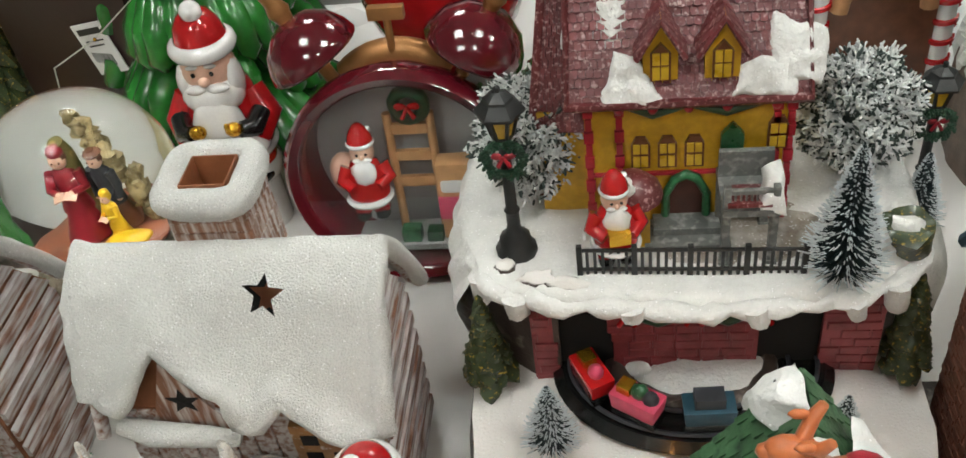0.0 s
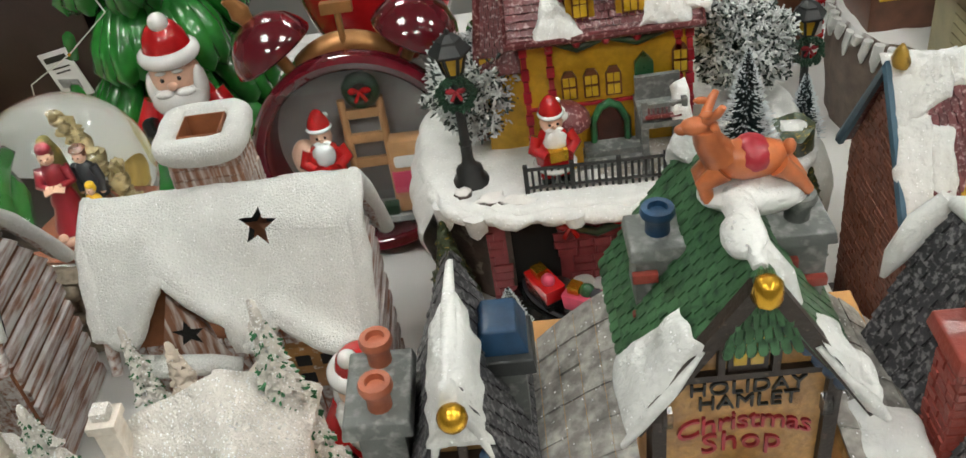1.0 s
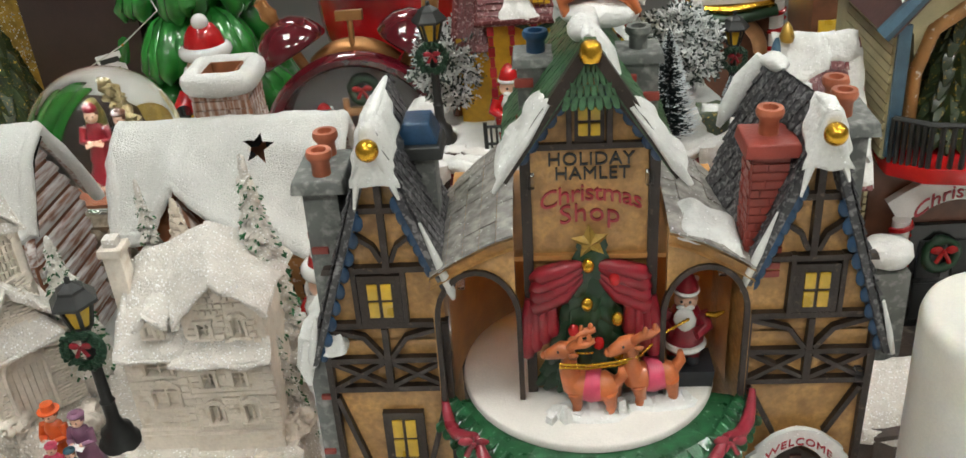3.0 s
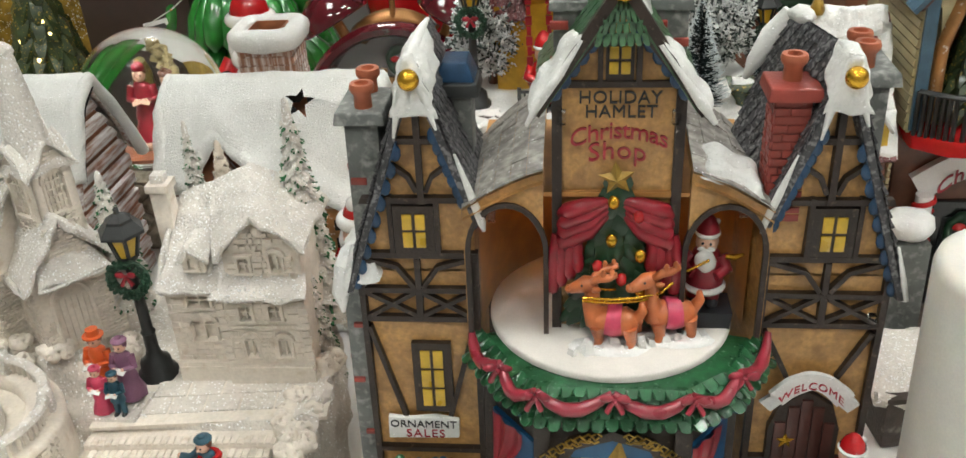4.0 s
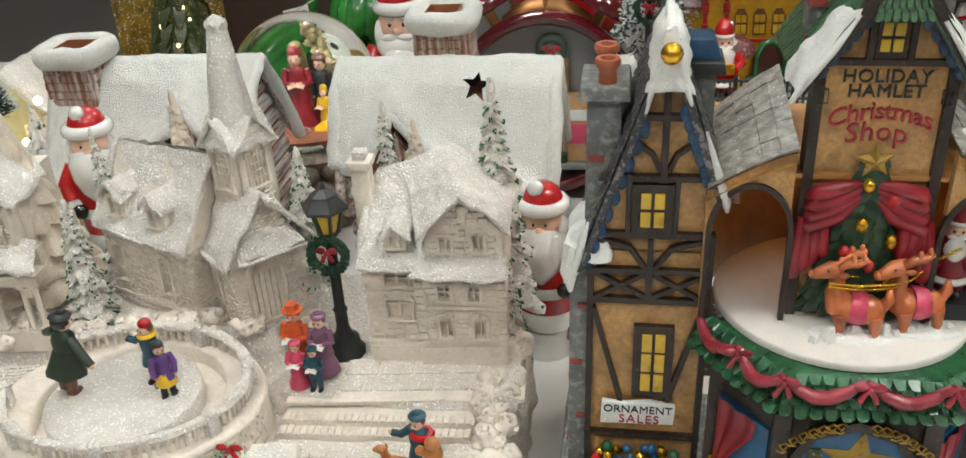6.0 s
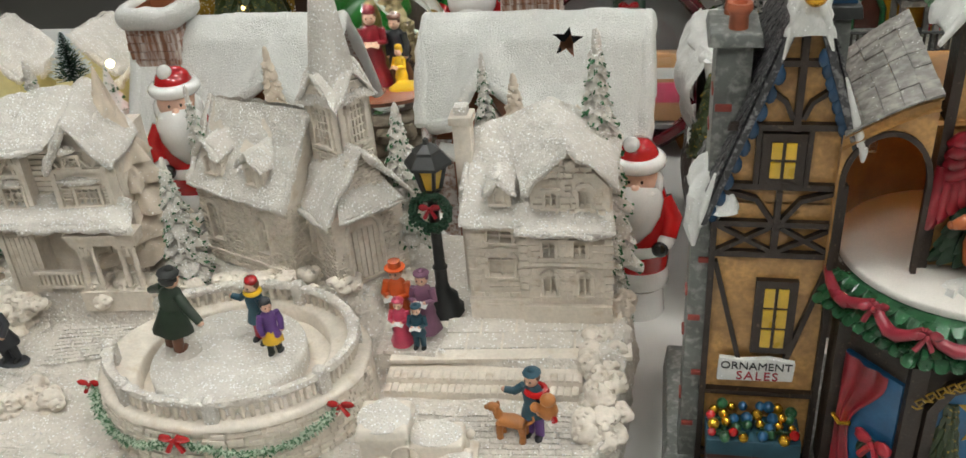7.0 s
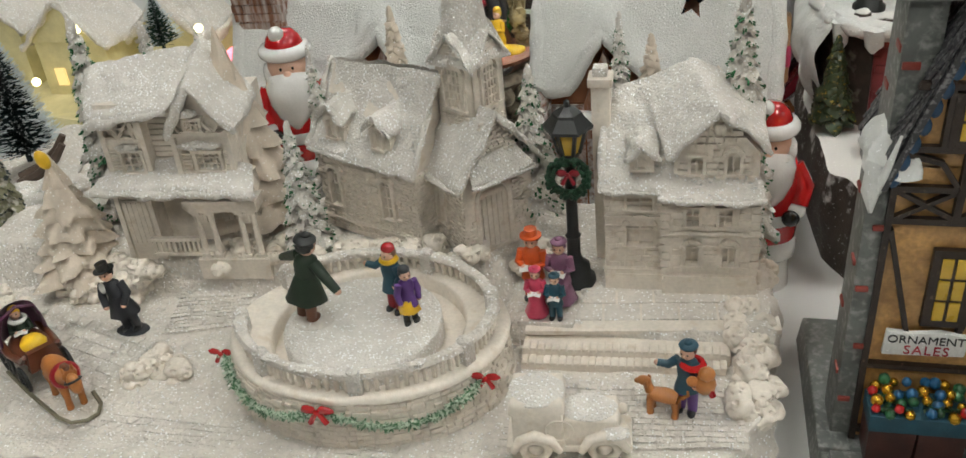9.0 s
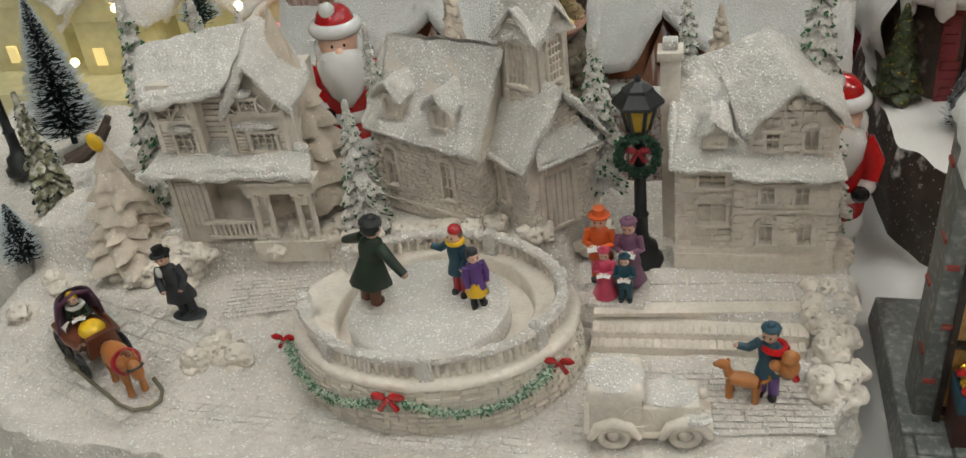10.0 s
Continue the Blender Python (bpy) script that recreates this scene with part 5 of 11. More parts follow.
def doll(g, x, y, z, h, rz=0, coat=0, low=1, face=2, hat=3, hair=4, boots=5, skirt=False, tophat=False, arms="down", brim=True):
    """A painted standing figurine of height h; numbers are material slots."""
    s = h / 4.4
    m = Matrix.Translation((x, y, z)) @ Matrix.Rotation(radians(rz), 4, "Z")

    def P(a, b, e):
        return tuple(m @ Vector((a * s, b * s, e * s)))
    g.mat(boots)
    for k in (-1, 1):
        g.ell(*P(k * 0.28, -0.15, 0.14), 0.2 * s, 0.33 * s, 0.17 * s, 8)
    g.mat(low)
    if skirt == "short":
        g.lathe([(0.6 * s, 0.95 * s), (0.64 * s, 1.02 * s), (0.46 * s, 1.5 * s), (0.36 * s, 1.9 * s)], *P(0, 0, 0), 14, lambda a, i, q: 1 + 0.07 * math.cos(8 * a))
        g.mat(boots)
        for k in (-1, 1):
            g.tube([P(k * 0.26, 0, 0.15), P(k * 0.24, 0.02, 0.6), P(k * 0.2, 0, 1.1)], [0.19 * s, 0.2 * s, 0.22 * s], 8)
    elif skirt:
        g.lathe([(0.75 * s, 0.2 * s), (0.78 * s, 0.35 * s), (0.5 * s, 1.2 * s), (0.36 * s, 1.9 * s)], *P(0, 0, 0), 14, lambda a, i, q: 1 + 0.06 * math.cos(8 * a))
    else:
        for k in (-1, 1):
            g.tube([P(k * 0.26, 0, 0.15), P(k * 0.24, 0.02, 0.9), P(k * 0.2, 0, 1.7)], [0.2 * s, 0.23 * s, 0.28 * s], 8)
    g.mat(coat)
    g.lathe([(0.56 * s, 1.35 * s), (0.52 * s, 1.6 * s), (0.4 * s, 2.1 * s), (0.46 * s, 2.7 * s), (0.4 * s, 3.0 * s), (0.16 * s, 3.2 * s)], *P(0, 0, 0), 14, sy=0.8)
    if arms in ("wide", "coat"):
        g.lathe([(0.74 * s, 1.05 * s), (0.76 * s, 1.12 * s), (0.6 * s, 1.6 * s), (0.42 * s, 2.2 * s)], *P(0, 0, 0), 16, lambda a, i, q: 1 + 0.07 * math.cos(5 * a), sy=0.85)
    poses = {"down": (((0.45, 0, 2.95), (0.62, -0.05, 2.3), (0.55, -0.2, 1.7)),) * 2,
             "book": (((0.45, 0, 2.95), (0.6, -0.15, 2.3), (0.25, -0.6, 2.35)),) * 2,
             "coat": (((0.45, 0, 2.95), (0.66, -0.1, 2.35), (0.45, -0.5, 1.85)),) * 2,
             "wide": (((0.42, 0, 2.95), (0.95, -0.05, 2.55), (1.5, -0.15, 2.15)),) * 2,
             "reach": (((0.42, 0, 2.95), (0.8, -0.2, 2.6), (1.2, -0.4, 2.7)), ((0.42, 0, 2.95), (0.6, 0, 2.3), (0.5, -0.3, 1.9)))}[arms]
    for k, pp in zip((-1, 1), poses):
        g.mat(coat).tube([P(k * a, b, e) for a, b, e in pp], [0.22 * s, 0.2 * s, 0.16 * s], 8)
        a, b, e = pp[-1]
        g.mat(face).ell(*P(k * a, b, e), 0.15 * s, n=6)
    g.mat(face).ell(*P(0, -0.03, 3.5), 0.33 * s, 0.33 * s, 0.38 * s, 10)
    g.ell(*P(0, -0.36, 3.45), 0.07 * s, n=6)
    g.mat(boots)
    for k in (-1, 1):
        g.ell(*P(k * 0.13, -0.32, 3.56), 0.045 * s, n=6)
    g.mat(hair).ell(*P(0, 0.06, 3.6), 0.36 * s, 0.34 * s, 0.36 * s, 10)
    g.mat(hat)
    if tophat:
        g.lathe([(0.5 * s, 0), (0.5 * s, 0.06 * s), (0.31 * s, 0.08 * s), (0.28 * s, 0.36 * s), (0.29 * s, 0.42 * s), (0.1 * s, 0.45 * s)], *P(0, 0, 3.78), 14)
    elif brim:
        g.ell(*P(0, 0.04, 3.86), 0.42 * s, 0.42 * s, 0.2 * s, 10)
        g.ell(*P(0, 0, 4.05), 0.2 * s, 0.2 * s, 0.12 * s, 8)
    else:
        g.ell(*P(0, 0.04, 3.85), 0.34 * s, 0.34 * s, 0.3 * s, 10)
    if arms == "book":
        g.mat(6)
        for k in (-1, 1):
            g.box(*P(k * 0.2, -0.75, 2.32), 0.42 * s, 0.34 * s, 0.06 * s, rz, ry=k * 18, rx=25)
    return g


def street_lamp(name, x, y, z, h, parent=None, m=None, wreath=0.42):
    """Black post with a six-sided yellow lantern and a wreath; parts under parent or a thing of its own."""
    s = h / 9.0
    post = Geo(m)
    post.lathe([(0.95 * s, 0), (0.95 * s, 0.3 * s), (0.75 * s, 0.45 * s), (0.7 * s, 0.95 * s), (0.4 * s, 1.2 * s), (0.3 * s, 1.6 * s), (0.3 * s, 2.4 * s), (0.36 * s, 2.5 * s), (0.26 * s, 2.65 * s), (0.24 * s, 6.2 * s), (0.42 * s, 6.4 * s), (0.5 * s, 6.6 * s)], x, y, z, 12)
    lamp = part(name, post, black_paint, parent, "black lamp post with a yellow lantern and a wreath")
    a6 = [2 * math.pi * i / 6 for i in range(6)]
    part("lantern_glass", Geo(m).lathe([(0.42 * s, 6.6 * s), (0.7 * s, 7.75 * s)], x, y, z, 6), yellow_pane, lamp, "yellow lantern panes", smooth=0)
    f = Geo(m)
    f.lathe([(0.62 * s, 7.7 * s), (1.06 * s, 7.72 * s), (1.06 * s, 7.86 * s), (0.98 * s, 7.95 * s), (0.66 * s, 8.3 * s), (0.62 * s, 8.42 * s), (0.34 * s, 8.6 * s), (0.14 * s, 8.68 * s), (0.13 * s, 8.9 * s), (0.02, 8.98 * s)], x, y, z, 6)
    for a in a6:
        f.rod((x + 0.43 * s * math.cos(a), y + 0.43 * s * math.sin(a), z + 6.55 * s), (x + 0.75 * s * math.cos(a), y + 0.75 * s * math.sin(a), z + 7.76 * s), 0.1 * s, n=5)
    part("lantern_frame", f, black_paint, lamp, smooth=20)
    if wreath:
        w = Geo(m)
        R = Matrix.Rotation(radians(90), 4, "X")
        zc = z + 5.6 * s
        w.mat(0).ring(x, y - 0.35 * s, zc, 0.8 * s, 0.16 * s, 26, 7, R)
        for i in range(170):
            a = random.uniform(0, 6.28)
            rr = 0.8 * s + random.uniform(-0.2, 0.2) * s
            w.ell(x + rr * math.cos(a), y - 0.35 * s - random.uniform(0.05, 0.32) * s, zc + rr * math.sin(a), 0.1 * s, n=5)
        w.mat(1)
        bow(w, x, y - 0.62 * s, zc + 0.25 * s, 0.5 * s)
        part("wreath", w, [mat("dark_green_wreath", (0.015, 0.06, 0.03), 0.5, var=0.4), curtain_red], lamp, "dark green wreath with a red bow")
    return lamp


# ---- the white resin village ornament ----
village = thing("snow_village_ornament", "white glittering resin village with a skating rink and painted figures", "christmas ornament", -26, 15, 0)
V = Matrix.Translation((26, -15, 0))
VS = V @ Matrix.Translation((1.2, -0.1, 0)) @ Matrix.Diagonal((1.1, 1.1, 1, 1))
OUT = [(-48.2, 11.2), (-46.2, 8.0), (-41, 6.6), (-33, 6.0), (-25, 6.2), (-17, 7.0), (-10.2, 9.0), (-7.7, 12.2), (-7.3, 16), (-7.2, 20.5), (-8.5, 26), (-15, 28.2), (-30, 28.2), (-45, 28), (-50, 24), (-50, 16.5)]
GZ, TZ, LZ = 5.2, 6.3, 7.6


def outline(a):
    d = Vector((math.cos(a), math.sin(a)))
    best = 0
    for i in range(len(OUT)):
        p, q = Vector(OUT[i]) - Vector((-27, 17)), Vector(OUT[(i + 1) % len(OUT)]) - Vector((-27, 17))
        e = q - p
        den = d.x * e.y - d.y * e.x
        if abs(den) < 1e-9:
            continue
        t, w = (p.x * e.y - p.y * e.x) / den, (p.x * d.y - p.y * d.x) / den
        if t > 0 and -1e-6 <= w <= 1.000001:
            best = max(best, t)
    return best


def step(x, a, b):
    t = min(max((x - a) / (b - a), 0), 1)
    return t * t * (3 - 2 * t)


def ground_z(x, y):
    z = GZ + 0.12 * noise.noise(Vector((x, y, 0)) * 0.5) + 0.07 * noise.noise(Vector((x, y, 3)) * 1.7) + 0.035 * noise.noise(Vector((x, y, 7)) * 4.0)
    right = step(x, -20.2, -19.2) * step(y, 16.4, 16.6)
    left = step(y, 19.2, 20.4) * (1 - step(x, -20.2, -19.2))
    z += max((TZ - GZ) * right, (LZ - GZ) * left)
    z += 0.7 * step(-x, 44.6, 46.5) * step(-y, -14, -11) + 0.5 * step(-y, -8.6, -7.2)
    z += 0.7 * step(x, -9.4, -8.2) * (0.5 + 0.5 * noise.noise(Vector((x, y, 1)) * 1.1))
    return z


def base_fn(u, v):
    a = 2 * math.pi * u
    R = outline(a) * (1 + 0.012 * noise.noise(Vector((math.cos(a) * 9, math.sin(a) * 9, v * 2))))
    if v < 0.86:
        k = (v / 0.86) ** 0.85
        x, y = -27 + R * k * 0.985 * math.cos(a), 17 + R * k * 0.985 * math.sin(a)
        return (x, y, ground_z(x, y))
    w = (v - 0.86) / 0.14
    k = 0.985 + 0.02 * math.sin(math.pi * min(w * 1.4, 1)) + 0.022 * noise.noise(Vector((math.cos(a) * 16, math.sin(a) * 16, w * 3))) + 0.014 * noise.noise(Vector((math.cos(a) * 50, math.sin(a) * 50, w * 7)))
    x, y = -27 + R * k * math.cos(a), 17 + R * k * math.sin(a)
    return (x, y, ground_z(-27 + R * 0.985 * math.cos(a), 17 + R * 0.985 * math.sin(a)) * (1 - w) - 0.0)


base = part("base", Geo(VS).grid(base_fn, 420, 130), resin_floor, village, "white snowy resin base")

# paving, steps and kerbs
pv = part("paving", Geo(VS).box(-12.9, 18.2, TZ - 0.2, 11.4, 3.2, 0.25, 5), resin, base, bevel=0.05)
for i in range(6):
    for j in range(2):
        x, y = -17.6 + i * 1.72 + 0.5 * (j % 2), 17.6 + j * 1.35 + 0.085 * i * 1.72
        if i > 0:
            part("paving_stone", Geo(VS).box(x, y, TZ - 0.02, 1.62, 1.25, 0.12 + random.uniform(0, 0.04), 5), resin_floor, pv, bevel=0.03)
st = part("steps", Geo(VS).box(-13.9, 16.1, GZ - 0.1, 9.2, 1.3, 0.78, 2).box(-14.0, 15.5, GZ - 0.1, 9.0, 1.3, 0.42, 2), resin, base, bevel=0.08)
for row, (yy, zz) in enumerate(((15.75, GZ + 0.62), (15.12, GZ + 0.28))):
    for i in range(27):
        part("tread_brick", Geo(VS).box(-18.3 + i * 0.335, yy + 0.035 * (i - 13) * 0.335, zz, 0.29, 0.62, 0.16 + 0.06 * noise.noise(Vector((i * 0.7, row, 0))), 2), resin, st, bevel=0.05)
g = Geo(VS)
g.bricks((-18.6, 9.6, GZ + 0.1), (-8.6, 10.4, GZ + 0.1), (-9.0, 14.2, GZ + 0.1), (-18.4, 13.6, GZ + 0.1), 0.9, 0.36, 0.045, 0.08)
g.bricks((-36.8, 15.6, GZ + 0.12), (-32.6, 16.8, GZ + 0.12), (-33.4, 19.4, GZ + 0.2), (-37.2, 18.8, GZ + 0.2), 1.3, 0.32, 0.07, 0.1)
g.bricks((-46.5, 11.5, GZ + 0.1), (-38.0, 8.3, GZ + 0.05), (-36.2, 15.0, GZ + 0.1), (-45.5, 18.0, GZ + 0.1), 1.1, 0.7, 0.03, 0.05, jit=0.6)
g.bricks((-38.0, 8.3, GZ + 0.05), (-20.0, 7.6, GZ + 0.05), (-20.0, 9.4, GZ + 0.1), (-36.2, 10.2, GZ + 0.1), 0.9, 0.55, 0.03, 0.05, jit=0.6)
tagged(part("cobbles", lump(g, 0.1, 0.8), resin_floor, base, smooth=0), kind="stuff")

# rubble banks with pitted lumps
def pitted(g, x, y, z, rx, ry, rz, n=44):
    """A lump full of small round pits."""
    h = 26
    vs = []
    for i in range(h + 1):
        t = math.pi * i / h
        for j in range(n):
            a = 2 * math.pi * j / n
            d = Vector((max(math.sin(t), 0.004) * math.cos(a) * rx, max(math.sin(t), 0.004) * math.sin(a) * ry, -math.cos(t) * rz))
            q = (d + Vector((x, y, z))) * 2.9
            k = 1 + 0.35 * noise.noise(q * 0.7) - 0.5 * math.exp(-(noise.voronoi(q)[0][0] / 0.3) ** 4) * min(1, 0.42 / max(rx, rz) + 0.25)
            vs.append((x + d.x * k, y + d.y * k, z + d.z * k))
    g.add(vs, [(i * n + j, i * n + (j + 1) % n, i * n + n + (j + 1) % n, i * n + n + j) for i in range(h) for j in range(n)])


rb = Geo(VS)
rnd = random.Random(4)
for cx, cy, cz, sx, sy, n in ((-8.5, 17.2, 6.1, 0.7, 1.6, 26), (-8.4, 13.9, 5.5, 0.7, 1.5, 24), (-39.8, 19.3, 6.6, 1.6, 0.7, 22), (-34.4, 20.0, 7.4, 1.2, 0.6, 18), (-29.0, 20.2, 7.7, 3.4, 0.7, 36), (-23.2, 20.4, 7.9, 2.2, 0.6, 22), (-42.2, 19.0, 5.8, 2.6, 1.1, 36), (-35.2, 13.2, 5.3, 1.3, 0.9, 24), (-8.1, 20.6, 6.4, 0.4, 1.2, 14), (-18.9, 21.2, 7.0, 0.8, 0.8, 12), (-47, 17, 5.2, 1.0, 2.0, 16)):
    for i in range(int(n * 0.62)):
        r = rnd.uniform(0.4, 0.72)
        pitted(rb, cx + rnd.uniform(-sx, sx), cy + rnd.uniform(-sy, sy), cz + rnd.uniform(-0.4, 0.5), r, r * rnd.uniform(0.7, 1.2), r * rnd.uniform(0.6, 1.0))
tagged(part("rubble", rb, resin, base, "lumpy snow-covered bushes and rubble"), kind="stuff")

# skating rink
RX, RY, RC = 5.7, 4.6, (-25.15, 14.2)
RAIL0, RAIL1 = math.pi * 1.07, math.pi * 2.81


def oval(k, a, z):
    return (RC[0] + RX * k * math.cos(a), RC[1] + RY * k * math.sin(a), z)


def ovalring(g, prof, n=72, wob=0.0, a0=0.0, a1=2 * math.pi):
    """A swept ring; a profile point is (k, z) or (kx, ky, z); it stays open between a1 and a0."""
    whole_ring = a1 - a0 > 6.28
    m = n if whole_ring else n + 1
    vs, fs = [], []
    for row in prof:
        kx, ky, z = row if len(row) == 3 else (row[0], row[0], row[1])
        for j in range(m):
            a = a0 + (a1 - a0) * j / n
            p = Vector((RC[0] + RX * kx * math.cos(a), RC[1] + RY * ky * math.sin(a), z))
            vs.append(p + noise.noise_vector(p * 0.9) * wob)
    for i in range(len(prof) - 1):
        for j in range(n):
            q = (j + 1) % m
            fs.append((i * m + j, i * m + q, i * m + m + q, i * m + m + j))
    if not whole_ring:
        fs.append(tuple(i * m for i in range(len(prof) - 1))[::-1])
        fs.append(tuple(i * m + m - 1 for i in range(len(prof) - 1)))
    return g.add(vs, fs)


rink = part("rink_wall", ovalring(Geo(VS), [(1.14, 4.6), (1.12, 6.2), (1.105, 7.3), (1.1, 7.62), (1.125, 7.7), (1.12, 7.86), (1.09, 7.98), (1.0, 8.0), (0.9, 0.97, 7.95), (0.79, 0.955, 7.9), (0.77, 0.94, 7.8), (0.765, 0.93, 7.0), (0.4, 0.4, 6.95)], wob=0.06), resin, base, "round stone wall of the rink")
g = Geo(VS)
for i in range(26):
    a0, a1 = math.pi + math.pi * i / 26, math.pi + math.pi * (i + 1) / 26
    g.bricks(oval(1.135, a0, 4.9), oval(1.135, a1, 4.9), oval(1.1, a1, 7.6), oval(1.1, a0, 7.6), 0.75, 0.27, 0.13, 0.1)
tagged(part("stonework", lump(g, 0.03, 1.5), resin, rink, smooth=0), kind="stuff")
rail = part("balustrade", ovalring(Geo(VS), [(0.96, 8.75), (1.03, 8.75), (1.05, 8.9), (1.03, 9.12), (0.965, 9.12), (0.945, 8.95), (0.96, 8.75)], wob=0.05, a0=RAIL0, a1=RAIL1), resin_floor, rink, "white balustrade rail", smooth=60)
bal = Geo().lathe([(0.14, 0), (0.1, 0.15), (0.15, 0.35), (0.1, 0.6), (0.14, 0.75)], 0, 0, 0, 6)
first = None
for i in range(74):
    a = RAIL0 + (RAIL1 - RAIL0) * (i + 0.5) / 74
    x, y, z = oval(1.0, a, 8.02)
    if first is None:
        first = part("baluster", bal, resin, rail)
        o = first
    else:
        o = new("baluster", first.data)
        o.parent = rail
    o.location = VS @ Vector((x, y, z)) * CM
for a in (RAIL0, math.pi * 1.29, math.pi * 1.55, math.pi * 1.84, math.pi * 2.1, math.pi * 2.4, RAIL1):
    part("newel", Geo(VS).box(*oval(1.0, a, 7.95), 0.6, 0.6, 1.15, math.degrees(a)).ell(*oval(1.0, a, 9.15), 0.33, 0.33, 0.2, 10, 0.3), resin_snow, rail, bevel=0.06)
ice = part("ice_disc", Geo(VS).lathe([(3.5, 0), (3.55, 0.1), (3.55, 1.15), (3.45, 1.25), (0.01, 1.25)], -25.3, 14.0, 7.05, 56), resin_snow, rink, "round glittering ice disc")
rs = Geo(VS)
for i in range(30):
    a = random.uniform(RAIL0, RAIL1)
    x, y, z = oval(1.0, a, 9.08)
    rs.ell(x, y, z, random.uniform(0.2, 0.4), random.uniform(0.18, 0.3), 0.09, 9, 0.4, 2)
tagged(part("rail_snow", rs, resin_snow, rail), kind="stuff")
# garland with bows
gl = Geo(VS)
A0, A1 = math.pi * 1.13, math.pi * 1.83
pts = []
for i in range(49):
    u = i / 48
    a = A0 + (A1 - A0) * u
    pts.append(oval(1.17, a, 7.45 - 1.0 * abs(math.sin(2 * math.pi * u))))
gl.tube(pts, 0.12, 6)
rnd = random.Random(7)
for p in pts:
    for k in range(20):
        d = Vector((rnd.uniform(-1, 1), rnd.uniform(-1, 1), rnd.uniform(-1, 1))).normalized()
        c = Vector(p) + Vector((rnd.uniform(-0.2, 0.2), rnd.uniform(-0.05, 0.05), 0))
        gl.rod(c, c + d * 0.26, 0.06, 0.03, 4)
part("garland", gl, mat("green_garland", (0.035, 0.14, 0.05), 0.6, var=0.5, bump=0.5, over=(0.5, 0.58, 0.46), over_at=0.49, over_scale=600), rink, "fuzzy green garland")
for a, s in ((A0, 0.55), ((A0 + A1) / 2 - 0.02, 0.7), (A1, 0.6)):
    b = Geo(VS)
    bow(b, *oval(1.2, a, 7.6), s)
    part("bow", b, red_gloss, rink, "red ribbon bow")

# dolls on the rink and streets
suit = [coat_green, brown, skin, black_paint, black_paint, brown, white_gloss]
part("skater", doll(Geo(VS @ Matrix.Translation((-27.9, 13.9, 8.35)) @ Matrix.Rotation(radians(9), 4, "Y")), 0, 0, 0, 5.4, 150, arms="wide", tophat=False), suit, ice, "skating man in a dark green coat and cap")
part("skater_stand", Geo(VS).ell(-27.6, 13.9, 8.3, 1.0, 0.85, 0.18, 14), resin_floor, ice)
part("skating_child", doll(Geo(VS), -24.0, 15.0, 8.2, 4.2, -30, arms="reach", brim=False), [coat_teal, red_paint, skin, red_gloss, brown, black_paint, yellow], ice, "skating child in a teal coat and red cap")
part("scarf", Geo(VS).ring(-24.0, 15.0, 11.25, 0.32, 0.13, 14, 6), yellow, ice, "yellow scarf")
part("skating_girl", doll(Geo(VS), -23.1, 14.2, 8.2, 3.5, 40, skirt="short", arms="down", brim=False), [purple, yellow, skin, suit_grey, suit_grey, black_paint, yellow], ice, "skating girl in a purple jacket and yellow skirt")
carol = part("carol_singers_stand", Geo(VS).prism([(-18.9, 16.6), (-16.3, 16.5), (-16.1, 18.7), (-18.6, 18.9)], TZ - 0.1, TZ + 0.25), resin_floor, village, "four painted carol singers on a stand", bevel=0.08)
part("singer", doll(Geo(VS), -18.3, 18.4, TZ + 0.3, 4.5, -5, arms="book", tophat=True), [orange, orange, skin, orange, brown, black_paint, white_gloss], carol, "carol singer in an orange coat and top hat")
part("singer", doll(Geo(VS), -17.0, 18.2, TZ + 0.3, 4.2, -5, skirt=True, arms="book"), [mauve, mauve, skin, mauve, mauve, black_paint, white_gloss], carol, "carol singer in a mauve dress and bonnet")
part("singer", doll(Geo(VS), -18.0, 17.2, TZ + 0.2, 3.2, 0, skirt=True, arms="book"), [pink, pink, skin, pink, pink, black_paint, white_gloss], carol, "small singer in a pink coat")
part("singer", doll(Geo(VS), -17.1, 17.0, TZ + 0.2, 3.0, 0, arms="book"), [coat_teal, coat_teal, skin, coat_teal, brown, black_paint, white_gloss], carol, "small singer in a teal coat")
part("gentleman_stand", Geo(VS).ell(-38.5, 15.9, GZ + 0.15, 0.9, 0.6, 0.14, 12), suit_grey, village)
part("gentleman", doll(Geo(VS @ Matrix.Translation((-38.5, 16.0, GZ + 0.1)) @ Matrix.Rotation(radians(-9), 4, "Y")), 0, 0, 0, 4.6, 5, tophat=True, arms="coat"), [suit_grey, suit_grey, skin, black_paint, black_paint, black_paint, white_gloss], village, "gentleman in a charcoal suit and top hat")
part("shirt_front", Geo(VS).ell(-39.3, 15.7, 8.2, 0.2, 0.12, 0.35, 8), white_gloss, village)
boyd = part("delivery_boy", doll(Geo(VS), -11.1, 12.5, GZ + 0.1, 4.3, -25, arms="reach", brim=True), [coat_teal, purple, skin, coat_teal, brown, black_paint, white_gloss], village, "boy in a teal jacket and beret")
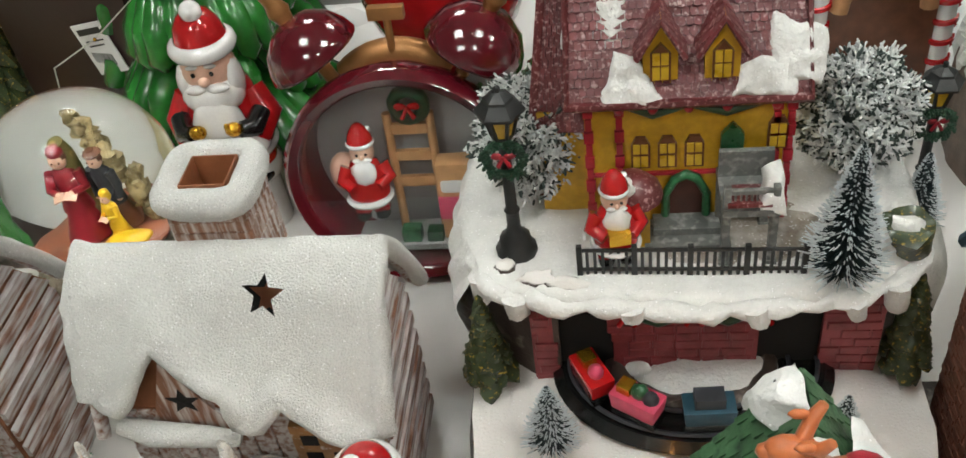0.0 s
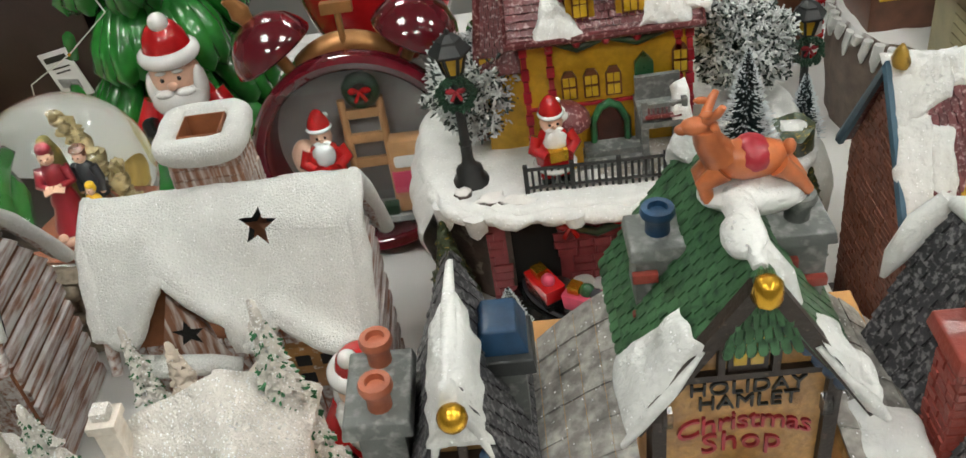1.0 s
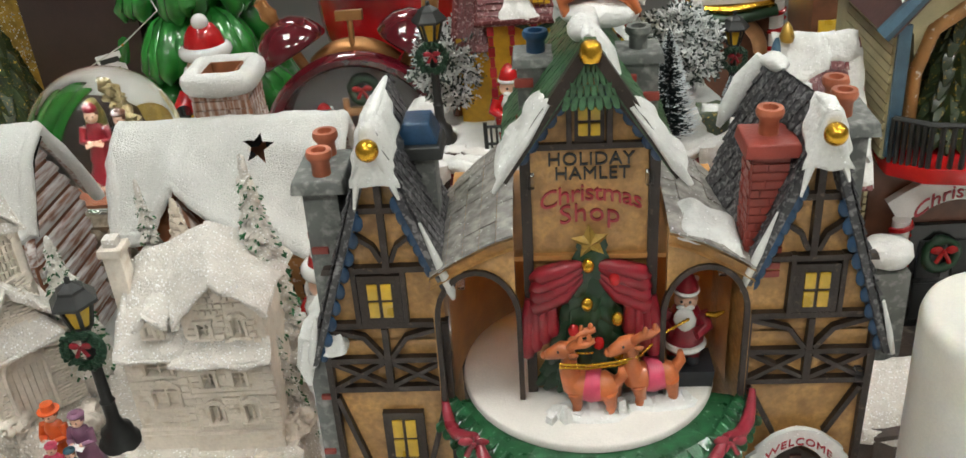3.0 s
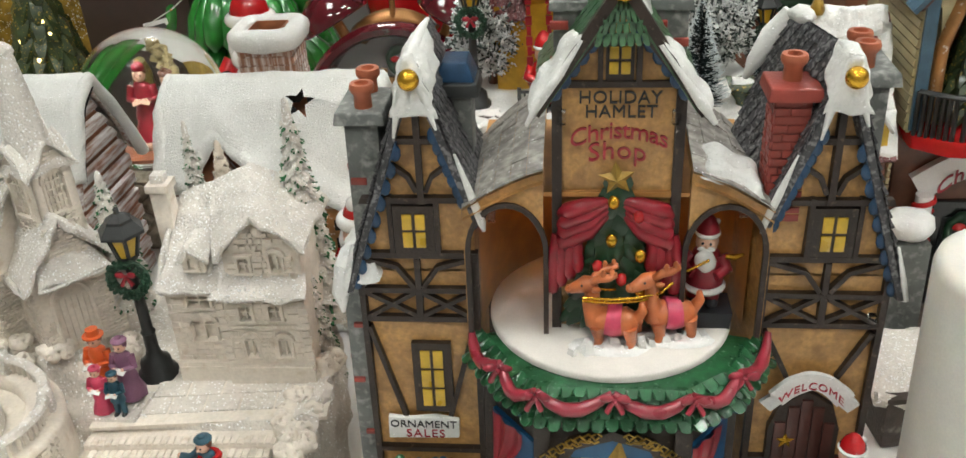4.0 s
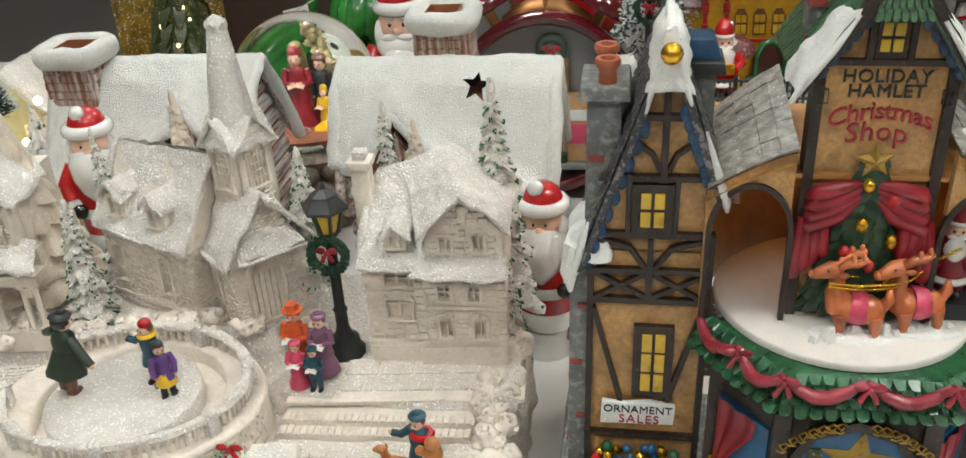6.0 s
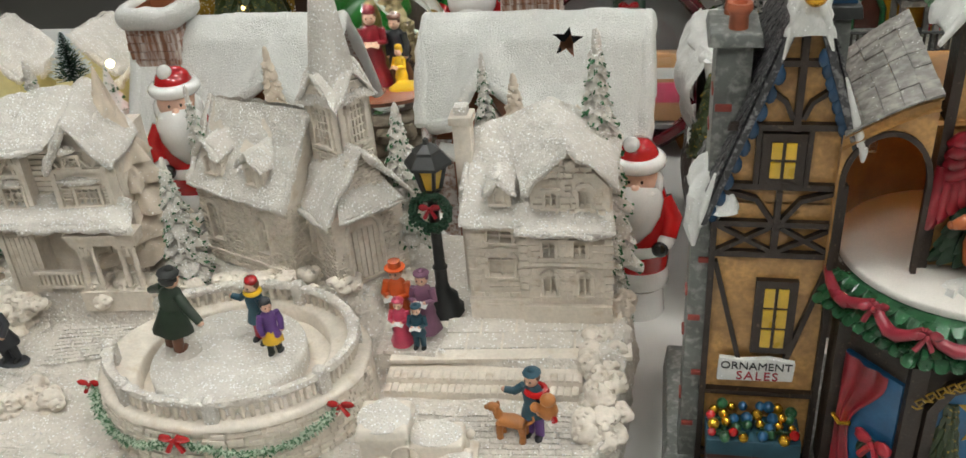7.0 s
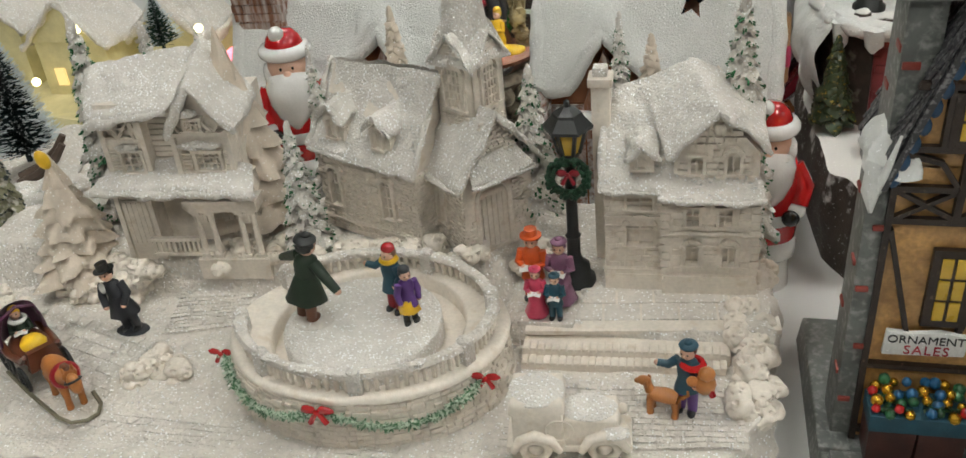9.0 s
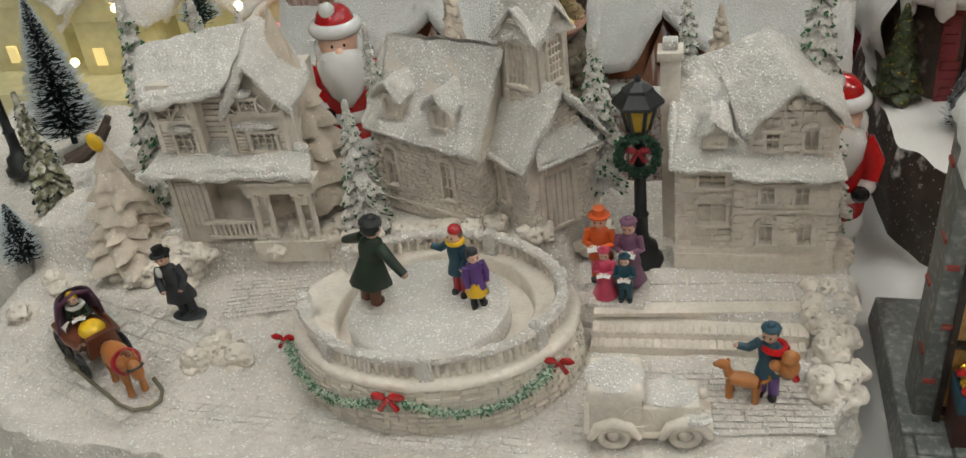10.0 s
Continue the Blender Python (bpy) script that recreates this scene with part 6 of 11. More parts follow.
part("parcel_bear", Geo(VS).ell(-10.4, 11.9, 7.5, 0.45, 0.4, 0.55, 10).ell(-10.35, 11.75, 8.2, 0.35, 0.32, 0.35, 10).ell(-10.9, 11.8, 7.7, 0.25, n=8), deer_brown, boyd, "caramel teddy bear in his arm")
part("scarf", Geo(VS).ring(-10.9, 12.4, 8.15, 0.4, 0.16, 14, 6).tube([(-10.7, 12.1, 8.1), (-10.3, 11.8, 7.6), (-10.1, 11.7, 7.0)], [0.14, 0.17, 0.15], 6), red_gloss, boyd, "red scarf")
dg = Geo(VS @ Matrix.Translation((-12.0, 12.3, GZ + 0.1)) @ Matrix.Diagonal((0.75, 0.8, 0.78, 1)) @ Matrix.Rotation(radians(-12), 4, "Z"))
dg.tube([(0.7, 0, 1.25), (0.0, 0, 1.35), (-0.7, 0, 1.3)], [0.42, 0.45, 0.4], 10)
for a, b in ((-0.7, 0.2), (-0.7, -0.2), (0.6, 0.25), (0.6, -0.2)):
    dg.tube([(a, b, 1.2), (a * 1.1, b * 1.2, 0.6), (a * 1.05, b * 1.2, 0.05)], [0.28, 0.2, 0.22], 7)
dg.tube([(-0.8, 0, 1.5), (-1.0, 0, 2.0)], [0.3, 0.24], 8).ell(-1.15, 0, 2.15, 0.42, 0.28, 0.3, 10).ell(-1.5, 0, 2.05, 0.22, 0.18, 0.16, 8).ell(-0.95, 0.28, 2.15, 0.12, 0.1, 0.26, 6).ell(-0.95, -0.28, 2.15, 0.12, 0.1, 0.26, 6)
dg.tube([(0.95, 0, 1.35), (1.3, 0, 1.7), (1.25, 0, 2.0)], [0.13, 0.1, 0.06], 6)
part("dog", dg, deer_brown, village, "caramel-coloured toy dog")

# vintage car
ca = Geo(VS @ Matrix.Translation((-15.9, 10.2, GZ + 0.1)) @ Matrix.Rotation(radians(6), 4, "Z"))
ca.box(-1.0, 0, 0.5, 2.1, 2.0, 2.1, top=0.94)
ca.box(-1.0, 0, 2.55, 2.3, 2.2, 0.55, top=0.88)
ca.box(1.1, 0, 0.5, 2.4, 1.7, 1.5, top=0.9)
ca.box(0.2, 0, 0.3, 5.0, 1.9, 0.35)
car = part("car", lump(ca, 0.05, 1), resin, village, "white resin vintage car", bevel=0.16)
for dx in (-1.1, 1.6):
    for dy in (-1.05, 1.05):
        w = Geo(VS @ Matrix.Translation((-15.9, 10.2, GZ + 0.1)) @ Matrix.Rotation(radians(6), 4, "Z"))
        w.ring(dx, dy, 0.62, 0.5, 0.17, 20, 8, Matrix.Rotation(radians(90), 4, "X")).ell(dx, dy, 0.62, 0.28, 0.16, 0.28, 10)
        wh = part("wheel", w, resin, car)
    w = Geo(VS @ Matrix.Translation((-15.9, 10.2, GZ + 0.1)) @ Matrix.Rotation(radians(6), 4, "Z"))
    w.tube([(dx - 0.9, -1.05, 0.5), (dx - 0.6, -1.1, 1.2), (dx, -1.1, 1.45), (dx + 0.6, -1.1, 1.2), (dx + 0.95, -1.05, 0.5)], [0.16, 0.22, 0.26, 0.22, 0.14], 8)
    part("fender", w, resin, car)
w = Geo(VS @ Matrix.Translation((-15.9, 10.2, GZ + 0.1)) @ Matrix.Rotation(radians(6), 4, "Z"))
w.ring(-0.15, -1.02, 1.65, 0.55, 0.05, 20, 5, Matrix.Rotation(radians(90), 4, "X"))
w.ell(2.35, -0.6, 1.35, 0.25, 0.25, 0.25, 8).ell(2.35, 0.6, 1.35, 0.25, 0.25, 0.25, 8)
part("headlight", w, resin, car)
part("car_snow", lump(Geo(VS @ Matrix.Translation((-15.9, 10.2, GZ + 0.1)) @ Matrix.Rotation(radians(6), 4, "Z")).ell(-1.0, 0, 3.05, 1.15, 1.1, 0.18, 14).ell(1.0, 0, 2.0, 1.2, 0.85, 0.14, 14).ell(2.0, -1.0, 1.5, 0.6, 0.4, 0.18), 0.08, 1.5), resin_snow, car)

# horse carriage
C = VS @ Matrix.Translation((-41.9, 12.7, GZ + 0.1)) @ Matrix.Rotation(radians(-34), 4, "Z")
cg = Geo(C)
cg.ell(0.3, 0, 1.5, 1.5, 0.95, 0.75, 14)
cg.box(1.85, 0, 1.2, 0.4, 1.6, 1.1, top=0.8)
cg.tube([(-1.2, -0.95, 1.9), (0.2, -1.0, 1.6), (1.4, -0.9, 1.7), (1.9, -0.8, 2.2)], [0.16, 0.2, 0.18, 0.12], 8).tube([(-1.2, 0.95, 1.9), (0.2, 1.0, 1.6), (1.4, 0.9, 1.7), (1.9, 0.8, 2.2)], [0.16, 0.2, 0.18, 0.12], 8)
carr = part("carriage", cg, mat("chestnut_paint", (0.16, 0.05, 0.025), 0.35, var=0.3, coat=0.4), village, "chestnut-brown horse carriage with a plum hood")
part("hood", Geo(C).grid(lambda u, v: (-0.35 - (1.15 - 0.25 * v) * math.cos(math.pi * (u - 0.5)) * (0.35 + 0.65 * math.cos(1.3 * v)) + 0.5 * v, 1.1 * math.sin(math.pi * (u - 0.5)) * (1 - 0.45 * v * v), 1.5 + 2.5 * math.sin(1.45 * v)), 24, 12).tube([(-0.35, -1.1, 1.5), (-0.2, -1.0, 2.7), (0.1, -0.75, 3.6), (0.2, 0, 4.0), (0.1, 0.75, 3.6), (-0.2, 1.0, 2.7), (-0.35, 1.1, 1.5)], 0.1, 6), plum, carr, "plum-coloured folding hood")
for dx, r in ((-0.6, 0.85), (1.4, 0.62)):
    for dy in (-1.05, 1.05):
        w = Geo(C)
        w.ring(dx, dy, r + 0.05, r, 0.09, 24, 6, Matrix.Rotation(radians(90), 4, "X"))
        for i in range(4):
            a = math.pi * i / 4
            w.rod((dx - r * math.cos(a), dy, r + 0.05 - r * math.sin(a)), (dx + r * math.cos(a), dy, r + 0.05 + r * math.sin(a)), 0.05, n=5)
        part("wheel", w, black_paint, carr, "black spoked wheel")
part("passenger", doll(Geo(C @ Matrix.Translation((0.25, 0, 0.75)) @ Matrix.Rotation(radians(-12), 4, "Y")), 0, 0, 0, 3.3, 66, skirt=True, arms="book", brim=False), [coat_green, yellow, skin, yellow, yellow, black_paint, white_gloss], carr, "passenger in a green coat and yellow skirt")
h = Geo(C)
h.ell(3.5, 0, 1.75, 1.35, 0.6, 0.62, 14)
h.tube([(4.3, 0, 1.9), (4.8, 0, 2.3), (5.1, 0, 2.35)], [0.5, 0.42, 0.34], 10).ell(5.35, 0, 2.0, 0.36, 0.3, 0.55, 12, rot=Matrix.Rotation(radians(-25), 3, "Y")).ell(5.05, 0.22, 2.7, 0.09, 0.08, 0.2, 6).ell(5.05, -0.22, 2.7, 0.09, 0.08, 0.2, 6)
for dx, dy in ((2.8, -0.3), (2.8, 0.3), (4.4, -0.3), (4.5, 0.3)):
    h.tube([(dx, dy, 1.5), (dx + 0.1, dy, 0.8), (dx, dy, 0.05)], [0.24, 0.15, 0.17], 7)
part("horse", h, deer_brown, carr, "caramel-brown horse")
part("lap", lump(Geo(C).ell(0.95, 0, 2.1, 0.75, 0.6, 0.42, 14).ell(1.45, 0, 1.85, 0.4, 0.55, 0.4, 12), 0.08, 2.0), yellow, carr, "yellow skirt over the knees")
part("fur_collar", Geo(C).ring(-0.2, 0, 3.05, 0.34, 0.12, 16, 6), white_gloss, carr, "white fur collar")
part("harness", Geo(C).ring(4.35, 0, 1.95, 0.55, 0.13, 18, 6, Matrix.Rotation(radians(70), 4, "Y")), red_paint, carr, "red collar")
part("bridle", Geo(C).ring(5.3, 0, 2.15, 0.36, 0.06, 16, 5, Matrix.Rotation(radians(-25), 4, "Y")), black_paint, carr, "black bridle")
part("mane", Geo(C).tube([(4.3, 0, 2.35), (4.7, 0, 2.65), (5.05, 0, 2.72)], [0.15, 0.22, 0.12], 6), brown, carr)
part("sled_runner", Geo(C).tube([(-0.6, -1.2, 0.15), (2.0, -1.15, 0.12), (4.6, -1.0, 0.12), (5.5, -0.75, 0.13), (5.95, -0.2, 0.15), (5.9, 0.35, 0.15), (5.3, 0.75, 0.12), (4.2, 0.9, 0.12)], 0.1, 6), mat("olive_grey_paint", (0.2, 0.18, 0.12), 0.5, var=0.3), carr)


# ---- the white houses of the village ----
def white_window(g, x, y, z, w, h, arch=False, bars=1, rows=2):
    """A modelled window relief on a wall facing -y: surround, sill and glazing bars."""
    for k in (-1, 1):
        g.box(x + k * w / 2, y, z, 0.15, 0.44, h)
    g.box(x, y, z - 0.1, w + 0.32, 0.56, 0.14)
    for i in range(1, bars + 1):
        g.box(x - w / 2 + w * i / (bars + 1), y + 0.1, z, 0.08, 0.24, h + (w * 0.4 if arch else 0))
    for j in range(1, rows + 1):
        g.box(x, y + 0.1, z + h * j / (rows + (0 if arch else 1)) - 0.03, w, 0.24, 0.07)
    if arch:
        n = 8
        for i in range(n):
            a0, a1 = math.pi * i / n, math.pi * (i + 0.88) / n
            o, q = w / 2 + 0.2, w / 2 - 0.04
            g.slab([(x + o * math.cos(a0), z + h + o * math.sin(a0)), (x + o * math.cos(a1), z + h + o * math.sin(a1)), (x + q * math.cos(a1), z + h + q * math.sin(a1)), (x + q * math.cos(a0), z + h + q * math.sin(a0))][::-1], y - 0.24, y + 0.1)
    else:
        g.box(x, y, z + h, w + 0.3, 0.5, 0.17)
    return g


def hole_front(g, x0, x1, z0, z1, y, holes, t=0.35):
    """A wall facing -y with openings (x0, x1, z0, z1), in upright strips."""
    xs = sorted({x0, x1, *[v for o in holes for v in o[:2]]})
    for a, b in zip(xs, xs[1:]):
        cuts = sorted([o[2:] for o in holes if o[0] <= a + 1e-6 and o[1] >= b - 1e-6])
        z = z0
        for q in cuts + [(z1, z1)]:
            if q[0] > z + 1e-6:
                g.slab([(a, z), (b, z), (b, q[0]), (a, q[0])], y, y + t)
            z = q[1]
    return g


def stones(g, x0, x1, z0, z1, y, holes=(), w=0.42, h=0.24, t=0.12, jit=0.35, drop=0.06, apex=None):
    """Raised stones on a wall facing -y, left out where a window stands."""
    rnd = random.Random(int(x0 * 100 + z0 * 10))

    def skip(u, v):
        x, z = x0 + (x1 - x0) * u, z0 + (z1 - z0) * v
        if apex and (z - z0) / (apex[1] - z0) > 1 - abs(x - apex[0]) / ((x1 - x0) / 2):
            return True
        return rnd.random() < drop or any(a - 0.12 < x < b + 0.12 and c - 0.1 < z < d + 0.1 for a, b, c, d in holes)
    return g.bricks((x0, y, z0), (x1, y, z0), (x1, y, z1), (x0, y, z1), w, h, t, 0.12, skip=skip, jit=jit)


def eave(g, pts, r, seed=0.0, sag=0.5):
    """An uneven roll of snow along a roof edge."""
    out, rr = [], []
    for a, b in zip(pts, pts[1:]):
        a, b = Vector(a), Vector(b)
        n = max(2, int((b - a).length / 0.3))
        for i in range(n):
            p = a + (b - a) * i / n
            k = noise.noise(p * 0.9 + Vector((seed, 0, 0)))
            out.append(p + noise.noise_vector(p * 1.1 + Vector((seed, 3, 0))) * 0.16 - Vector((0, 0, max(k, 0) * r * sag)))
            rr.append(r * (0.85 + 0.75 * k + 0.3 * noise.noise(p * 2.7)))
    out.append(Vector(pts[-1]))
    rr.append(r * 0.5)
    rr[0] = r * 0.5
    return g.tube(out, [max(v, r * 0.3) for v in rr], 8)


def roof_sheet(g, a, b, c, d, h=0.22, sag=0.25, seed=0.0, nu=44, nv=36):
    """Snow on a roof slope a b c d (a-b the eave): hollow, lumpy, with a soft edge."""
    a, b, c, d = (Vector(p) for p in (a, b, c, d))
    nrm = (b - a).cross(d - a).normalized()
    s = Vector((seed * 7.3, seed * 3.1, seed))

    def fn(u, v):
        p = (a * (1 - u) + b * u) * (1 - v) + (d * (1 - u) + c * u) * v
        e = noise.noise_vector(p * 0.6 + s) * 0.22
        p = p + e - nrm * e.dot(nrm)
        k = max(1 - abs(2 * u - 1) ** 7, 0) * max(1 - max(1 - 2 * v, 0) ** 7, 0)
        hh = h * k ** 0.5 * (1 + 0.5 * noise.noise(p * 0.8 + s) + 0.3 * noise.noise(p * 2.1 + s)) + 0.09 * noise.noise(p * 1.1 - s)
        return p + nrm * (hh - sag * math.sin(math.pi * v) * (0.6 + 0.4 * math.sin(math.pi * u)) - 0.05)
    return g.grid(fn, nu, nv)


def dormer(M, x, y, z, w, h, back, parent, win=0.55, seed=0.0, rise=0.5):
    """A roof dormer: walls, arched window, and a thick hood of snow."""
    g = Geo(M)
    g.slab([(x - w / 2, z), (x + w / 2, z), (x + w / 2, z + h), (x, z + h + w * rise), (x - w / 2, z + h)], y, y + back)
    do = part("dormer", lump(g, 0.04, 1.0), resin, parent)
    q = Geo(M)
    white_window(q, x, y - 0.02, z + h * 0.28, win, h * 0.5, True, 1, 1)
    q.bricks((x + w / 2, y, z), (x + w / 2, y + back, z), (x + w / 2, y + back, z + h), (x + w / 2, y, z + h), 0.36, 0.2, 0.05, 0.12)
    tagged(part("relief", lump(q, 0.02, 1.4), resin, do, smooth=0), kind="stuff")
    e = w / 2 + 0.32
    for k in (-1, 1):
        s = Geo(M)
        A, B, Cc, D = (x + k * e, y - 0.3, z + h - 0.32), (x, y - 0.35, z + h + w * rise + 0.12), (x, y + back, z + h + w * rise + 0.25), (x + k * e, y + back * 0.9, z + h - 0.15)
        roof_sheet(s, *((B, A, D, Cc) if k > 0 else (A, B, Cc, D)), 0.24, 0.05, seed + k, 16, 16)
        eave(s, [A, B], 0.2, seed + k)
        part("hood_snow", lump(s, 0.05, 1.2), resin_snow, do)
    return do


# cottage by the lamp
RHm = V @ Matrix.Translation((-11.6, 22.0, -0.4)) @ Matrix.Rotation(radians(1), 4, "Z")
WL = [(-2.75, -1.25, 11.5, 12.3), (-2.8, -1.2, 9.3, 10.9)]
WR = [(0.2, 1.0, 10.8, 11.9), (1.8, 2.6, 10.8, 11.9), (0.15, 1.05, 8.5, 10.1), (1.1, 1.95, 8.1, 10.2), (2.0, 2.85, 8.5, 10.1)]
WG = [(0.35, 1.15, 13.4, 14.6), (2.1, 2.9, 13.4, 15.0)]
rh = Geo(RHm)
rh.box(-1.9, 3.4, 6.7, 3.8, 6.2, 6.4)
rh.box(1.5, 3.15, 6.7, 4.5, 6.5, 5.9)
hole_front(rh, -3.8, -0.75, 6.7, 13.0, 0.0, [(-2.7, -1.3, 11.5, 12.25), (-2.75, -1.25, 9.35, 10.5)], 0.35)
hole_front(rh, -0.75, 3.75, 6.7, 12.5, -0.4, [(0.22, 0.98, 10.85, 11.8), (1.82, 2.58, 10.85, 11.8), (0.21, 0.99, 8.5, 9.6), (2.03, 2.81, 8.5, 9.6)], 0.35)
hole_front(rh, -0.35, 3.75, 12.4, 14.45, 0.3, [(0.39, 1.11, 13.4, 14.3), (2.14, 2.86, 13.4, 14.3)], 0.35)
rh.slab([(-0.35, 14.45), (3.75, 14.45), (1.8, 16.7)], 0.3, 0.7)
rh.slab([(-0.35, 12.4), (3.75, 12.4), (3.75, 14.5), (1.8, 16.7), (-0.35, 14.4)], 0.62, 6.0)
right_house = part("cottage", lump(rh, 0.03, 0.9), resin, village, "white resin cottage with snowy roofs")
g = Geo(RHm)
stones(g, -3.75, -0.85, 8.0, 12.4, 0.0, WL, 0.6, 0.36, 0.06, 0.6, 0.15)
stones(g, -0.75, 3.7, 8.0, 12.3, -0.4, WR, 0.5, 0.36, 0.06, 0.6, 0.15)
stones(g, -0.35, 3.75, 12.6, 16.5, 0.3, WG, 0.42, 0.34, 0.16, 0.5, 0.02, apex=(1.75, 18.4))
g.box(-2.3, -0.05, 10.95, 2.9, 0.3, 0.2)
g.box(-2.3, -0.05, 7.75, 3.1, 0.45, 0.25)
g.tube([(-0.8, -0.4, 10.3), (0.6, -0.45, 10.35), (2.2, -0.45, 10.35), (3.75, -0.4, 10.25)], 0.13, 6)
g.box(1.5, -0.45, 7.6, 4.6, 0.45, 0.3)
g.box(1.5, -0.42, 6.8, 4.7, 0.5, 0.85)
g.box(-2.3, -0.1, 6.8, 3.0, 0.5, 0.95)
for x in (-0.72, 3.68):
    for j in range(9):
        g.box(x, -0.4, 7.9 + j * 0.46, 0.36 + 0.14 * (j % 2), 0.2, 0.38)
white_window(g, -2.0, 0.0, 11.5, 1.4, 0.75, False, 1, 1)
white_window(g, -2.0, 0.0, 9.35, 1.5, 0.95, True, 1, 1)
for x in (0.6, 2.2):
    white_window(g, x, -0.4, 10.85, 0.75, 0.95, False, 1, 1)
for x in (0.6, 2.42):
    white_window(g, x, -0.4, 8.5, 0.78, 1.0, True, 1, 1)
white_window(g, 0.75, 0.3, 13.4, 0.72, 0.9, False, 1, 1)
white_window(g, 2.5, 0.3, 13.4, 0.72, 0.9, True, 1, 1)
g.box(1.52, -0.45, 8.1, 0.86, 0.2, 2.05)
for i in range(3):
    for j in range(4):
        g.box(1.28 + 0.24 * i, -0.56, 9.0 + j * 0.27, 0.17, 0.1, 0.2)
for i in range(2):
    g.box(1.36 + 0.32 * i, -0.56, 8.3, 0.22, 0.1, 0.5)
g.ell(1.8, 0.1, 15.85, 0.3, 0.16, 0.3, 10)
tagged(part("relief", lump(g, 0.025, 1.4), resin, right_house, "modelled stones, windows and door", smooth=0), kind="stuff")
s = Geo(RHm)
roof_sheet(s, (-3.95, -0.5, 12.75), (-0.4, -0.55, 12.6), (0.4, 4.8, 17.4), (-3.8, 4.2, 15.9), 0.3, 0.3, 1, 40, 44)
eave(s, [(-3.95, -0.45, 12.75), (-2.2, -0.55, 12.65), (-0.5, -0.6, 12.55)], 0.2, 1)
eave(s, [(-3.95, -0.45, 12.75), (-3.9, 1.9, 14.3), (-3.8, 4.2, 15.9)], 0.24, 2)
part("roof_snow", lump(s, 0.06, 1.1), resin_snow, right_house, "glittering snow on the roof")
s = Geo(RHm)
roof_sheet(s, (-0.75, -0.3, 14.3), (1.8, -0.35, 17.0), (0.4, 4.8, 17.6), (-1.9, 4.2, 16.3), 0.22, 0.1, 2)
eave(s, [(-0.75, -0.25, 14.3), (0.6, -0.4, 15.7), (1.8, -0.4, 16.95)], 0.18, 3)
part("gable_snow", lump(s, 0.05, 1.1), resin_snow, right_house)
s = Geo(RHm)
roof_sheet(s, (1.8, -0.35, 17.0), (4.25, -0.25, 14.75), (4.3, 5.8, 14.8), (0.4, 4.9, 17.6), 0.22, 0.1, 3)
eave(s, [(1.8, -0.4, 16.95), (3.1, -0.35, 15.9), (4.25, -0.2, 14.7)], 0.2, 4, 0.9)
part("gable_snow", lump(s, 0.05, 1.1), resin_snow, right_house)
s = Geo(RHm)
roof_sheet(s, (-1.0, -0.95, 12.45), (4.05, -0.9, 12.4), (3.9, 0.45, 13.2), (-0.8, 0.45, 13.25), 0.22, 0.05, 4, 40, 14)
eave(s, [(-1.0, -0.9, 12.5), (0.8, -1.0, 12.4), (2.4, -1.0, 12.35), (4.1, -0.9, 12.45)], 0.2, 5)
part("ledge_snow", lump(s, 0.06, 1.1), resin_snow, right_house)
dormer(RHm, -1.9, 0.1, 13.5, 1.15, 1.0, 1.8, right_house, 0.5, 6, 0.42)
ch = part("chimney", lump(Geo(RHm).box(-4.05, 3.1, 6.8, 0.95, 1.1, 10.4).box(-4.05, 3.1, 17.0, 1.25, 1.35, 0.45), 0.05, 1), resin, right_house, bevel=0.06)
part("chimney_pot", Geo(RHm).box(-4.05, 3.1, 17.45, 0.75, 0.75, 0.5), resin_snow, ch, bevel=0.1)

# church: nave, tower with spire, gabled porch
CHm = V @ Matrix.Translation((-27.3, 23.2, 1.3)) @ Matrix.Rotation(radians(-24), 4, "Z")
c = Geo(CHm)
c.box(-1.45, 2.75, 6.4, 6.9, 4.9, 4.9)
hole_front(c, -4.9, 2.0, 6.4, 11.3, 0.0, [(-4.2, -3.3, 8.1, 10.3), (-0.33, 0.57, 8.1, 10.3)], 0.35)
c.add([(-4.9, 0, 11.2), (2.0, 0, 11.2), (2.0, 5.2, 11.2), (-4.9, 5.2, 11.2), (-4.9, 2.6, 15.7), (2.0, 2.6, 15.8)], [(0, 1, 5, 4), (2, 3, 4, 5), (0, 4, 3), (1, 2, 5)])
church = part("church", lump(c, 0.04, 0.8), resin, village, "white resin church with snowy roofs and spire")
g = Geo(CHm)
NW = [(-4.2, -3.3, 8.0, 10.7), (-0.35, 0.6, 8.0, 10.7)]
stones(g, -4.9, 2.0, 6.6, 11.1, 0.0, NW, 0.4, 0.21, 0.13, 0.3, 0.03)
g.bricks((2.0, 0, 6.6), (2.0, 4.5, 6.6), (2.0, 4.5, 11.1), (2.0, 0, 11.1), 0.4, 0.21, 0.12, 0.12)
for x in (-3.75, 0.12):
    white_window(g, x, 0.0, 8.1, 0.9, 2.0, True, 2, 3)
g.box(-1.45, -0.1, 7.2, 7.0, 0.3, 0.14)
tagged(part("relief", lump(g, 0.025, 1.4), resin, church, "modelled stones and windows", smooth=0), kind="stuff")
s = Geo(CHm)
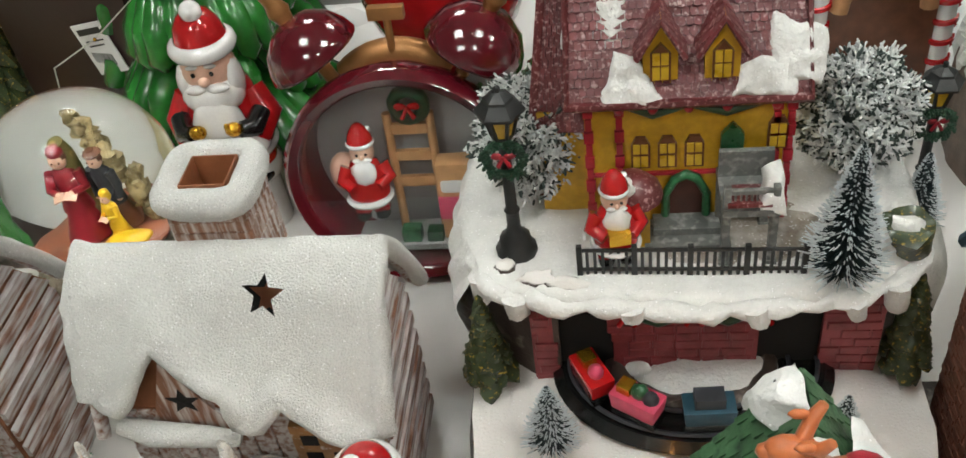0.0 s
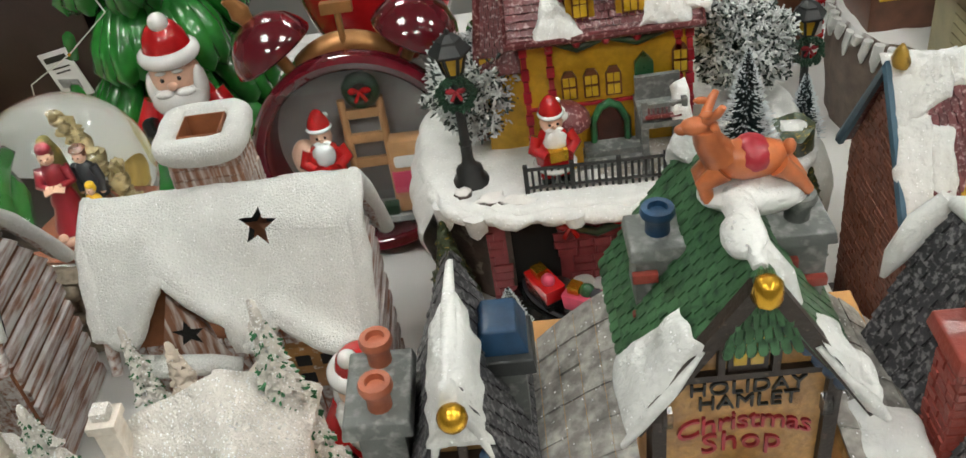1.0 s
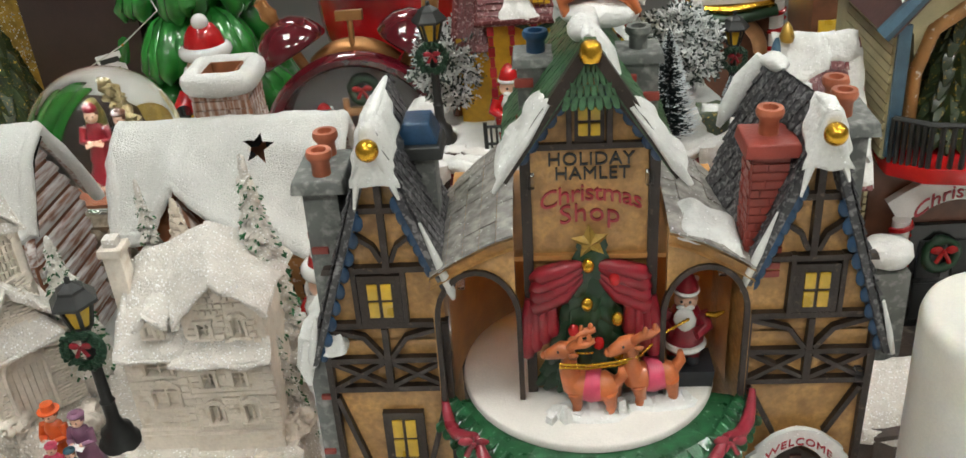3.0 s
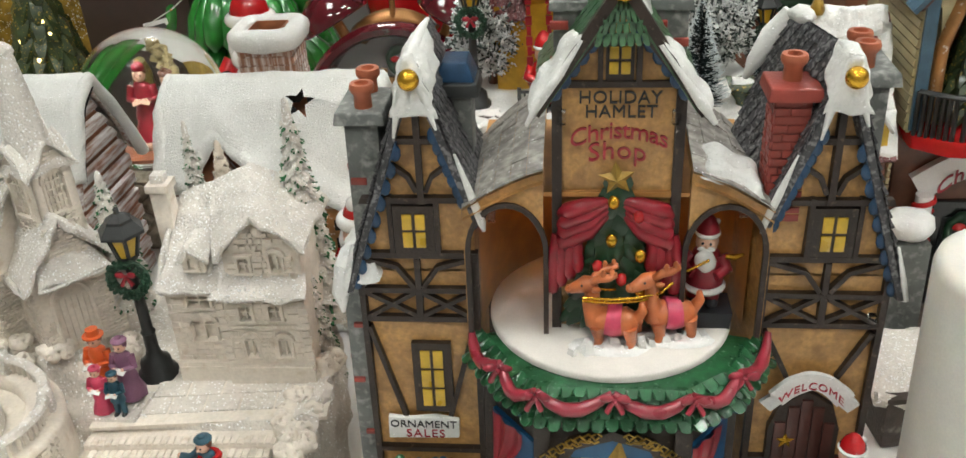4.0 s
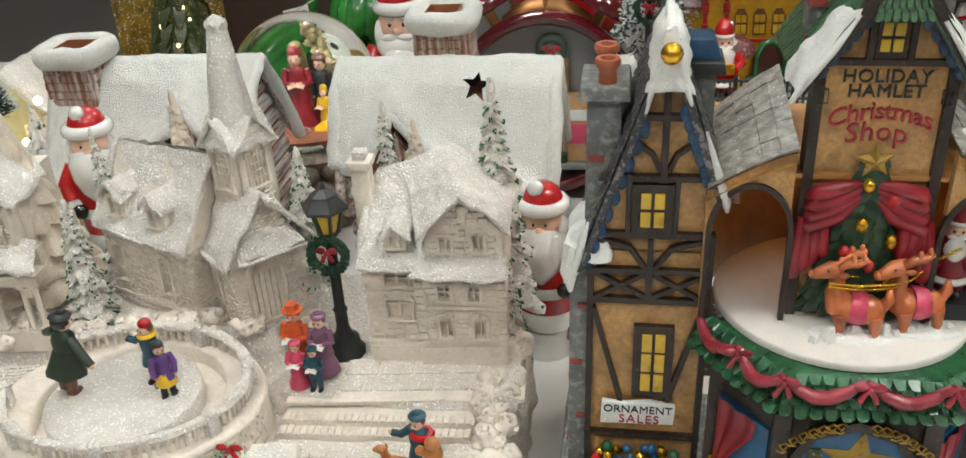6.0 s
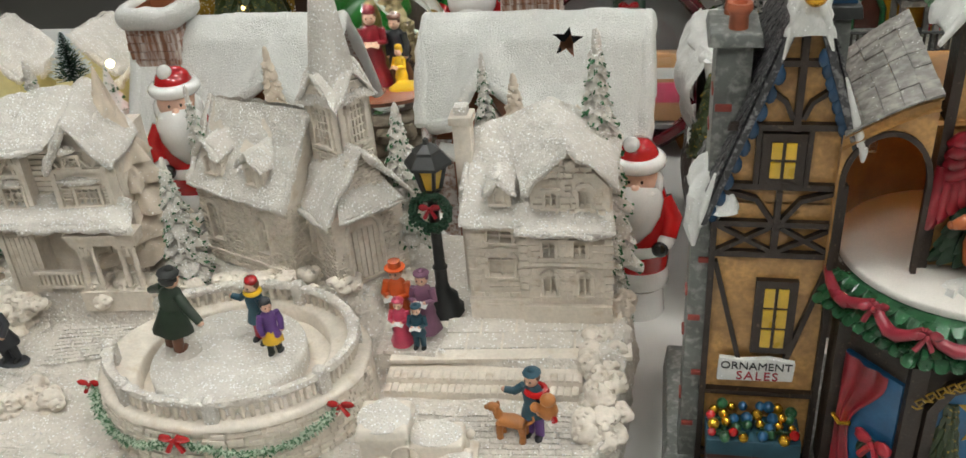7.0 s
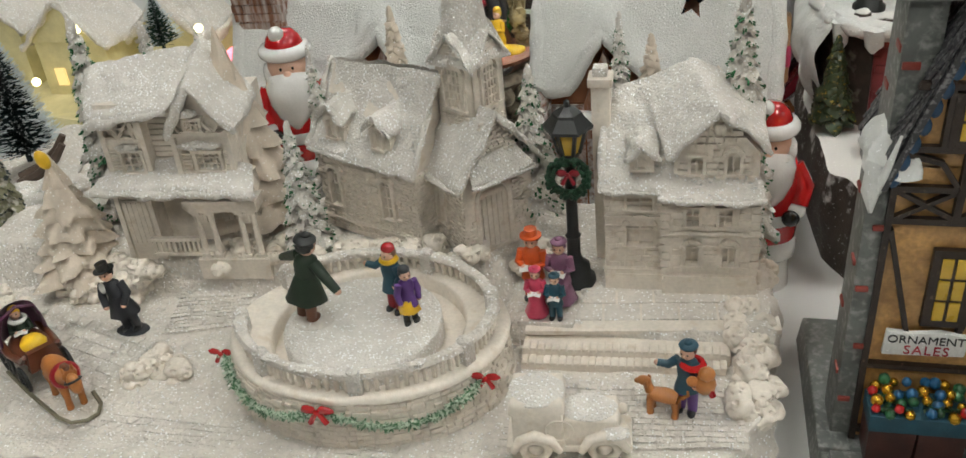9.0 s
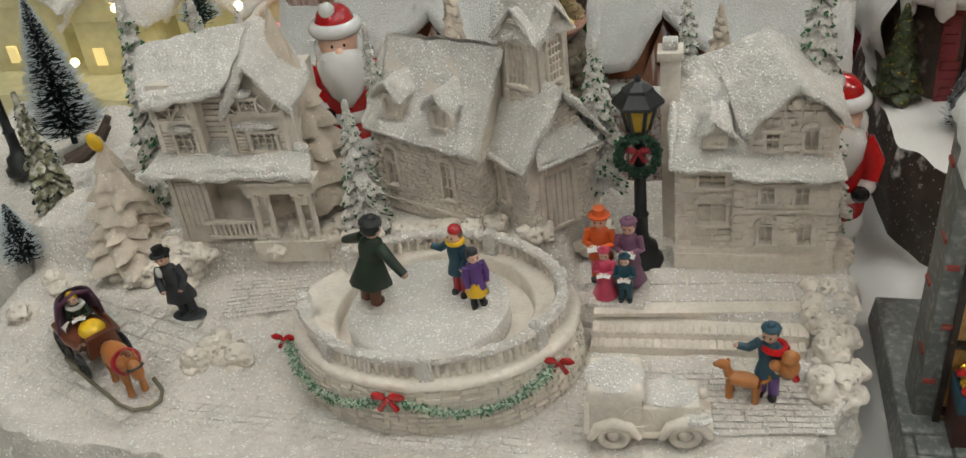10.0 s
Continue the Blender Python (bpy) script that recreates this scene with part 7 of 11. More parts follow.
roof_sheet(s, (-5.3, -0.4, 11.5), (2.3, -0.45, 11.25), (2.4, 2.7, 16.2), (-5.3, 2.7, 15.7), 0.22, 0.35, 7, 60, 44)
eave(s, [(-5.3, -0.35, 11.5), (-2.5, -0.45, 11.4), (0, -0.45, 11.3), (2.3, -0.4, 11.2)], 0.16, 7)
eave(s, [(2.3, -0.4, 11.25), (2.35, 1.1, 13.6), (2.4, 2.7, 16.2)], 0.22, 8)
part("roof_snow", lump(s, 0.06, 1.0), resin_snow, church, "glittering snow on the roof")
s = Geo(CHm)
roof_sheet(s, (2.4, 5.6, 10.9), (-5.3, 5.6, 10.9), (-5.3, 2.6, 15.7), (2.4, 2.6, 16.2), 0.25, 0.2, 8, 24, 16)
eave(s, [(-5.3, -0.35, 11.5), (-5.3, 1.1, 13.6), (-5.3, 2.7, 15.8), (-5.3, 4.4, 13.2)], 0.2, 9)
part("roof_snow", lump(s, 0.06, 1.0), resin_snow, church)
dormer(CHm, -3.4, 0.2, 11.9, 1.4, 1.7, 2.2, church, 0.62, 11, 0.5)
dormer(CHm, -0.1, 0.2, 11.9, 1.4, 1.6, 2.2, church, 0.62, 14, 0.5)
TWm = V @ Matrix.Translation((-22.5, 25.2, 1.5)) @ Matrix.Rotation(radians(-28), 4, "Z") @ Matrix.Diagonal((0.85, 0.85, 1, 1))
tower_w = part("tower", lump(Geo(TWm).box(0, 0, 6.6, 2.62, 2.62, 10.1), 0.03, 0.8), resin, church, "white church tower")
for q in range(4):
    t = Geo(TWm @ Matrix.Rotation(math.pi / 2 * q, 4, "Z"))
    t.slab([(-1.42, 16.6), (1.42, 16.6), (0, 18.2)], -1.45, 0)
    part("tower_gable", lump(t, 0.03, 0.8), resin, tower_w)
    t = Geo(TWm @ Matrix.Rotation(math.pi / 2 * q, 4, "Z"))
    hole_front(t, -1.45, 1.45, 6.6, 16.65, -1.45, [(-0.8, 0.8, 14.1, 16.2)], 0.16)
    pieces("wall_panel", t, resin, tower_w)
g = Geo(TWm)
for q in range(4):
    g.x = TWm @ Matrix.Rotation(math.pi / 2 * q, 4, "Z")
    stones(g, -1.45, 1.45, 11, 17.6, -1.45, [(-0.95, 0.95, 14.0, 17.0)], 0.4, 0.2, 0.14, 0.3, 0.03, apex=(0, 20.2))
    white_window(g, 0, -1.45, 14.1, 1.55, 1.8, True, 4, 4)
tagged(part("relief", lump(g, 0.02, 1.4), resin, tower_w, "modelled stones and belfry windows", smooth=0), kind="stuff")
for q in range(4):
    for k in (-1, 1):
        s = Geo(TWm @ Matrix.Rotation(math.pi / 2 * q, 4, "Z"))
        A, B, Cc, D = (k * 1.85, -1.75, 16.4), (0, -1.8, 18.2), (0, 0.2, 18.6), (k * 1.85, 0.0, 16.7)
        roof_sheet(s, *((B, A, D, Cc) if k > 0 else (A, B, Cc, D)), 0.12, 0.05, q * 2 + k, 18, 16)
        eave(s, [A, B], 0.15, q * 2 + k)
        part("gable_snow", lump(s, 0.05, 1.2), resin_snow, tower_w)
sp = Geo(TWm).lathe([(1.6, 16.6), (1.45, 17.6), (1.15, 19.6), (0.62, 22.5), (0.58, 22.65), (0.7, 22.85), (0.62, 23.1), (0.36, 23.3), (0.05, 23.45)], 0, 0, 0, 8)
part("spire", lump(sp, 0.08, 0.9), resin_snow, tower_w, "tall white spire")
PGm = V @ Matrix.Translation((-21.9, 22.6, 1.2)) @ Matrix.Rotation(radians(45), 4, "Z")
p = Geo(PGm)
hole_front(p, -1.1, 3.3, 6.5, 11.1, 0, [(-0.3, 1.7, 6.7, 9.9)], 0.3)
p.slab([(-1.1, 11.1), (3.3, 11.1), (1.1, 14.3)], 0, 0.35)
p.box(1.1, 2.6, 6.5, 4.4, 4.7, 4.7)
porch = part("porch", lump(p, 0.03, 0.9), resin, church, "white gabled porch with a plank door")
g = Geo(PGm)
stones(g, -1.1, 3.3, 6.6, 14.2, 0.0, [(-0.45, 1.85, 6.6, 11.0)], 0.38, 0.2, 0.12, 0.3, 0.03, apex=(1.1, 18.6))
g.bricks((-1.1, 4.9, 6.6), (-1.1, 0, 6.6), (-1.1, 0, 11.0), (-1.1, 4.9, 11.0), 0.4, 0.21, 0.13, 0.12, skip=lambda u, v: 0.42 < u < 0.66 and 0.25 < v < 0.95)
g.tube([(-0.35, -0.05, 6.7), (-0.35, -0.05, 9.5)] + [(0.7 + 1.05 * math.cos(math.pi - math.pi * i / 8), -0.05, 9.6 + 1.2 * math.sin(math.pi * i / 8)) for i in range(9)] + [(1.75, -0.05, 6.7)], 0.15, 6)
for i in range(6):
    g.box(-0.12 + i * 0.33, 0.2, 6.7, 0.28, 0.16, 3.7)
g.x = PGm @ Matrix.Translation((-1.1, 2.2, 0)) @ Matrix.Rotation(radians(-90), 4, "Z")
white_window(g, 0, 0.0, 8.0, 0.9, 1.8, True, 2, 3)
tagged(part("relief", lump(g, 0.025, 1.4), resin, porch, "modelled stones and door boards", smooth=0), kind="stuff")
for nm, A, B, Cc, D, sd in (("porch_snow", (-1.65, -0.45, 10.9), (1.05, -0.5, 14.75), (1.05, 5.2, 14.9), (-1.65, 5.0, 10.8), 31), ("porch_snow", (1.05, -0.5, 14.75), (3.9, -0.4, 11.1), (3.9, 4.6, 11.2), (1.05, 5.2, 14.9), 32), ("hood_snow", (-1.0, -0.9, 11.1), (3.1, -0.9, 11.1), (2.6, 0.1, 12.3), (-0.5, 0.1, 12.4), 33)):
    s = Geo(PGm)
    roof_sheet(s, A, B, Cc, D, 0.22, 0.1, sd, 34, 34)
    eave(s, [A, B], 0.18, sd)
    part(nm, lump(s, 0.05, 1.1), resin_snow, porch)
s = Geo(PGm)
eave(s, [(-1.65, -0.45, 10.9), (-1.7, 2.2, 10.85), (-1.65, 5.0, 10.8)], 0.18, 34)
part("porch_snow", s, resin_snow, porch)

# timbered inn
LHm = V @ Matrix.Translation((-39.0, 22.4, 0.9)) @ Matrix.Rotation(radians(4), 4, "Z")
h = Geo(LHm)
h.box(0.1, 3.5, 6.0, 7.4, 5.0, 5.0)
inn = part("inn", lump(h, 0.04, 0.8), resin, village, "white resin inn with porch and snowy roofs")
h = Geo(LHm)
h.box(-0.1, 3.1, 10.8, 7.3, 4.4, 4.2)
h.box(-2.6, 1.75, 10.8, 2.4, 2.9, 5.0)
h.box(1.85, 1.75, 10.8, 3.3, 2.9, 3.4)
hole_front(h, -3.8, -1.4, 10.8, 15.8, 0.0, [(-2.97, -1.73, 11.75, 13.0), (-3.6, -2.05, 13.85, 15.0), (-1.85, -1.55, 13.85, 15.0)], 0.35)
hole_front(h, 0.2, 3.5, 10.8, 14.1, 0.0, [(1.35, 2.85, 11.8, 12.9)], 0.35)
h.slab([(0.2, 14.0), (3.5, 14.0), (3.5, 14.4), (2.0, 16.5), (0.2, 14.4)], 0.2, 4.5)
h.box(-2.9, 0.5, 6.0, 2.0, 1.6, 4.6)
h.box(2.6, -0.2, 5.4, 4.2, 2.2, 1.3)
pieces("wall_panel", lump(h, 0.04, 0.8), resin, inn)
g = Geo(LHm)
for x in (-3.75, -1.45):
    g.box(x, 0.0, 11.2, 0.28, 0.3, 4.0)
for z in (11.5, 13.6):
    g.box(-2.6, -0.02, z, 2.5, 0.2, 0.2)
g.box(-1.95, 0.0, 13.7, 0.18, 0.22, 1.4)
for x, w in ((-2.85, 0.85), (-1.68, 0.3)):
    for k in (-1, 0, 1):
        g.box(x, 0.0, 13.8, 0.13, 0.22, 1.3, ry=k * math.degrees(math.atan(w / 1.2)))
    g.box(x, 0.0, 14.35, w * 1.5, 0.2, 0.13)
white_window(g, -2.35, 0.0, 11.75, 1.25, 1.25, False, 2, 2)
for j in range(7):
    g.box(-3.35, -0.02, 11.75 + j * 0.2, 0.55, 0.22, 0.12, rx=20)
for j in range(11):
    g.box(-0.65, 0.85, 11.3 + j * 0.34, 1.7, 0.2, 0.24)
for x in (0.3, 3.4):
    g.box(x, -0.02, 11.3, 0.3, 0.3, 2.9)
for z in (11.5, 13.85):
    g.box(1.85, -0.05, z, 3.4, 0.24, 0.22)
for x, a in ((0.95, 40), (2.6, -40), (0.8, -35), (2.75, 35)):
    g.box(x, -0.02, 14.1, 0.13, 0.2, 1.0, ry=a)
white_window(g, 1.65, -0.02, 14.2, 0.95, 0.6, False, 2, 1)
white_window(g, 2.1, -0.02, 11.8, 1.5, 1.1, False, 3, 2)
for j in range(6):
    for x in (0.85, 3.15):
        g.box(x, -0.04, 11.8 + j * 0.2, 0.5 if x < 2 else 0.3, 0.22, 0.12, rx=20)
stones(g, 0.2, 3.5, 11.3, 14.0, 0.0, [(0.5, 3.4, 11.5, 14)], 0.9, 0.28, 0.05)
# porch posts, door and railings
for x in (0.95, 1.75, 3.45, 4.2):
    g.rod((x, -0.9, 6.6), (x, -0.9, 9.7), 0.2, 0.15, 8)
    g.box(x, -0.9, 6.6, 0.5, 0.5, 0.3)
    g.box(x, -0.9, 9.5, 0.48, 0.48, 0.25)
for a, b in ((0.95, 1.75), (3.45, 4.2)):
    g.box((a + b) / 2, -0.85, 8.9, b - a, 0.3, 0.85)
    for k in range(2):
        g.box(a + (b - a) * (0.35 + 0.3 * k), -1.0, 9.05, 0.2, 0.2, 0.5)
g.box(2.6, -0.6, 9.7, 4.0, 1.1, 0.75)
g.box(2.6, -0.75, 10.3, 4.2, 1.3, 0.2)
for i in range(6):
    g.box(1.75 + i * 0.34, 0.95, 6.5, 0.28, 0.2, 3.2)
for x in (-3.9, -1.95):
    g.box(x, -0.3, 6.2, 0.28, 0.3, 4.3)
g.box(-2.9, -0.32, 7.2, 1.5, 0.14, 2.9)
for i in range(5):
    g.box(-3.5 + i * 0.3, -0.4, 7.3, 0.22, 0.12, 2.7)
for i in range(10):
    g.box(-2.0 + i * 0.29, -0.95, 7.0, 0.14, 0.16, 0.85)
g.box(-0.7, -0.95, 7.8, 3.0, 0.3, 0.2)
g.box(-0.7, -0.95, 6.85, 3.0, 0.3, 0.2)
tagged(part("relief", lump(g, 0.025, 1.4), resin, inn, "modelled half-timbering, windows and porch posts", smooth=0), kind="stuff")
for nm, A, B, Cc, D, hh, sd, es in (("roof_snow", (-4.3, -0.6, 14.9), (0.5, -0.5, 15.5), (1.1, 3.2, 17.6), (-5.9, 3.4, 16.5), 0.4, 41, 0.28),
                                    ("gable_snow", (0.1, -0.45, 13.9), (2.0, -0.5, 16.9), (1.3, 4.2, 17.8), (-0.7, 3.6, 16.2), 0.24, 42, 0.24),
                                    ("gable_snow", (2.0, -0.5, 16.9), (4.1, -0.4, 14.1), (4.1, 3.6, 14.4), (1.3, 4.4, 17.8), 0.24, 43, 0.24),
                                    ("ledge_snow", (-5.0, -1.2, 11.1), (4.8, -1.4, 10.95), (4.2, 0.5, 11.8), (-4.4, 0.9, 11.9), 0.4, 44, 0.3)):
    s = Geo(LHm)
    roof_sheet(s, A, B, Cc, D, hh, 0.12, sd, 50, 30)
    eave(s, [A, [(p + q) / 2 - (0, 0.1, 0.05)[i] for i, (p, q) in enumerate(zip(A, B))], B], es, sd)
    part(nm, lump(s, 0.07, 1.0), resin_snow, inn, "glittering snow on the roof" if sd == 41 else "")
for x, z, w in ((-2.4, 13.1, 1.4), (1.75, 13.15, 2.5), (1.55, 15.05, 1.1)):
    part("window_snow", lump(Geo(LHm).ell(x, -0.2, z + 0.2, w / 2, 0.38, 0.24, 14, 0.25, 2), 0.05, 1.5), resin_snow, inn)

# pines of the village
needle_green = mat("painted_green_needles", (0.02, 0.16, 0.05), 0.5, var=0.4, bump=0.4)
for nm, x, y, z, hh, r, mm, sd in (("pine", -34.4, 23.6, 7.0, 12.4, 2.6, resin_tree_white, 1), ("pine", -43.4, 20.1, 5.4, 8.2, 2.3, resin_tree_white, 2), ("pine", -30.2, 20.6, 7.4, 8.0, 1.15, resin_tree, 3),
                                  ("pine", -18.9, 23.7, 8.6, 8.4, 1.35, resin_tree, 4), ("pine", -9.0, 24.4, 6.0, 14.4, 1.75, resin_tree, 5), ("pine", -14.7, 25.4, 9.0, 10.0, 1.0, resin_tree, 6), ("pine", -13.2, 25.5, 9.0, 8.8, 1.1, resin_tree_white, 7),
                                  ("pine", -42.9, 24.4, 5.5, 14.2, 1.9, resin_tree, 8), ("pine", -26.0, 25.8, 7.0, 12.4, 1.2, resin_tree_white, 9), ("pine", -8.4, 21.9, 5.0, 7.0, 0.95, resin_tree, 10), ("pine", -39.4, 25.2, 6, 13.0, 1.5, resin_tree, 11), ("pine", -29.9, 24.0, 7, 10.9, 0.9, resin_tree, 12)):
    part(nm, tier_tree(Geo(VS), x, y, z, hh, r, 7, 7, sd) if sd in (1, 2) else pad_tree(x, y, z, hh, r, sd, mm == resin_tree, VS), [resin_snow, needle_green] if mm == resin_tree else resin_tree_white, village, "snow-laden green pine" if mm == resin_tree else "white resin pine")
part("bird", Geo(VS).ell(-43.5, 19.8, 13.6, 0.36, 0.32, 0.6, 10, rot=Matrix.Rotation(radians(-18), 3, "Y")), yellow, village, "tiny yellow bird")
street_lamp("lamp_post", -17.1, 22.4, TZ - 0.1, 10.7, village, V)


# ---- ceramic snow-roofed houses ----
from mathutils.geometry import delaunay_2d_cdt

bronze = mat("bronze_paint", (0.4, 0.2, 0.07), 0.35, metal=0.35, var=0.3, over=(0.7, 0.66, 0.6), over_at=0.66, over_scale=260)
# near-black colour stands in for the shade inside hollows, openings and tunnel mouths
opening_black = mat("near_black_opening_paint", (0.01, 0.009, 0.008), 0.9, var=0.2)


def inside(p, poly):
    c = False
    for i in range(len(poly)):
        (x0, y0), (x1, y1) = poly[i - 1], poly[i]
        if (y0 > p[1]) != (y1 > p[1]) and p[0] < (x1 - x0) * (p[1] - y0) / (y1 - y0) + x0:
            c = not c
    return c


def sheet(poly, hole, fn, pitch=0.3):
    """Triangles filling a plane outline with a hole, mapped to space by fn."""
    def dense(q):
        out = []
        for i in range(len(q)):
            a, b = Vector(q[i]), Vector(q[(i + 1) % len(q)])
            n = max(1, int((b - a).length / pitch))
            out += [a.lerp(b, k / n) for k in range(n)]
        return out
    P, H = dense(poly), dense(hole) if hole else []
    pts = P + H
    edges = [(i, (i + 1) % len(P)) for i in range(len(P))] + [(len(P) + i, len(P) + (i + 1) % len(H)) for i in range(len(H))]
    x0, x1 = min(p.x for p in P), max(p.x for p in P)
    y0, y1 = min(p.y for p in P), max(p.y for p in P)
    for i in range(int((x1 - x0) / pitch)):
        for j in range(int((y1 - y0) / pitch)):
            q = Vector((x0 + (i + 0.5) * pitch, y0 + (j + 0.5) * pitch))
            if inside(q, poly) and not (hole and inside(q, hole)):
                pts.append(q)
    vs, _, fs, *_ = delaunay_2d_cdt(pts, edges, [], 0, 1e-5)
    keep = []
    for f in fs:
        c = sum((vs[i] for i in f), Vector((0, 0))) / len(f)
        if inside(c, poly) and not (hole and inside(c, hole)):
            keep.append(tuple(f))
    return Geo().add([fn(v.x, v.y) for v in vs], keep)


def plank_wall(g, a, b, c, d, w=0.9, t=0.12):
    """Upright boards on a quad; a-b is the foot."""
    a, b, c, d = (Vector(p) for p in (a, b, c, d))
    nrm = (b - a).cross(d - a).normalized() * t
    n = max(1, round((b - a).length / w))
    for i in range(n):
        u0, u1 = (i + 0.06) / n, (i + 0.94) / n
        P = [a.lerp(b, u0), a.lerp(b, u1), d.lerp(c, u1), d.lerp(c, u0)]
        g.add(P + [p + nrm for p in P], [(4, 5, 6, 7), (0, 1, 5, 4), (1, 2, 6, 5), (2, 3, 7, 6), (3, 0, 4, 7)])
    return g


def snow_house(x, y, mirror, chim, label):
    """Low clay house under a heavy snow roof with a star hole; roof from x = -7.5 to 7.5, ridge at y = 0."""
    k = -1 if mirror else 1
    T = Matrix.Diagonal((k, 1, 1, 1))
    house = thing("snow_roofed_house", label, "ceramic house", x, y, 0, group="ceramic houses")
    prof = [(0.0, 0.0, 17.75), (0.12, -0.9, 17.6), (0.3, -2.3, 16.6), (0.6, -3.9, 13.6), (1.0, -5.3, 10.1), (1.2, -5.7, 8.6)]

    def front(px, s):
        for (s0, y0, z0), (s1, y1, z1) in zip(prof, prof[1:]):
            if s <= s1 or s1 == prof[-1][0]:
                t = (s - s0) / (s1 - s0)
                p = Vector((px * k, y0 + (y1 - y0) * t, z0 + (z1 - z0) * t))
                break
        # snow swells over the ribs that frame the openings
        rib = 0.0
        for ax, az, bx, bz, w in ((-3.1, 3.9, -5.2, 7.6, 0.9), (-3.1, 3.9, 0.7, 8.0, 0.9), (2.6, 6.8, 1.0, 8.5, 0.7), (2.6, 6.8, 5.7, 9.2, 0.7)):
            q, a, b = Vector((px, s * 9)), Vector((ax, az)), Vector((bx, bz))
            u = min(max((q - a).dot(b - a) / (b - a).length_squared, 0), 1)
            rib = max(rib, 1.1 * math.exp(-((q - a.lerp(b, u)).length / w) ** 2))
        p += Vector((0, -0.75, 0.65)) * rib
        p += noise.noise_vector(Vector((px, s * 9, 4.0)) * 0.45) * 0.18 + noise.noise_vector(Vector((px, s * 9, 1.0)) * 1.6) * 0.07
        e = abs(px) / 7.5
        return p - Vector((0, 0, 0.5)) * max(0, e - 0.93) / 0.07 * 0.5
    low = [(-7.5, 6.9), (-6.6, 7.5), (-5.4, 7.6), (-4.6, 6.3), (-3.2, 4.5), (-1.3, 5.9), (0.2, 7.1), (0.3, 8.4), (1.3, 8.5), (2.6, 7.2), (4.2, 8.4), (5.7, 9.3), (6.9, 9.0), (7.5, 8.4)]
    poly = [(-7.5, 0.0), (7.5, 0.0)] + low[::-1]
    st = []
    for i in range(10):
        a = -math.pi / 2 + math.pi * i / 5 + 0.08
        r = 0.95 if i % 2 == 0 else 0.4
        st.append((2.3 + r * math.cos(a) * 1.05, 2.75 + r * math.sin(a)))
    st = None if mirror else st
    roof = sheet(poly, st, lambda a, b: front(a, b / 9), 0.28)
    if mirror:
        roof.f = [f[::-1] for f in roof.f]
    roof.f = [f[::-1] for f in roof.f] if (Vector(roof.v[roof.f[0][1]]) - roof.v[roof.f[0][0]]).cross(Vector(roof.v[roof.f[0][2]]) - roof.v[roof.f[0][0]]).z < 0 else roof.f
    back = Geo(T)
    back.grid(lambda u, v: (-7.5 + 15 * u, 5.4 * v + 0.0, 17.75 - 7.5 * v ** 1.25 - 0.4 * max(0, abs(2 * u - 1) - 0.93) / 0.07), 40, 14)
    rim = Geo(T)
    dense = []
    for (a, b), (c, d) in zip(low, low[1:]):
        dense += [(a + (c - a) * q / 4, b + (d - b) * q / 4) for q in range(4)]
    dense.append(low[-1])
    pts = [T @ front(a, b / 9) for a, b in dense]
    rim.tube([p + Vector((0, 0.35, -0.15)) for p in pts], 0.5, 9)
    for e in (-7.5, 7.5):
        s1 = low[0][1] if e < 0 else low[-1][1]
        ed = [T @ front(e, s1 / 9 * q / 12) for q in range(12, -1, -1)] + [Vector((e, 5.4 * q / 8, 17.3 - 7.5 * (q / 8) ** 1.25)) for q in range(1, 9)]
        rim.tube([p + Vector((-0.25 if e > 0 else 0.25, 0.1, -0.25)) for p in ed], 0.5, 9)
    rf = part("roof", roof, house_snow, house, "thick white grainy snow roof with a star hole", smooth=60)
    part("roof_back", back, house_snow, rf)
    part("roof_rim", lump(rim, 0.12, 1.1), house_snow, rf, smooth=70)
    # added sheet, coloured near black for the shade under the roof
    part("roof_shade_sheet", sheet(poly, st, lambda a, b: front(a, b / 9) + Vector((0, 0.6, -0.7)), 0.6), opening_black, rf, "near-black sheet painted as the shade under the roof")
    # walls
    b = Geo(T)
    b.box(0, 0.2, 0, 13.0, 8.2, 10.5)
    b.add([(-6.5, -3.9, 10.4), (6.5, -3.9, 10.4), (6.5, 4.3, 10.4), (-6.5, 4.3, 10.4), (-6.5, 0, 16.6), (6.5, 0, 16.6)], [(0, 1, 5, 4), (2, 3, 4, 5), (0, 4, 3), (1, 2, 5)])
    bodyw = part("wall", b, clay_plain, house, "whitewashed terracotta wall")
    g = Geo(T)
    for e, s in ((6.55, 1), (-6.55, -1)):
        n = 11
        for i in range(n):
            z0, z1 = 0.3 + 15.8 * i / n, 0.3 + 15.8 * (i + 0.74) / n
            h0, h1 = (4.1 * min(1, 1 - (z - 10.4) / 6.2) - 0.15 for z in (z0, z1))
            if h1 < 0.3:
                continue
            P = [(e, 0.2 - h0, z0), (e, 0.2 + h0, z0), (e, 0.2 + h1, z1), (e, 0.2 - h1, z1)]
            Q = [(p[0] + s * 0.3, p[1], p[2] + (0.14 if q < 2 else -0.14)) for q, p in enumerate(P)]
            g.add(P + Q, [(4, 5, 6, 7), (0, 1, 5, 4), (1, 2, 6, 5), (2, 3, 7, 6), (3, 0, 4, 7)])
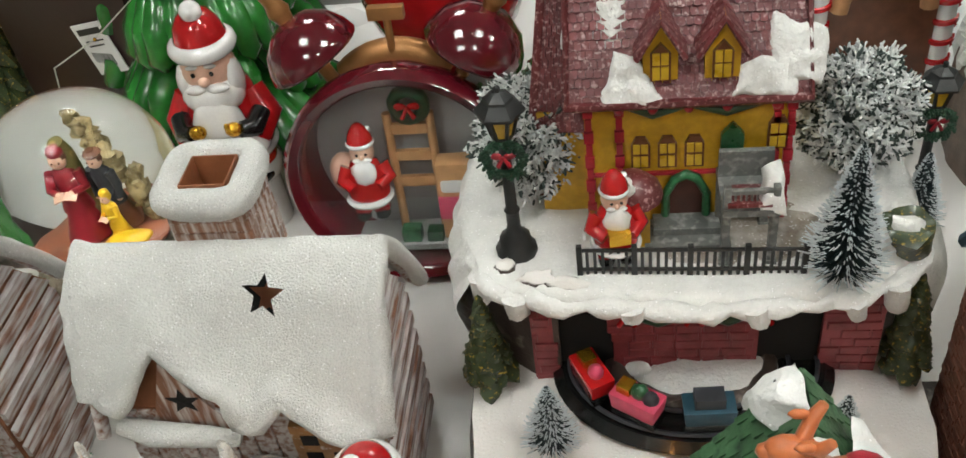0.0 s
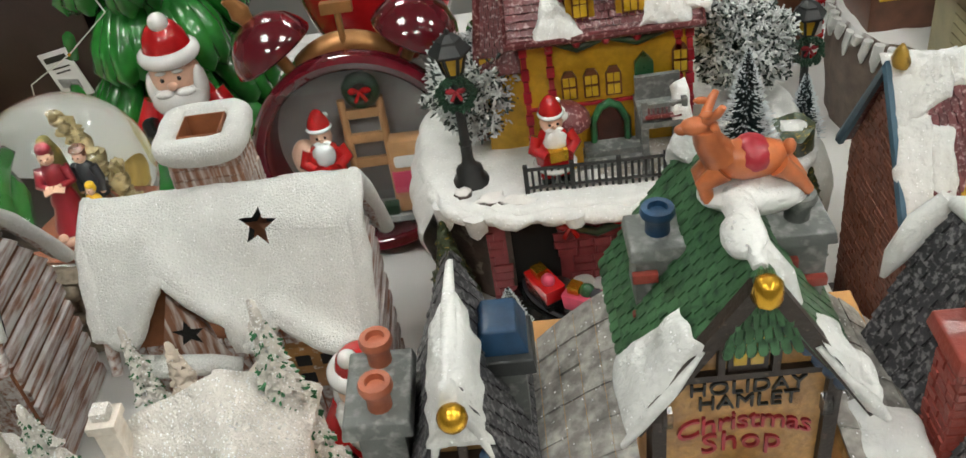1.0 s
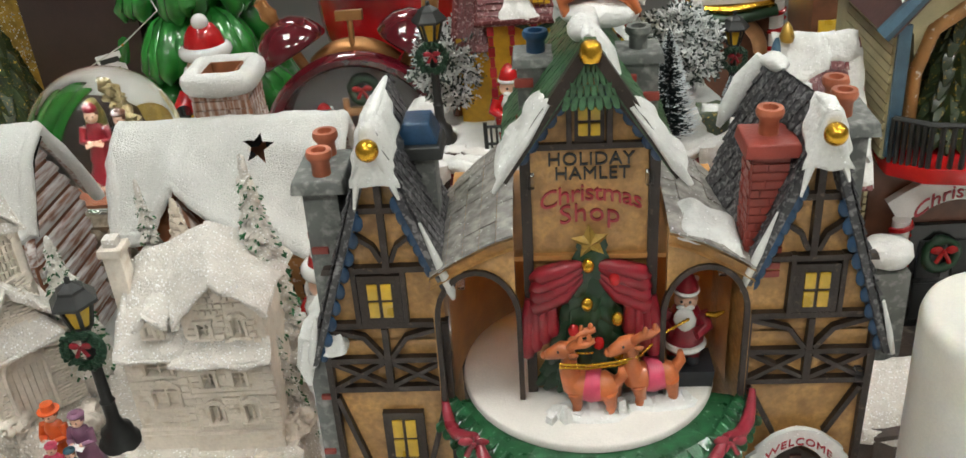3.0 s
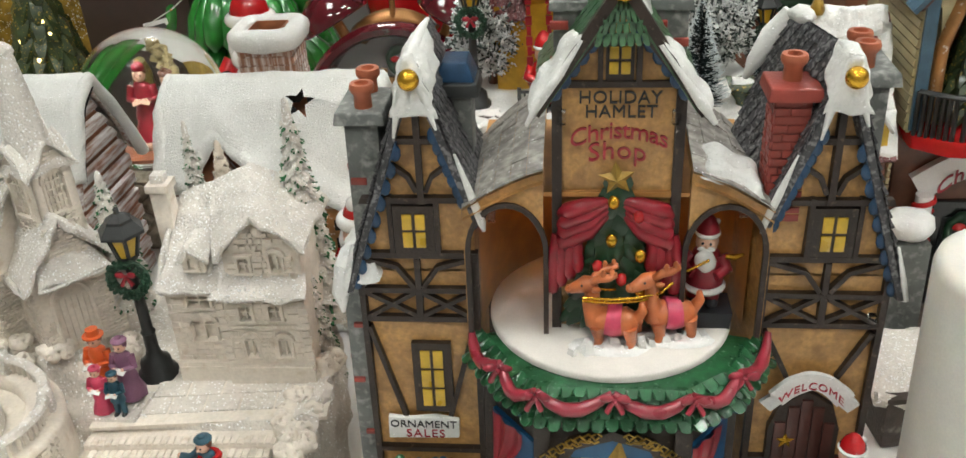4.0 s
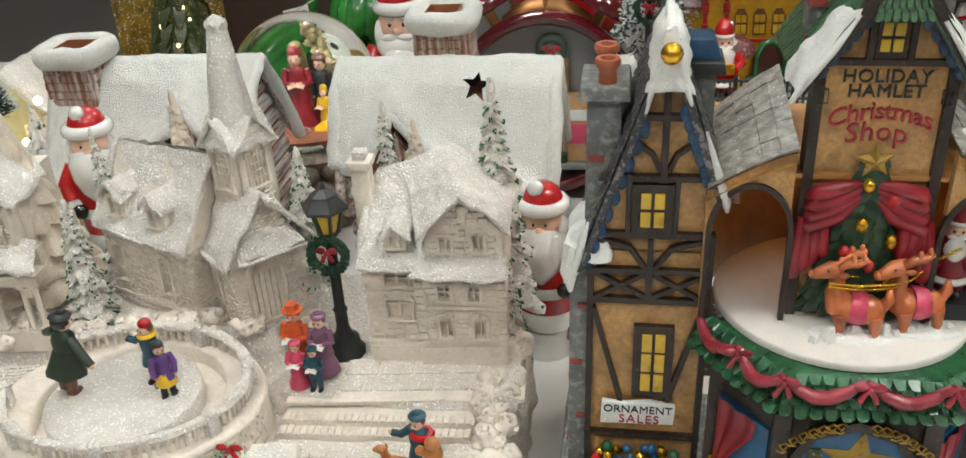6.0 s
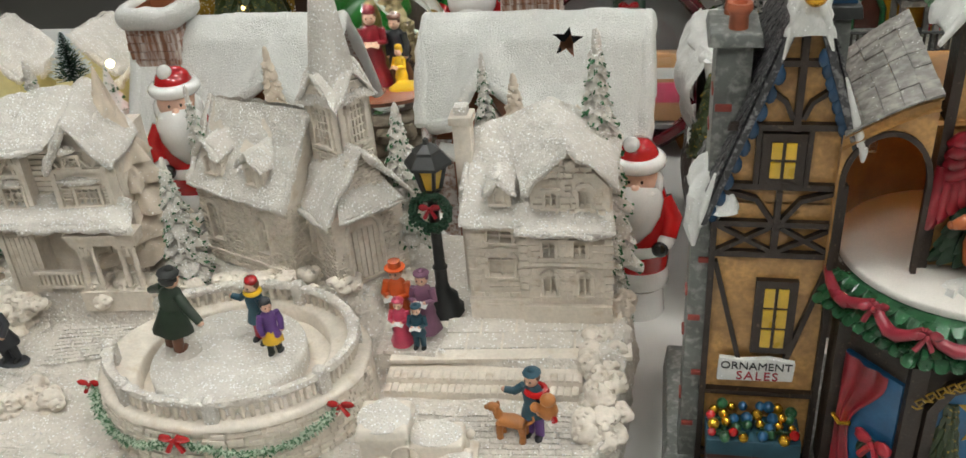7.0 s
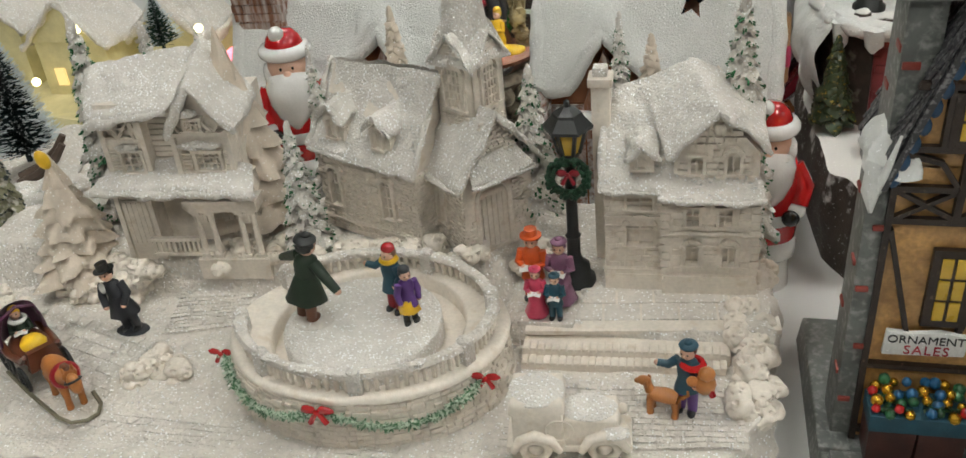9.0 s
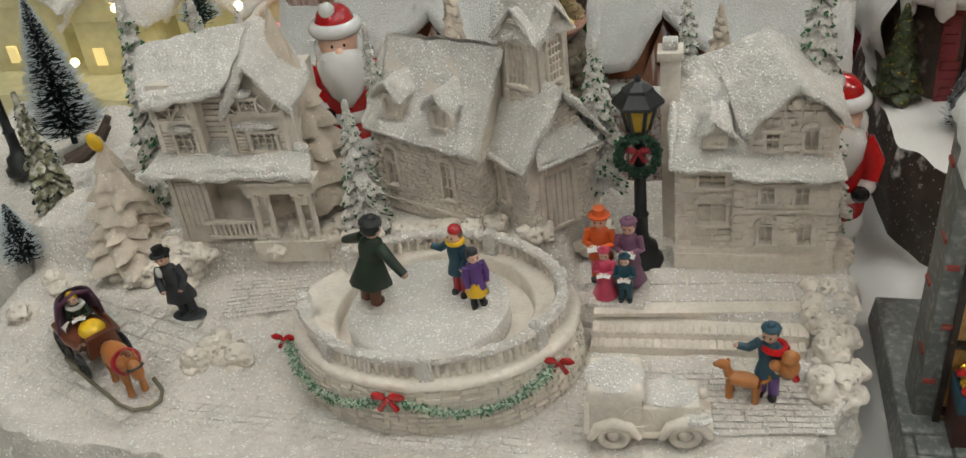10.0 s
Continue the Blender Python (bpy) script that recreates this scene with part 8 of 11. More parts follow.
    plank_wall(g, (-6.5, -3.95, 0.2), (6.5, -3.95, 0.2), (6.5, -3.95, 10.4), (-6.5, -3.95, 10.4), 1.1, 0.14)
    tagged(part("boarding", g, clay_board, bodyw, "terracotta boards brushed with white", smooth=0), kind="stuff")
    for e in (-7.0, 7.0):
        part("barge_board", Geo(T).tube([(e, -5.0, 9.6), (e, -3.5, 13.2), (e, -2.0, 15.6), (e, 0, 16.9), (e, 2.2, 14.7), (e, 4.8, 10.4)], [0.34, 0.4, 0.42, 0.42, 0.42, 0.36], 8), clay_board, bodyw, "washed barge board under the snow")
    # star gable and lattice window
    d = Geo(T)
    d.slab([(-5.3, 8.0), (-0.2, 8.0), (-3.1, 13.9)], -4.1, -3.5)
    part("gable", d, clay, house)
    # flat near-black plate painted as the shade of a star-shaped opening
    part("gable_star", star(Geo(T), -2.7, -4.16, 11.2, 0.95, 0.4, 0.06), opening_black, house, "near-black star plate painted as a shaded opening", smooth=0)
    w = Geo(T)
    w.box(4.4, -4.25, 6.4, 4.6, 0.5, 3.2)
    win = part("window", w, bronze, house, "bronze lattice window", bevel=0.1)
    for i in range(3):
        for j in range(2):
            part("pane", Geo(T).box(3.0 + i * 1.4, -4.45, 6.8 + j * 1.35, 0.85, 0.16, 0.8), opening_black, win, bevel=0.05)
    part("snow_drift", lump(Geo(T).tube([(-6.2, -4.6, 10.0), (-4.5, -4.9, 9.7), (-1.8, -4.9, 9.5), (-0.2, -4.8, 9.2)], [0.5, 0.6, 0.55, 0.4], 9).ell(0.6, -5.2, 6.6, 1.6, 1.0, 0.9, 12, 0.2), 0.15, 0.8), house_snow, house)
    part("snow_foot", lump(Geo(T).box(0, 0, 0, 13.6, 9.4, 0.8), 0.1, 0.5), house_snow, house, bevel=0.4)
    # chimney
    cx, cy, cz = chim
    c = Geo()
    for sx, sy, w, dd in ((0, -1.45, 3.6, 0.7), (0, 1.45, 3.6, 0.7), (-1.45, 0, 0.7, 2.2), (1.45, 0, 0.7, 2.2)):
        c.box(cx + sx, cy + sy, cz, w, dd, 6.1)
    ch = part("chimney", c, clay, house, "terracotta chimney with a snow collar", bevel=0.08)
    g = Geo()
    for q in range(4):
        m = Matrix.Translation((cx, cy, 0)) @ Matrix.Rotation(math.pi / 2 * q, 4, "Z")
        g.x = m
        g.bricks((-1.8, -1.8, cz), (1.8, -1.8, cz), (1.8, -1.8, cz + 6), (-1.8, -1.8, cz + 6), 2.2, 0.62, 0.1, 0.06)
    tagged(part("brickwork", lump(g, 0.04, 1), clay, ch, smooth=0), kind="stuff")
    part("flue", Geo().box(cx, cy, cz + 3.5, 2.2, 2.2, 0.2), clay_plain, ch)
    lining = Geo()
    for sx, sy, w, dd in ((0, -1.08, 2.2, 0.06), (0, 1.08, 2.2, 0.06), (-1.08, 0, 0.06, 2.2), (1.08, 0, 0.06, 2.2)):
        lining.box(cx + sx, cy + sy, cz + 3.5, w, dd, 2.9)
    part("flue_lining", lining, clay_plain, ch)
    s = Geo()
    cr = [(1, -1), (1, 1), (-1, 1), (-1, -1)]
    pts = []
    for i in range(4):
        a, b2 = Vector(cr[i]), Vector(cr[(i + 1) % 4])
        for q in range(8):
            p = a.lerp(b2, q / 8)
            kk = 1 / max((abs(p.x) ** 5 + abs(p.y) ** 5) ** 0.2, 0.01)
            pts.append((cx + p.x * kk * 1.85, cy + p.y * kk * 1.85, cz + 6.0))
    s.tube([(p[0], p[1], p[2]) for p in pts], 0.7, 12, True)
    for i, p in enumerate(s.v):
        s.v[i] = Vector((p.x, p.y, cz + 6.0 + (p.z - cz - 6.0) * (1.35 if p.z < cz + 6 else 0.95)))
    part("snow_collar", lump(s, 0.12, 1.0), house_snow, ch, "white snow collar", smooth=70)
    return house


snow_house(-13.6, 40.2, False, (-0.4, 1.9, 14.0), "terracotta house with a thick white snow roof and star hole")
snow_house(-34.4, 41.2, True, (-5.5, -1.2, 12.6), "terracotta house with a white snow roof and bronze window")


# ---- glazed ceramic Santas ----
def ceramic_santa(name, x, y, z, h, rz, label, group="ceramic santas", pom=True, stand=0.0, mitt=False):
    """A round glazed Santa figurine, one mesh."""
    s = h / 11.7
    g = Geo()
    g.mat(3)
    if mitt:
        for k in (-1, 1):
            g.ell(k * 1.0 * s, -0.5 * s, 0.6 * s, 1.0 * s, 1.3 * s, 0.65 * s, 14)
        g.mat(1).lathe([(2.0 * s, 0), (2.2 * s, 0.25 * s), (2.25 * s, 0.9 * s), (2.1 * s, 1.2 * s)], 0, 0, 0, 24, sy=0.85)
        g.mat(0).lathe([(2.05 * s, 1.1 * s), (2.25 * s, 2.4 * s), (2.3 * s, 3.6 * s), (2.15 * s, 5.0 * s), (1.8 * s, 6.4 * s), (1.2 * s, 7.2 * s)], 0, 0, 0, 28, sy=0.85)
        g.mat(1).ring(0, 0, 2.3 * s, 2.2 * s, 0.26 * s, 28, 8)
        g.ell(0, -1.55 * s, 4.6 * s, 1.5 * s, 0.9 * s, 2.0 * s, 18, 0.08, 2)
        g.ell(0, -0.9 * s, 6.3 * s, 1.75 * s, 1.15 * s, 1.2 * s, 18)
        for k in (-1, 1):
            g.mat(0).tube([(k * 1.8 * s, 0, 5.9 * s), (k * 2.5 * s, -0.5 * s, 4.6 * s), (k * 1.9 * s, -1.7 * s, 3.6 * s)], [0.75 * s, 0.85 * s, 0.7 * s], 12)
            g.mat(1).ell(k * 1.85 * s, -1.8 * s, 3.55 * s, 0.75 * s, 0.5 * s, 0.75 * s, 12)
            if mitt:
                g.mat(3).tube([(k * 2.3 * s, -0.9 * s, 4.9 * s), (k * 1.9 * s, -1.9 * s, 4.5 * s), (k * 1.3 * s, -2.3 * s, 4.7 * s)], [0.6 * s, 0.62 * s, 0.5 * s], 10)
                g.mat(4).ell(k * 1.0 * s, -2.5 * s, 4.9 * s, 0.5 * s, 0.4 * s, 0.42 * s, 12).ell(k * 0.75 * s, -2.7 * s, 5.2 * s, 0.18 * s, 0.16 * s, 0.26 * s, 8)
            else:
                g.mat(3).ell(k * 1.6 * s, -2.1 * s, 3.3 * s, 0.62 * s, n=12)
        g.mat(2).ell(0, -0.35 * s, 7.7 * s, 1.55 * s, 1.35 * s, 1.4 * s, 18)
        g.ell(0, -1.72 * s, 7.55 * s, 0.34 * s, 0.3 * s, 0.28 * s, 10)
        g.mat(1)
        for k in (-1, 1):
            g.ell(k * 0.55 * s, -1.6 * s, 7.05 * s, 0.7 * s, 0.35 * s, 0.28 * s, 10)
            g.ell(k * 0.5 * s, -1.5 * s, 8.35 * s, 0.36 * s, 0.16 * s, 0.13 * s, 8)
            g.ell(k * 1.35 * s, -0.6 * s, 7.0 * s, 0.5 * s, 0.8 * s, 1.2 * s, 10)
        g.mat(3)
        for k in (-1, 1):
            g.ell(k * 0.5 * s, -1.62 * s, 7.95 * s, 0.13 * s, 0.1 * s, 0.15 * s, 8)
        g.mat(1).ring(0, -0.15 * s, 9.0 * s, 1.38 * s, 0.5 * s, 28, 10)
        g.mat(0).lathe([(1.45 * s, 9.0 * s), (1.45 * s, 9.5 * s), (1.25 * s, 10.2 * s), (0.85 * s, 10.8 * s), (0.35 * s, 11.05 * s)], 0, -0.1 * s, 0, 24)
        if pom:
            g.mat(1).ell(0.1 * s, -0.5 * s, 11.1 * s, 0.6 * s, n=14)
    else:
        g.mat(1).lathe([(1.9 * s, 0), (2.15 * s, 0.25 * s), (2.2 * s, 1.0 * s), (2.1 * s, 1.6 * s), (1.9 * s, 1.75 * s)], 0, 0, 0, 28, sy=0.85)
        g.mat(0).lathe([(2.05 * s, 1.5 * s), (2.15 * s, 2.2 * s), (2.15 * s, 3.2 * s), (2.3 * s, 4.4 * s), (2.2 * s, 6.0 * s), (1.8 * s, 7.6 * s), (1.2 * s, 8.2 * s)], 0, 0, 0, 28, sy=0.85)
        g.mat(1).lathe([(2.15 * s, 3.0 * s), (2.32 * s, 3.15 * s), (2.34 * s, 3.7 * s), (2.2 * s, 3.9 * s)], 0, 0, 0, 28, sy=0.88)
        g.tube([(0, -0.6 * s, 8.0 * s), (0, -0.95 * s, 7.3 * s), (0, -1.2 * s, 6.2 * s), (0, -1.5 * s, 5.2 * s), (0, -1.75 * s, 4.3 * s)], [1.6 * s, 1.82 * s, 1.66 * s, 1.15 * s, 0.25 * s], 20)
        for k in (-1, 1):
            g.mat(0).tube([(k * 1.7 * s, 0, 7.0 * s), (k * 2.35 * s, -0.4 * s, 5.6 * s), (k * 2.1 * s, -1.1 * s, 4.5 * s)], [0.6 * s, 0.75 * s, 0.65 * s], 12)
            g.mat(1).ell(k * 2.0 * s, -1.3 * s, 4.25 * s, 0.62 * s, 0.5 * s, 0.62 * s, 12)
            g.mat(3).ell(k * 1.65 * s, -1.75 * s, 3.85 * s, 0.6 * s, 0.45 * s, 0.6 * s, 12)
        g.mat(2).ell(0, -0.5 * s, 8.75 * s, 1.5 * s, 1.4 * s, 1.1 * s, 20)
        g.ell(0, -1.9 * s, 8.55 * s, 0.34 * s, 0.3 * s, 0.28 * s, 10)
        g.mat(1)
        for k in (-1, 1):
            g.ell(k * 0.6 * s, -1.75 * s, 8.12 * s, 0.75 * s, 0.4 * s, 0.25 * s, 10)
            g.ell(k * 1.4 * s, -0.5 * s, 8.3 * s, 0.4 * s, 0.8 * s, 0.9 * s, 10)
        g.mat(3)
        for k in (-1, 1):
            g.ell(k * 0.42 * s, -1.8 * s, 8.95 * s, 0.1 * s, 0.08 * s, 0.13 * s, 8)
        g.mat(1).ring(0, -0.18 * s, 9.85 * s, 1.42 * s, 0.5 * s, 30, 12)
        g.mat(0).lathe([(1.5 * s, 9.8 * s), (1.42 * s, 10.3 * s), (1.15 * s, 10.9 * s), (0.7 * s, 11.3 * s), (0.1 * s, 11.4 * s)], 0, -0.1 * s, 0, 24)
        if pom:
            g.mat(1).ell(-0.35 * s, -0.75 * s, 11.2 * s, 0.58 * s, n=14)
    if stand:
        g.mat(1).lathe([(1.9 * s, -stand), (1.8 * s, -0.4), (1.8 * s, 0.05)], 0, 0, 0, 24)
    return whole(name, g, [red_gloss, white_gloss, skin, black_gloss, gold], label, "figurine", x, y, z, rz, group, smooth=50)


ceramic_santa("santa_figurine", -6.75, 32.5, 2.0, 10.5, -4, "glossy ceramic Santa with white beard and red hat", stand=2.0)
ceramic_santa("santa_figurine", -36.2, 33.2, 7.0, 10.2, 20, "glossy ceramic Santa with white beard on a white stand", stand=7.0)
ceramic_santa("santa_figurine", -22.2, 62.5, 4.2, 14.4, 5, "glossy ceramic Santa with gilded mittens on a stand", stand=4.2, mitt=True)

# sledge beside the larger Santa
sl = thing("toy_sledge", "golden-brown toy sledge with curved runners", "toy sledge", -15.5, 65, 0, 10)
gold_wood = mat("golden_brown_paint", (0.4, 0.19, 0.05), 0.35, var=0.25, coat=0.3)
for k in (-1, 1):
    part("runner", Geo().tube([(-4, k * 2.0, 0.8), (1, k * 2.0, 0.8), (3.0, k * 2.0, 2.2), (3.6, k * 2.0, 5.0), (3.0, k * 2.0, 8.2)], 0.5, 8), gold_wood, sl)
part("seat", Geo().box(-0.5, 0, 3.2, 7, 4.6, 0.9).box(0, 0, 0.8, 0.8, 4, 2.5), gold_wood, sl, bevel=0.2)
part("sack", Geo().ell(-0.5, 0, 5.2, 2.4, 2.0, 2.0, 14), black_paint, sl)

# ---- snow globe with nativity ----
olive_cloth = mat("olive_cloth_paint", (0.16, 0.13, 0.035), 0.45, var=0.4, over=(0.4, 0.26, 0.06), over_at=0.6, over_scale=300)
globe = thing("snow_globe", "clear glass snow globe with a nativity scene on a stone base", "snow globe", -28.5, 53.2, 0)
stone = mat("aged_stone", (0.26, 0.22, 0.16), 0.6, var=0.3, over=(0.1, 0.08, 0.05), over_at=0.56, over_scale=160, over_soft=0.12, bump=0.8)
b = Geo().lathe([(5.2, 0), (5.6, 0.6), (5.3, 1.6), (4.4, 3.0), (4.1, 4.4), (4.6, 5.4), (4.9, 6.0), (4.5, 6.5), (0.2, 6.6)], 0, 0, 0, 40)
bs_ = part("base", b, stone, globe, "aged stone base with leaf relief")
g = Geo()
for j in range(4):
    for i in range(16):
        a = 2 * math.pi * (i + 0.5 * (j % 2)) / 16
        r = (5.3, 4.7, 4.3, 4.5)[j]
        g.ell(r * math.cos(a), r * math.sin(a), 1.0 + 1.35 * j, 0.9, 0.9, 0.75, 8, 0.35, 2)
tagged(part("leaf_relief", g, stone, bs_), kind="stuff")
dome_glass = glass("clear_glass_dome", (0.9, 0.95, 0.96))
dome_water = glass("water_filled_glass", (0.93, 0.97, 0.95), ior=1.33)
dm = Geo().ell(0, 0, 11.2, 6.0, n=56)
dome = part("dome", dm, dome_water, globe, "clear water-filled glass dome", smooth=80)
dome.visible_shadow = False
nat = part("nativity_ground", lump(Geo().lathe([(4.0, 0), (4.2, 0.4), (3.4, 1.0), (0.3, 1.2)], 0, 0, 6.3, 24), 0.15, 1), mat("rust_ground", (0.3, 0.09, 0.04), 0.5, var=0.4, coat=0.2), globe, "rust-red ground with painted figures")
part("statuette", doll(Geo(), -0.9, -0.5, 7.3, 6.0, 10, skirt=True, arms="book", brim=False), [curtain_red, curtain_red, skin, curtain_red, brown, brown, skin], nat, "standing statuette in a dark red robe")
part("mantle", lump(Geo().tube([(-0.9, 0.0, 7.4), (-0.95, 0.05, 9.6), (-0.9, 0.0, 12.0), (-0.9, -0.1, 12.9)], [0.95, 0.75, 0.62, 0.4], 12), 0.1, 1.0), olive_cloth, nat, "olive mantle")
part("statuette", doll(Geo(), 0.9, -0.9, 7.0, 3.6, -25, skirt=True, arms="book", brim=False), [yellow, yellow, skin, yellow, yellow, brown, skin], nat, "kneeling statuette in a yellow robe")
part("robe_train", lump(Geo().ell(1.5, -1.5, 7.4, 1.5, 0.9, 0.55, 16), 0.25, 1.0), yellow, nat, "spread yellow robe")
part("statuette", Geo().ell(-0.5, -2.4, 7.6, 0.7, 0.35, 0.3, 10).ell(-0.9, -2.5, 7.95, 0.3, n=8).tube([(-0.2, -2.5, 7.7), (0.2, -2.8, 7.8)], [0.12, 0.1], 6), skin, nat, "small lying statuette")
part("statuette", doll(Geo(), 0.5, 0.2, 7.3, 5.2, -10, skirt=True), [suit_grey, brown, skin, brown, brown, brown, skin], nat, "standing statuette in dark brown")
rk = Geo()
rnd = random.Random(12)
for i in range(22):
    u = i / 21
    rk.ell(2.5 - 2.6 * u + rnd.uniform(-0.35, 0.35), 0.5 + 0.5 * u + rnd.uniform(-0.3, 0.3), 7.1 + 6.4 * u ** 0.8 + rnd.uniform(-0.2, 0.2), rnd.uniform(0.35, 0.6), rnd.uniform(0.3, 0.5), rnd.uniform(0.4, 0.65), 10, 0.8, 2.4)
part("grotto", rk, mat("cream_rock", (0.42, 0.33, 0.17), 0.5, var=0.45, bump=0.8, over=(0.13, 0.09, 0.03), over_at=0.58, over_scale=220), nat, "cream rock behind the figures")

nat.location = (0.7 * CM, -0.2 * CM, 1.2 * CM)

# ---- alarm-clock lantern ----
clock = thing("alarm_clock_lantern", "glossy dark-red alarm clock lantern with a Santa scene behind glass", "decorative clock", -8.8, 57.5, 0, rx=-6)
oxblood = mat("glossy_oxblood", (0.1, 0.006, 0.012), 0.12, var=0.15, coat=0.9, bump=0.02)
brass = mat("brushed_brass", (0.42, 0.2, 0.07), 0.35, metal=0.6, var=0.2)
RX90 = Matrix.Rotation(radians(90), 4, "X")
c = Geo().lathe([(7.0, -2.6), (7.5, -2.9), (7.9, -2.4), (7.9, -1.4), (7.4, -1.0), (7.5, 2.6), (7.0, 3.4), (0.1, 3.5), (0.1, 3.0), (6.6, 2.8), (6.8, -2.4), (7.0, -2.6)], 0, 0, 7.9, 56, m=Matrix.Rotation(radians(-90), 4, "X"), caps=False)
part("case", c, oxblood, clock, "glossy dark-red round case", smooth=50)
part("back_panel", Geo().lathe([(6.9, 0), (0.1, 0.05)], 0, 1.5, 7.9, 40, m=RX90), mat("pale_grey_backing", (0.36, 0.34, 0.33), 0.4, var=0.06, bump=0.05), clock, "pale grey backing")
pane_g = part("glass", Geo().lathe([(6.9, 0), (6.9, 0.12), (0.05, 0.12)], 0, -2.3, 7.9, 48, m=RX90), dome_glass, clock, "clear glass front")
pane_g.visible_shadow = False
part("brass_band", Geo().tube([(5.6 * math.sin(t), 0.6, 7.9 + 7.75 * math.cos(t) + 0.0) for t in [-0.62 + 1.24 * i / 10 for i in range(11)]], 0.9, 8), brass, clock, "brass band between the bells")
for k, sz in ((-1, 3.0), (1, 3.1)):
    m = Matrix.Translation((k * 4.9, 0.2, 15.6)) @ Matrix.Rotation(radians(k * 28), 4, "Y")
    bl = Geo(m).lathe([(sz, 0), (sz * 1.04, 0.2), (sz * 0.98, 0.9), (sz * 0.8, 1.9), (sz * 0.45, 2.7), (0.1, 3.0)], 0, 0, 0, 36)
    be = part("bell", bl, oxblood, clock, "glossy dark-red bell", smooth=60)
    part("bell_post", Geo(m).rod((0, 0, -1.8), (0, 0, 0.2), 0.45, n=10), brass, be)
    part("bell_knob", Geo(m).lathe([(0.5, 2.9), (0.6, 3.3), (0.75, 3.6), (0.5, 4.3), (0.55, 4.9), (0.2, 5.1)], 0, 0, 0, 14), brass, be, "brass knob")
part("hammer", Geo().rod((0, 0, 15.2), (0, 0, 18.2), 0.25).box(0, 0, 18.0, 2.2, 0.7, 0.8), brass, clock, "brass hammer", bevel=0.05)
part("handle", Geo().tube([(-7.3, 0.4, 20.0), (-6.9, 0.6, 21.2), (-5.6, 0.8, 22.2), (-2.5, 0.9, 22.9), (2.5, 0.9, 22.9), (5.6, 0.8, 22.2), (6.9, 0.6, 21.2), (7.3, 0.4, 20.0)], 0.3, 8), brass, clock, "curved brass handle")
for k in (-1, 1):
    part("foot", Geo().rod((k * 4.4, 0, 1.8), (k * 5.4, -0.3, 0.05), 0.5, 0.6), brass, clock)
fl = part("scene_floor", Geo().box(0, -0.6, 2.2, 9.4, 3.0, 0.5), mat("grey_scene_floor", (0.3, 0.29, 0.28), 0.5), clock, bevel=0.1)
part("scene_santa", little_santa(Geo(), -2.9, -1.0, 4.4, 7.2, 10), [red_gloss, white_gloss, skin, black_gloss], fl, "Santa with a sack")
part("sack", Geo().ell(-4.4, -0.4, 7.6, 1.1, 0.8, 1.5, 12), skin, fl, "peach sack")
chair = Geo()
for z in (6.0, 8.0, 10.0):
    chair.box(0.2, 0.2, z, 3.2, 0.4, 0.7)
for x in (-1.2, 1.6):
    chair.rod((x, 0.2, 2.7), (x, 0.2, 11.5), 0.3)
tan = mat("tan_painted_wood", (0.52, 0.27, 0.12), 0.45, var=0.2)
part("shelf", chair, tan, fl, "tan wooden shelf")
bd = Geo()
bd.box(3.4, -0.9, 2.8, 3.2, 1.6, 5.8)
part("bed", bd, tan, fl, "tan wooden bed with presents", bevel=0.2)
part("blanket", Geo().box(3.4, -1.0, 4.4, 3.4, 1.7, 1.8), pink, fl, "crimson blanket", bevel=0.25)
part("pillow", Geo().box(3.4, -1.0, 6.4, 2.9, 1.5, 1.1), white_gloss, fl, bevel=0.25)
part("scene_wreath", Geo().ring(0.5, -0.3, 12.3, 1.0, 0.42, 20, 8, RX90, 0.3), pine_green, fl, "green wreath")
part("wreath_bow", bow(Geo(), 0.5, -0.9, 12.4, 0.8), red_gloss, fl)
part("present", Geo().box(-0.4, -1.4, 2.7, 1.3, 1.0, 1.0), green_gloss, fl, bevel=0.1)
part("present", Geo().box(1.2, -1.4, 2.7, 1.1, 1.0, 0.8), pine_green, fl, bevel=0.1)

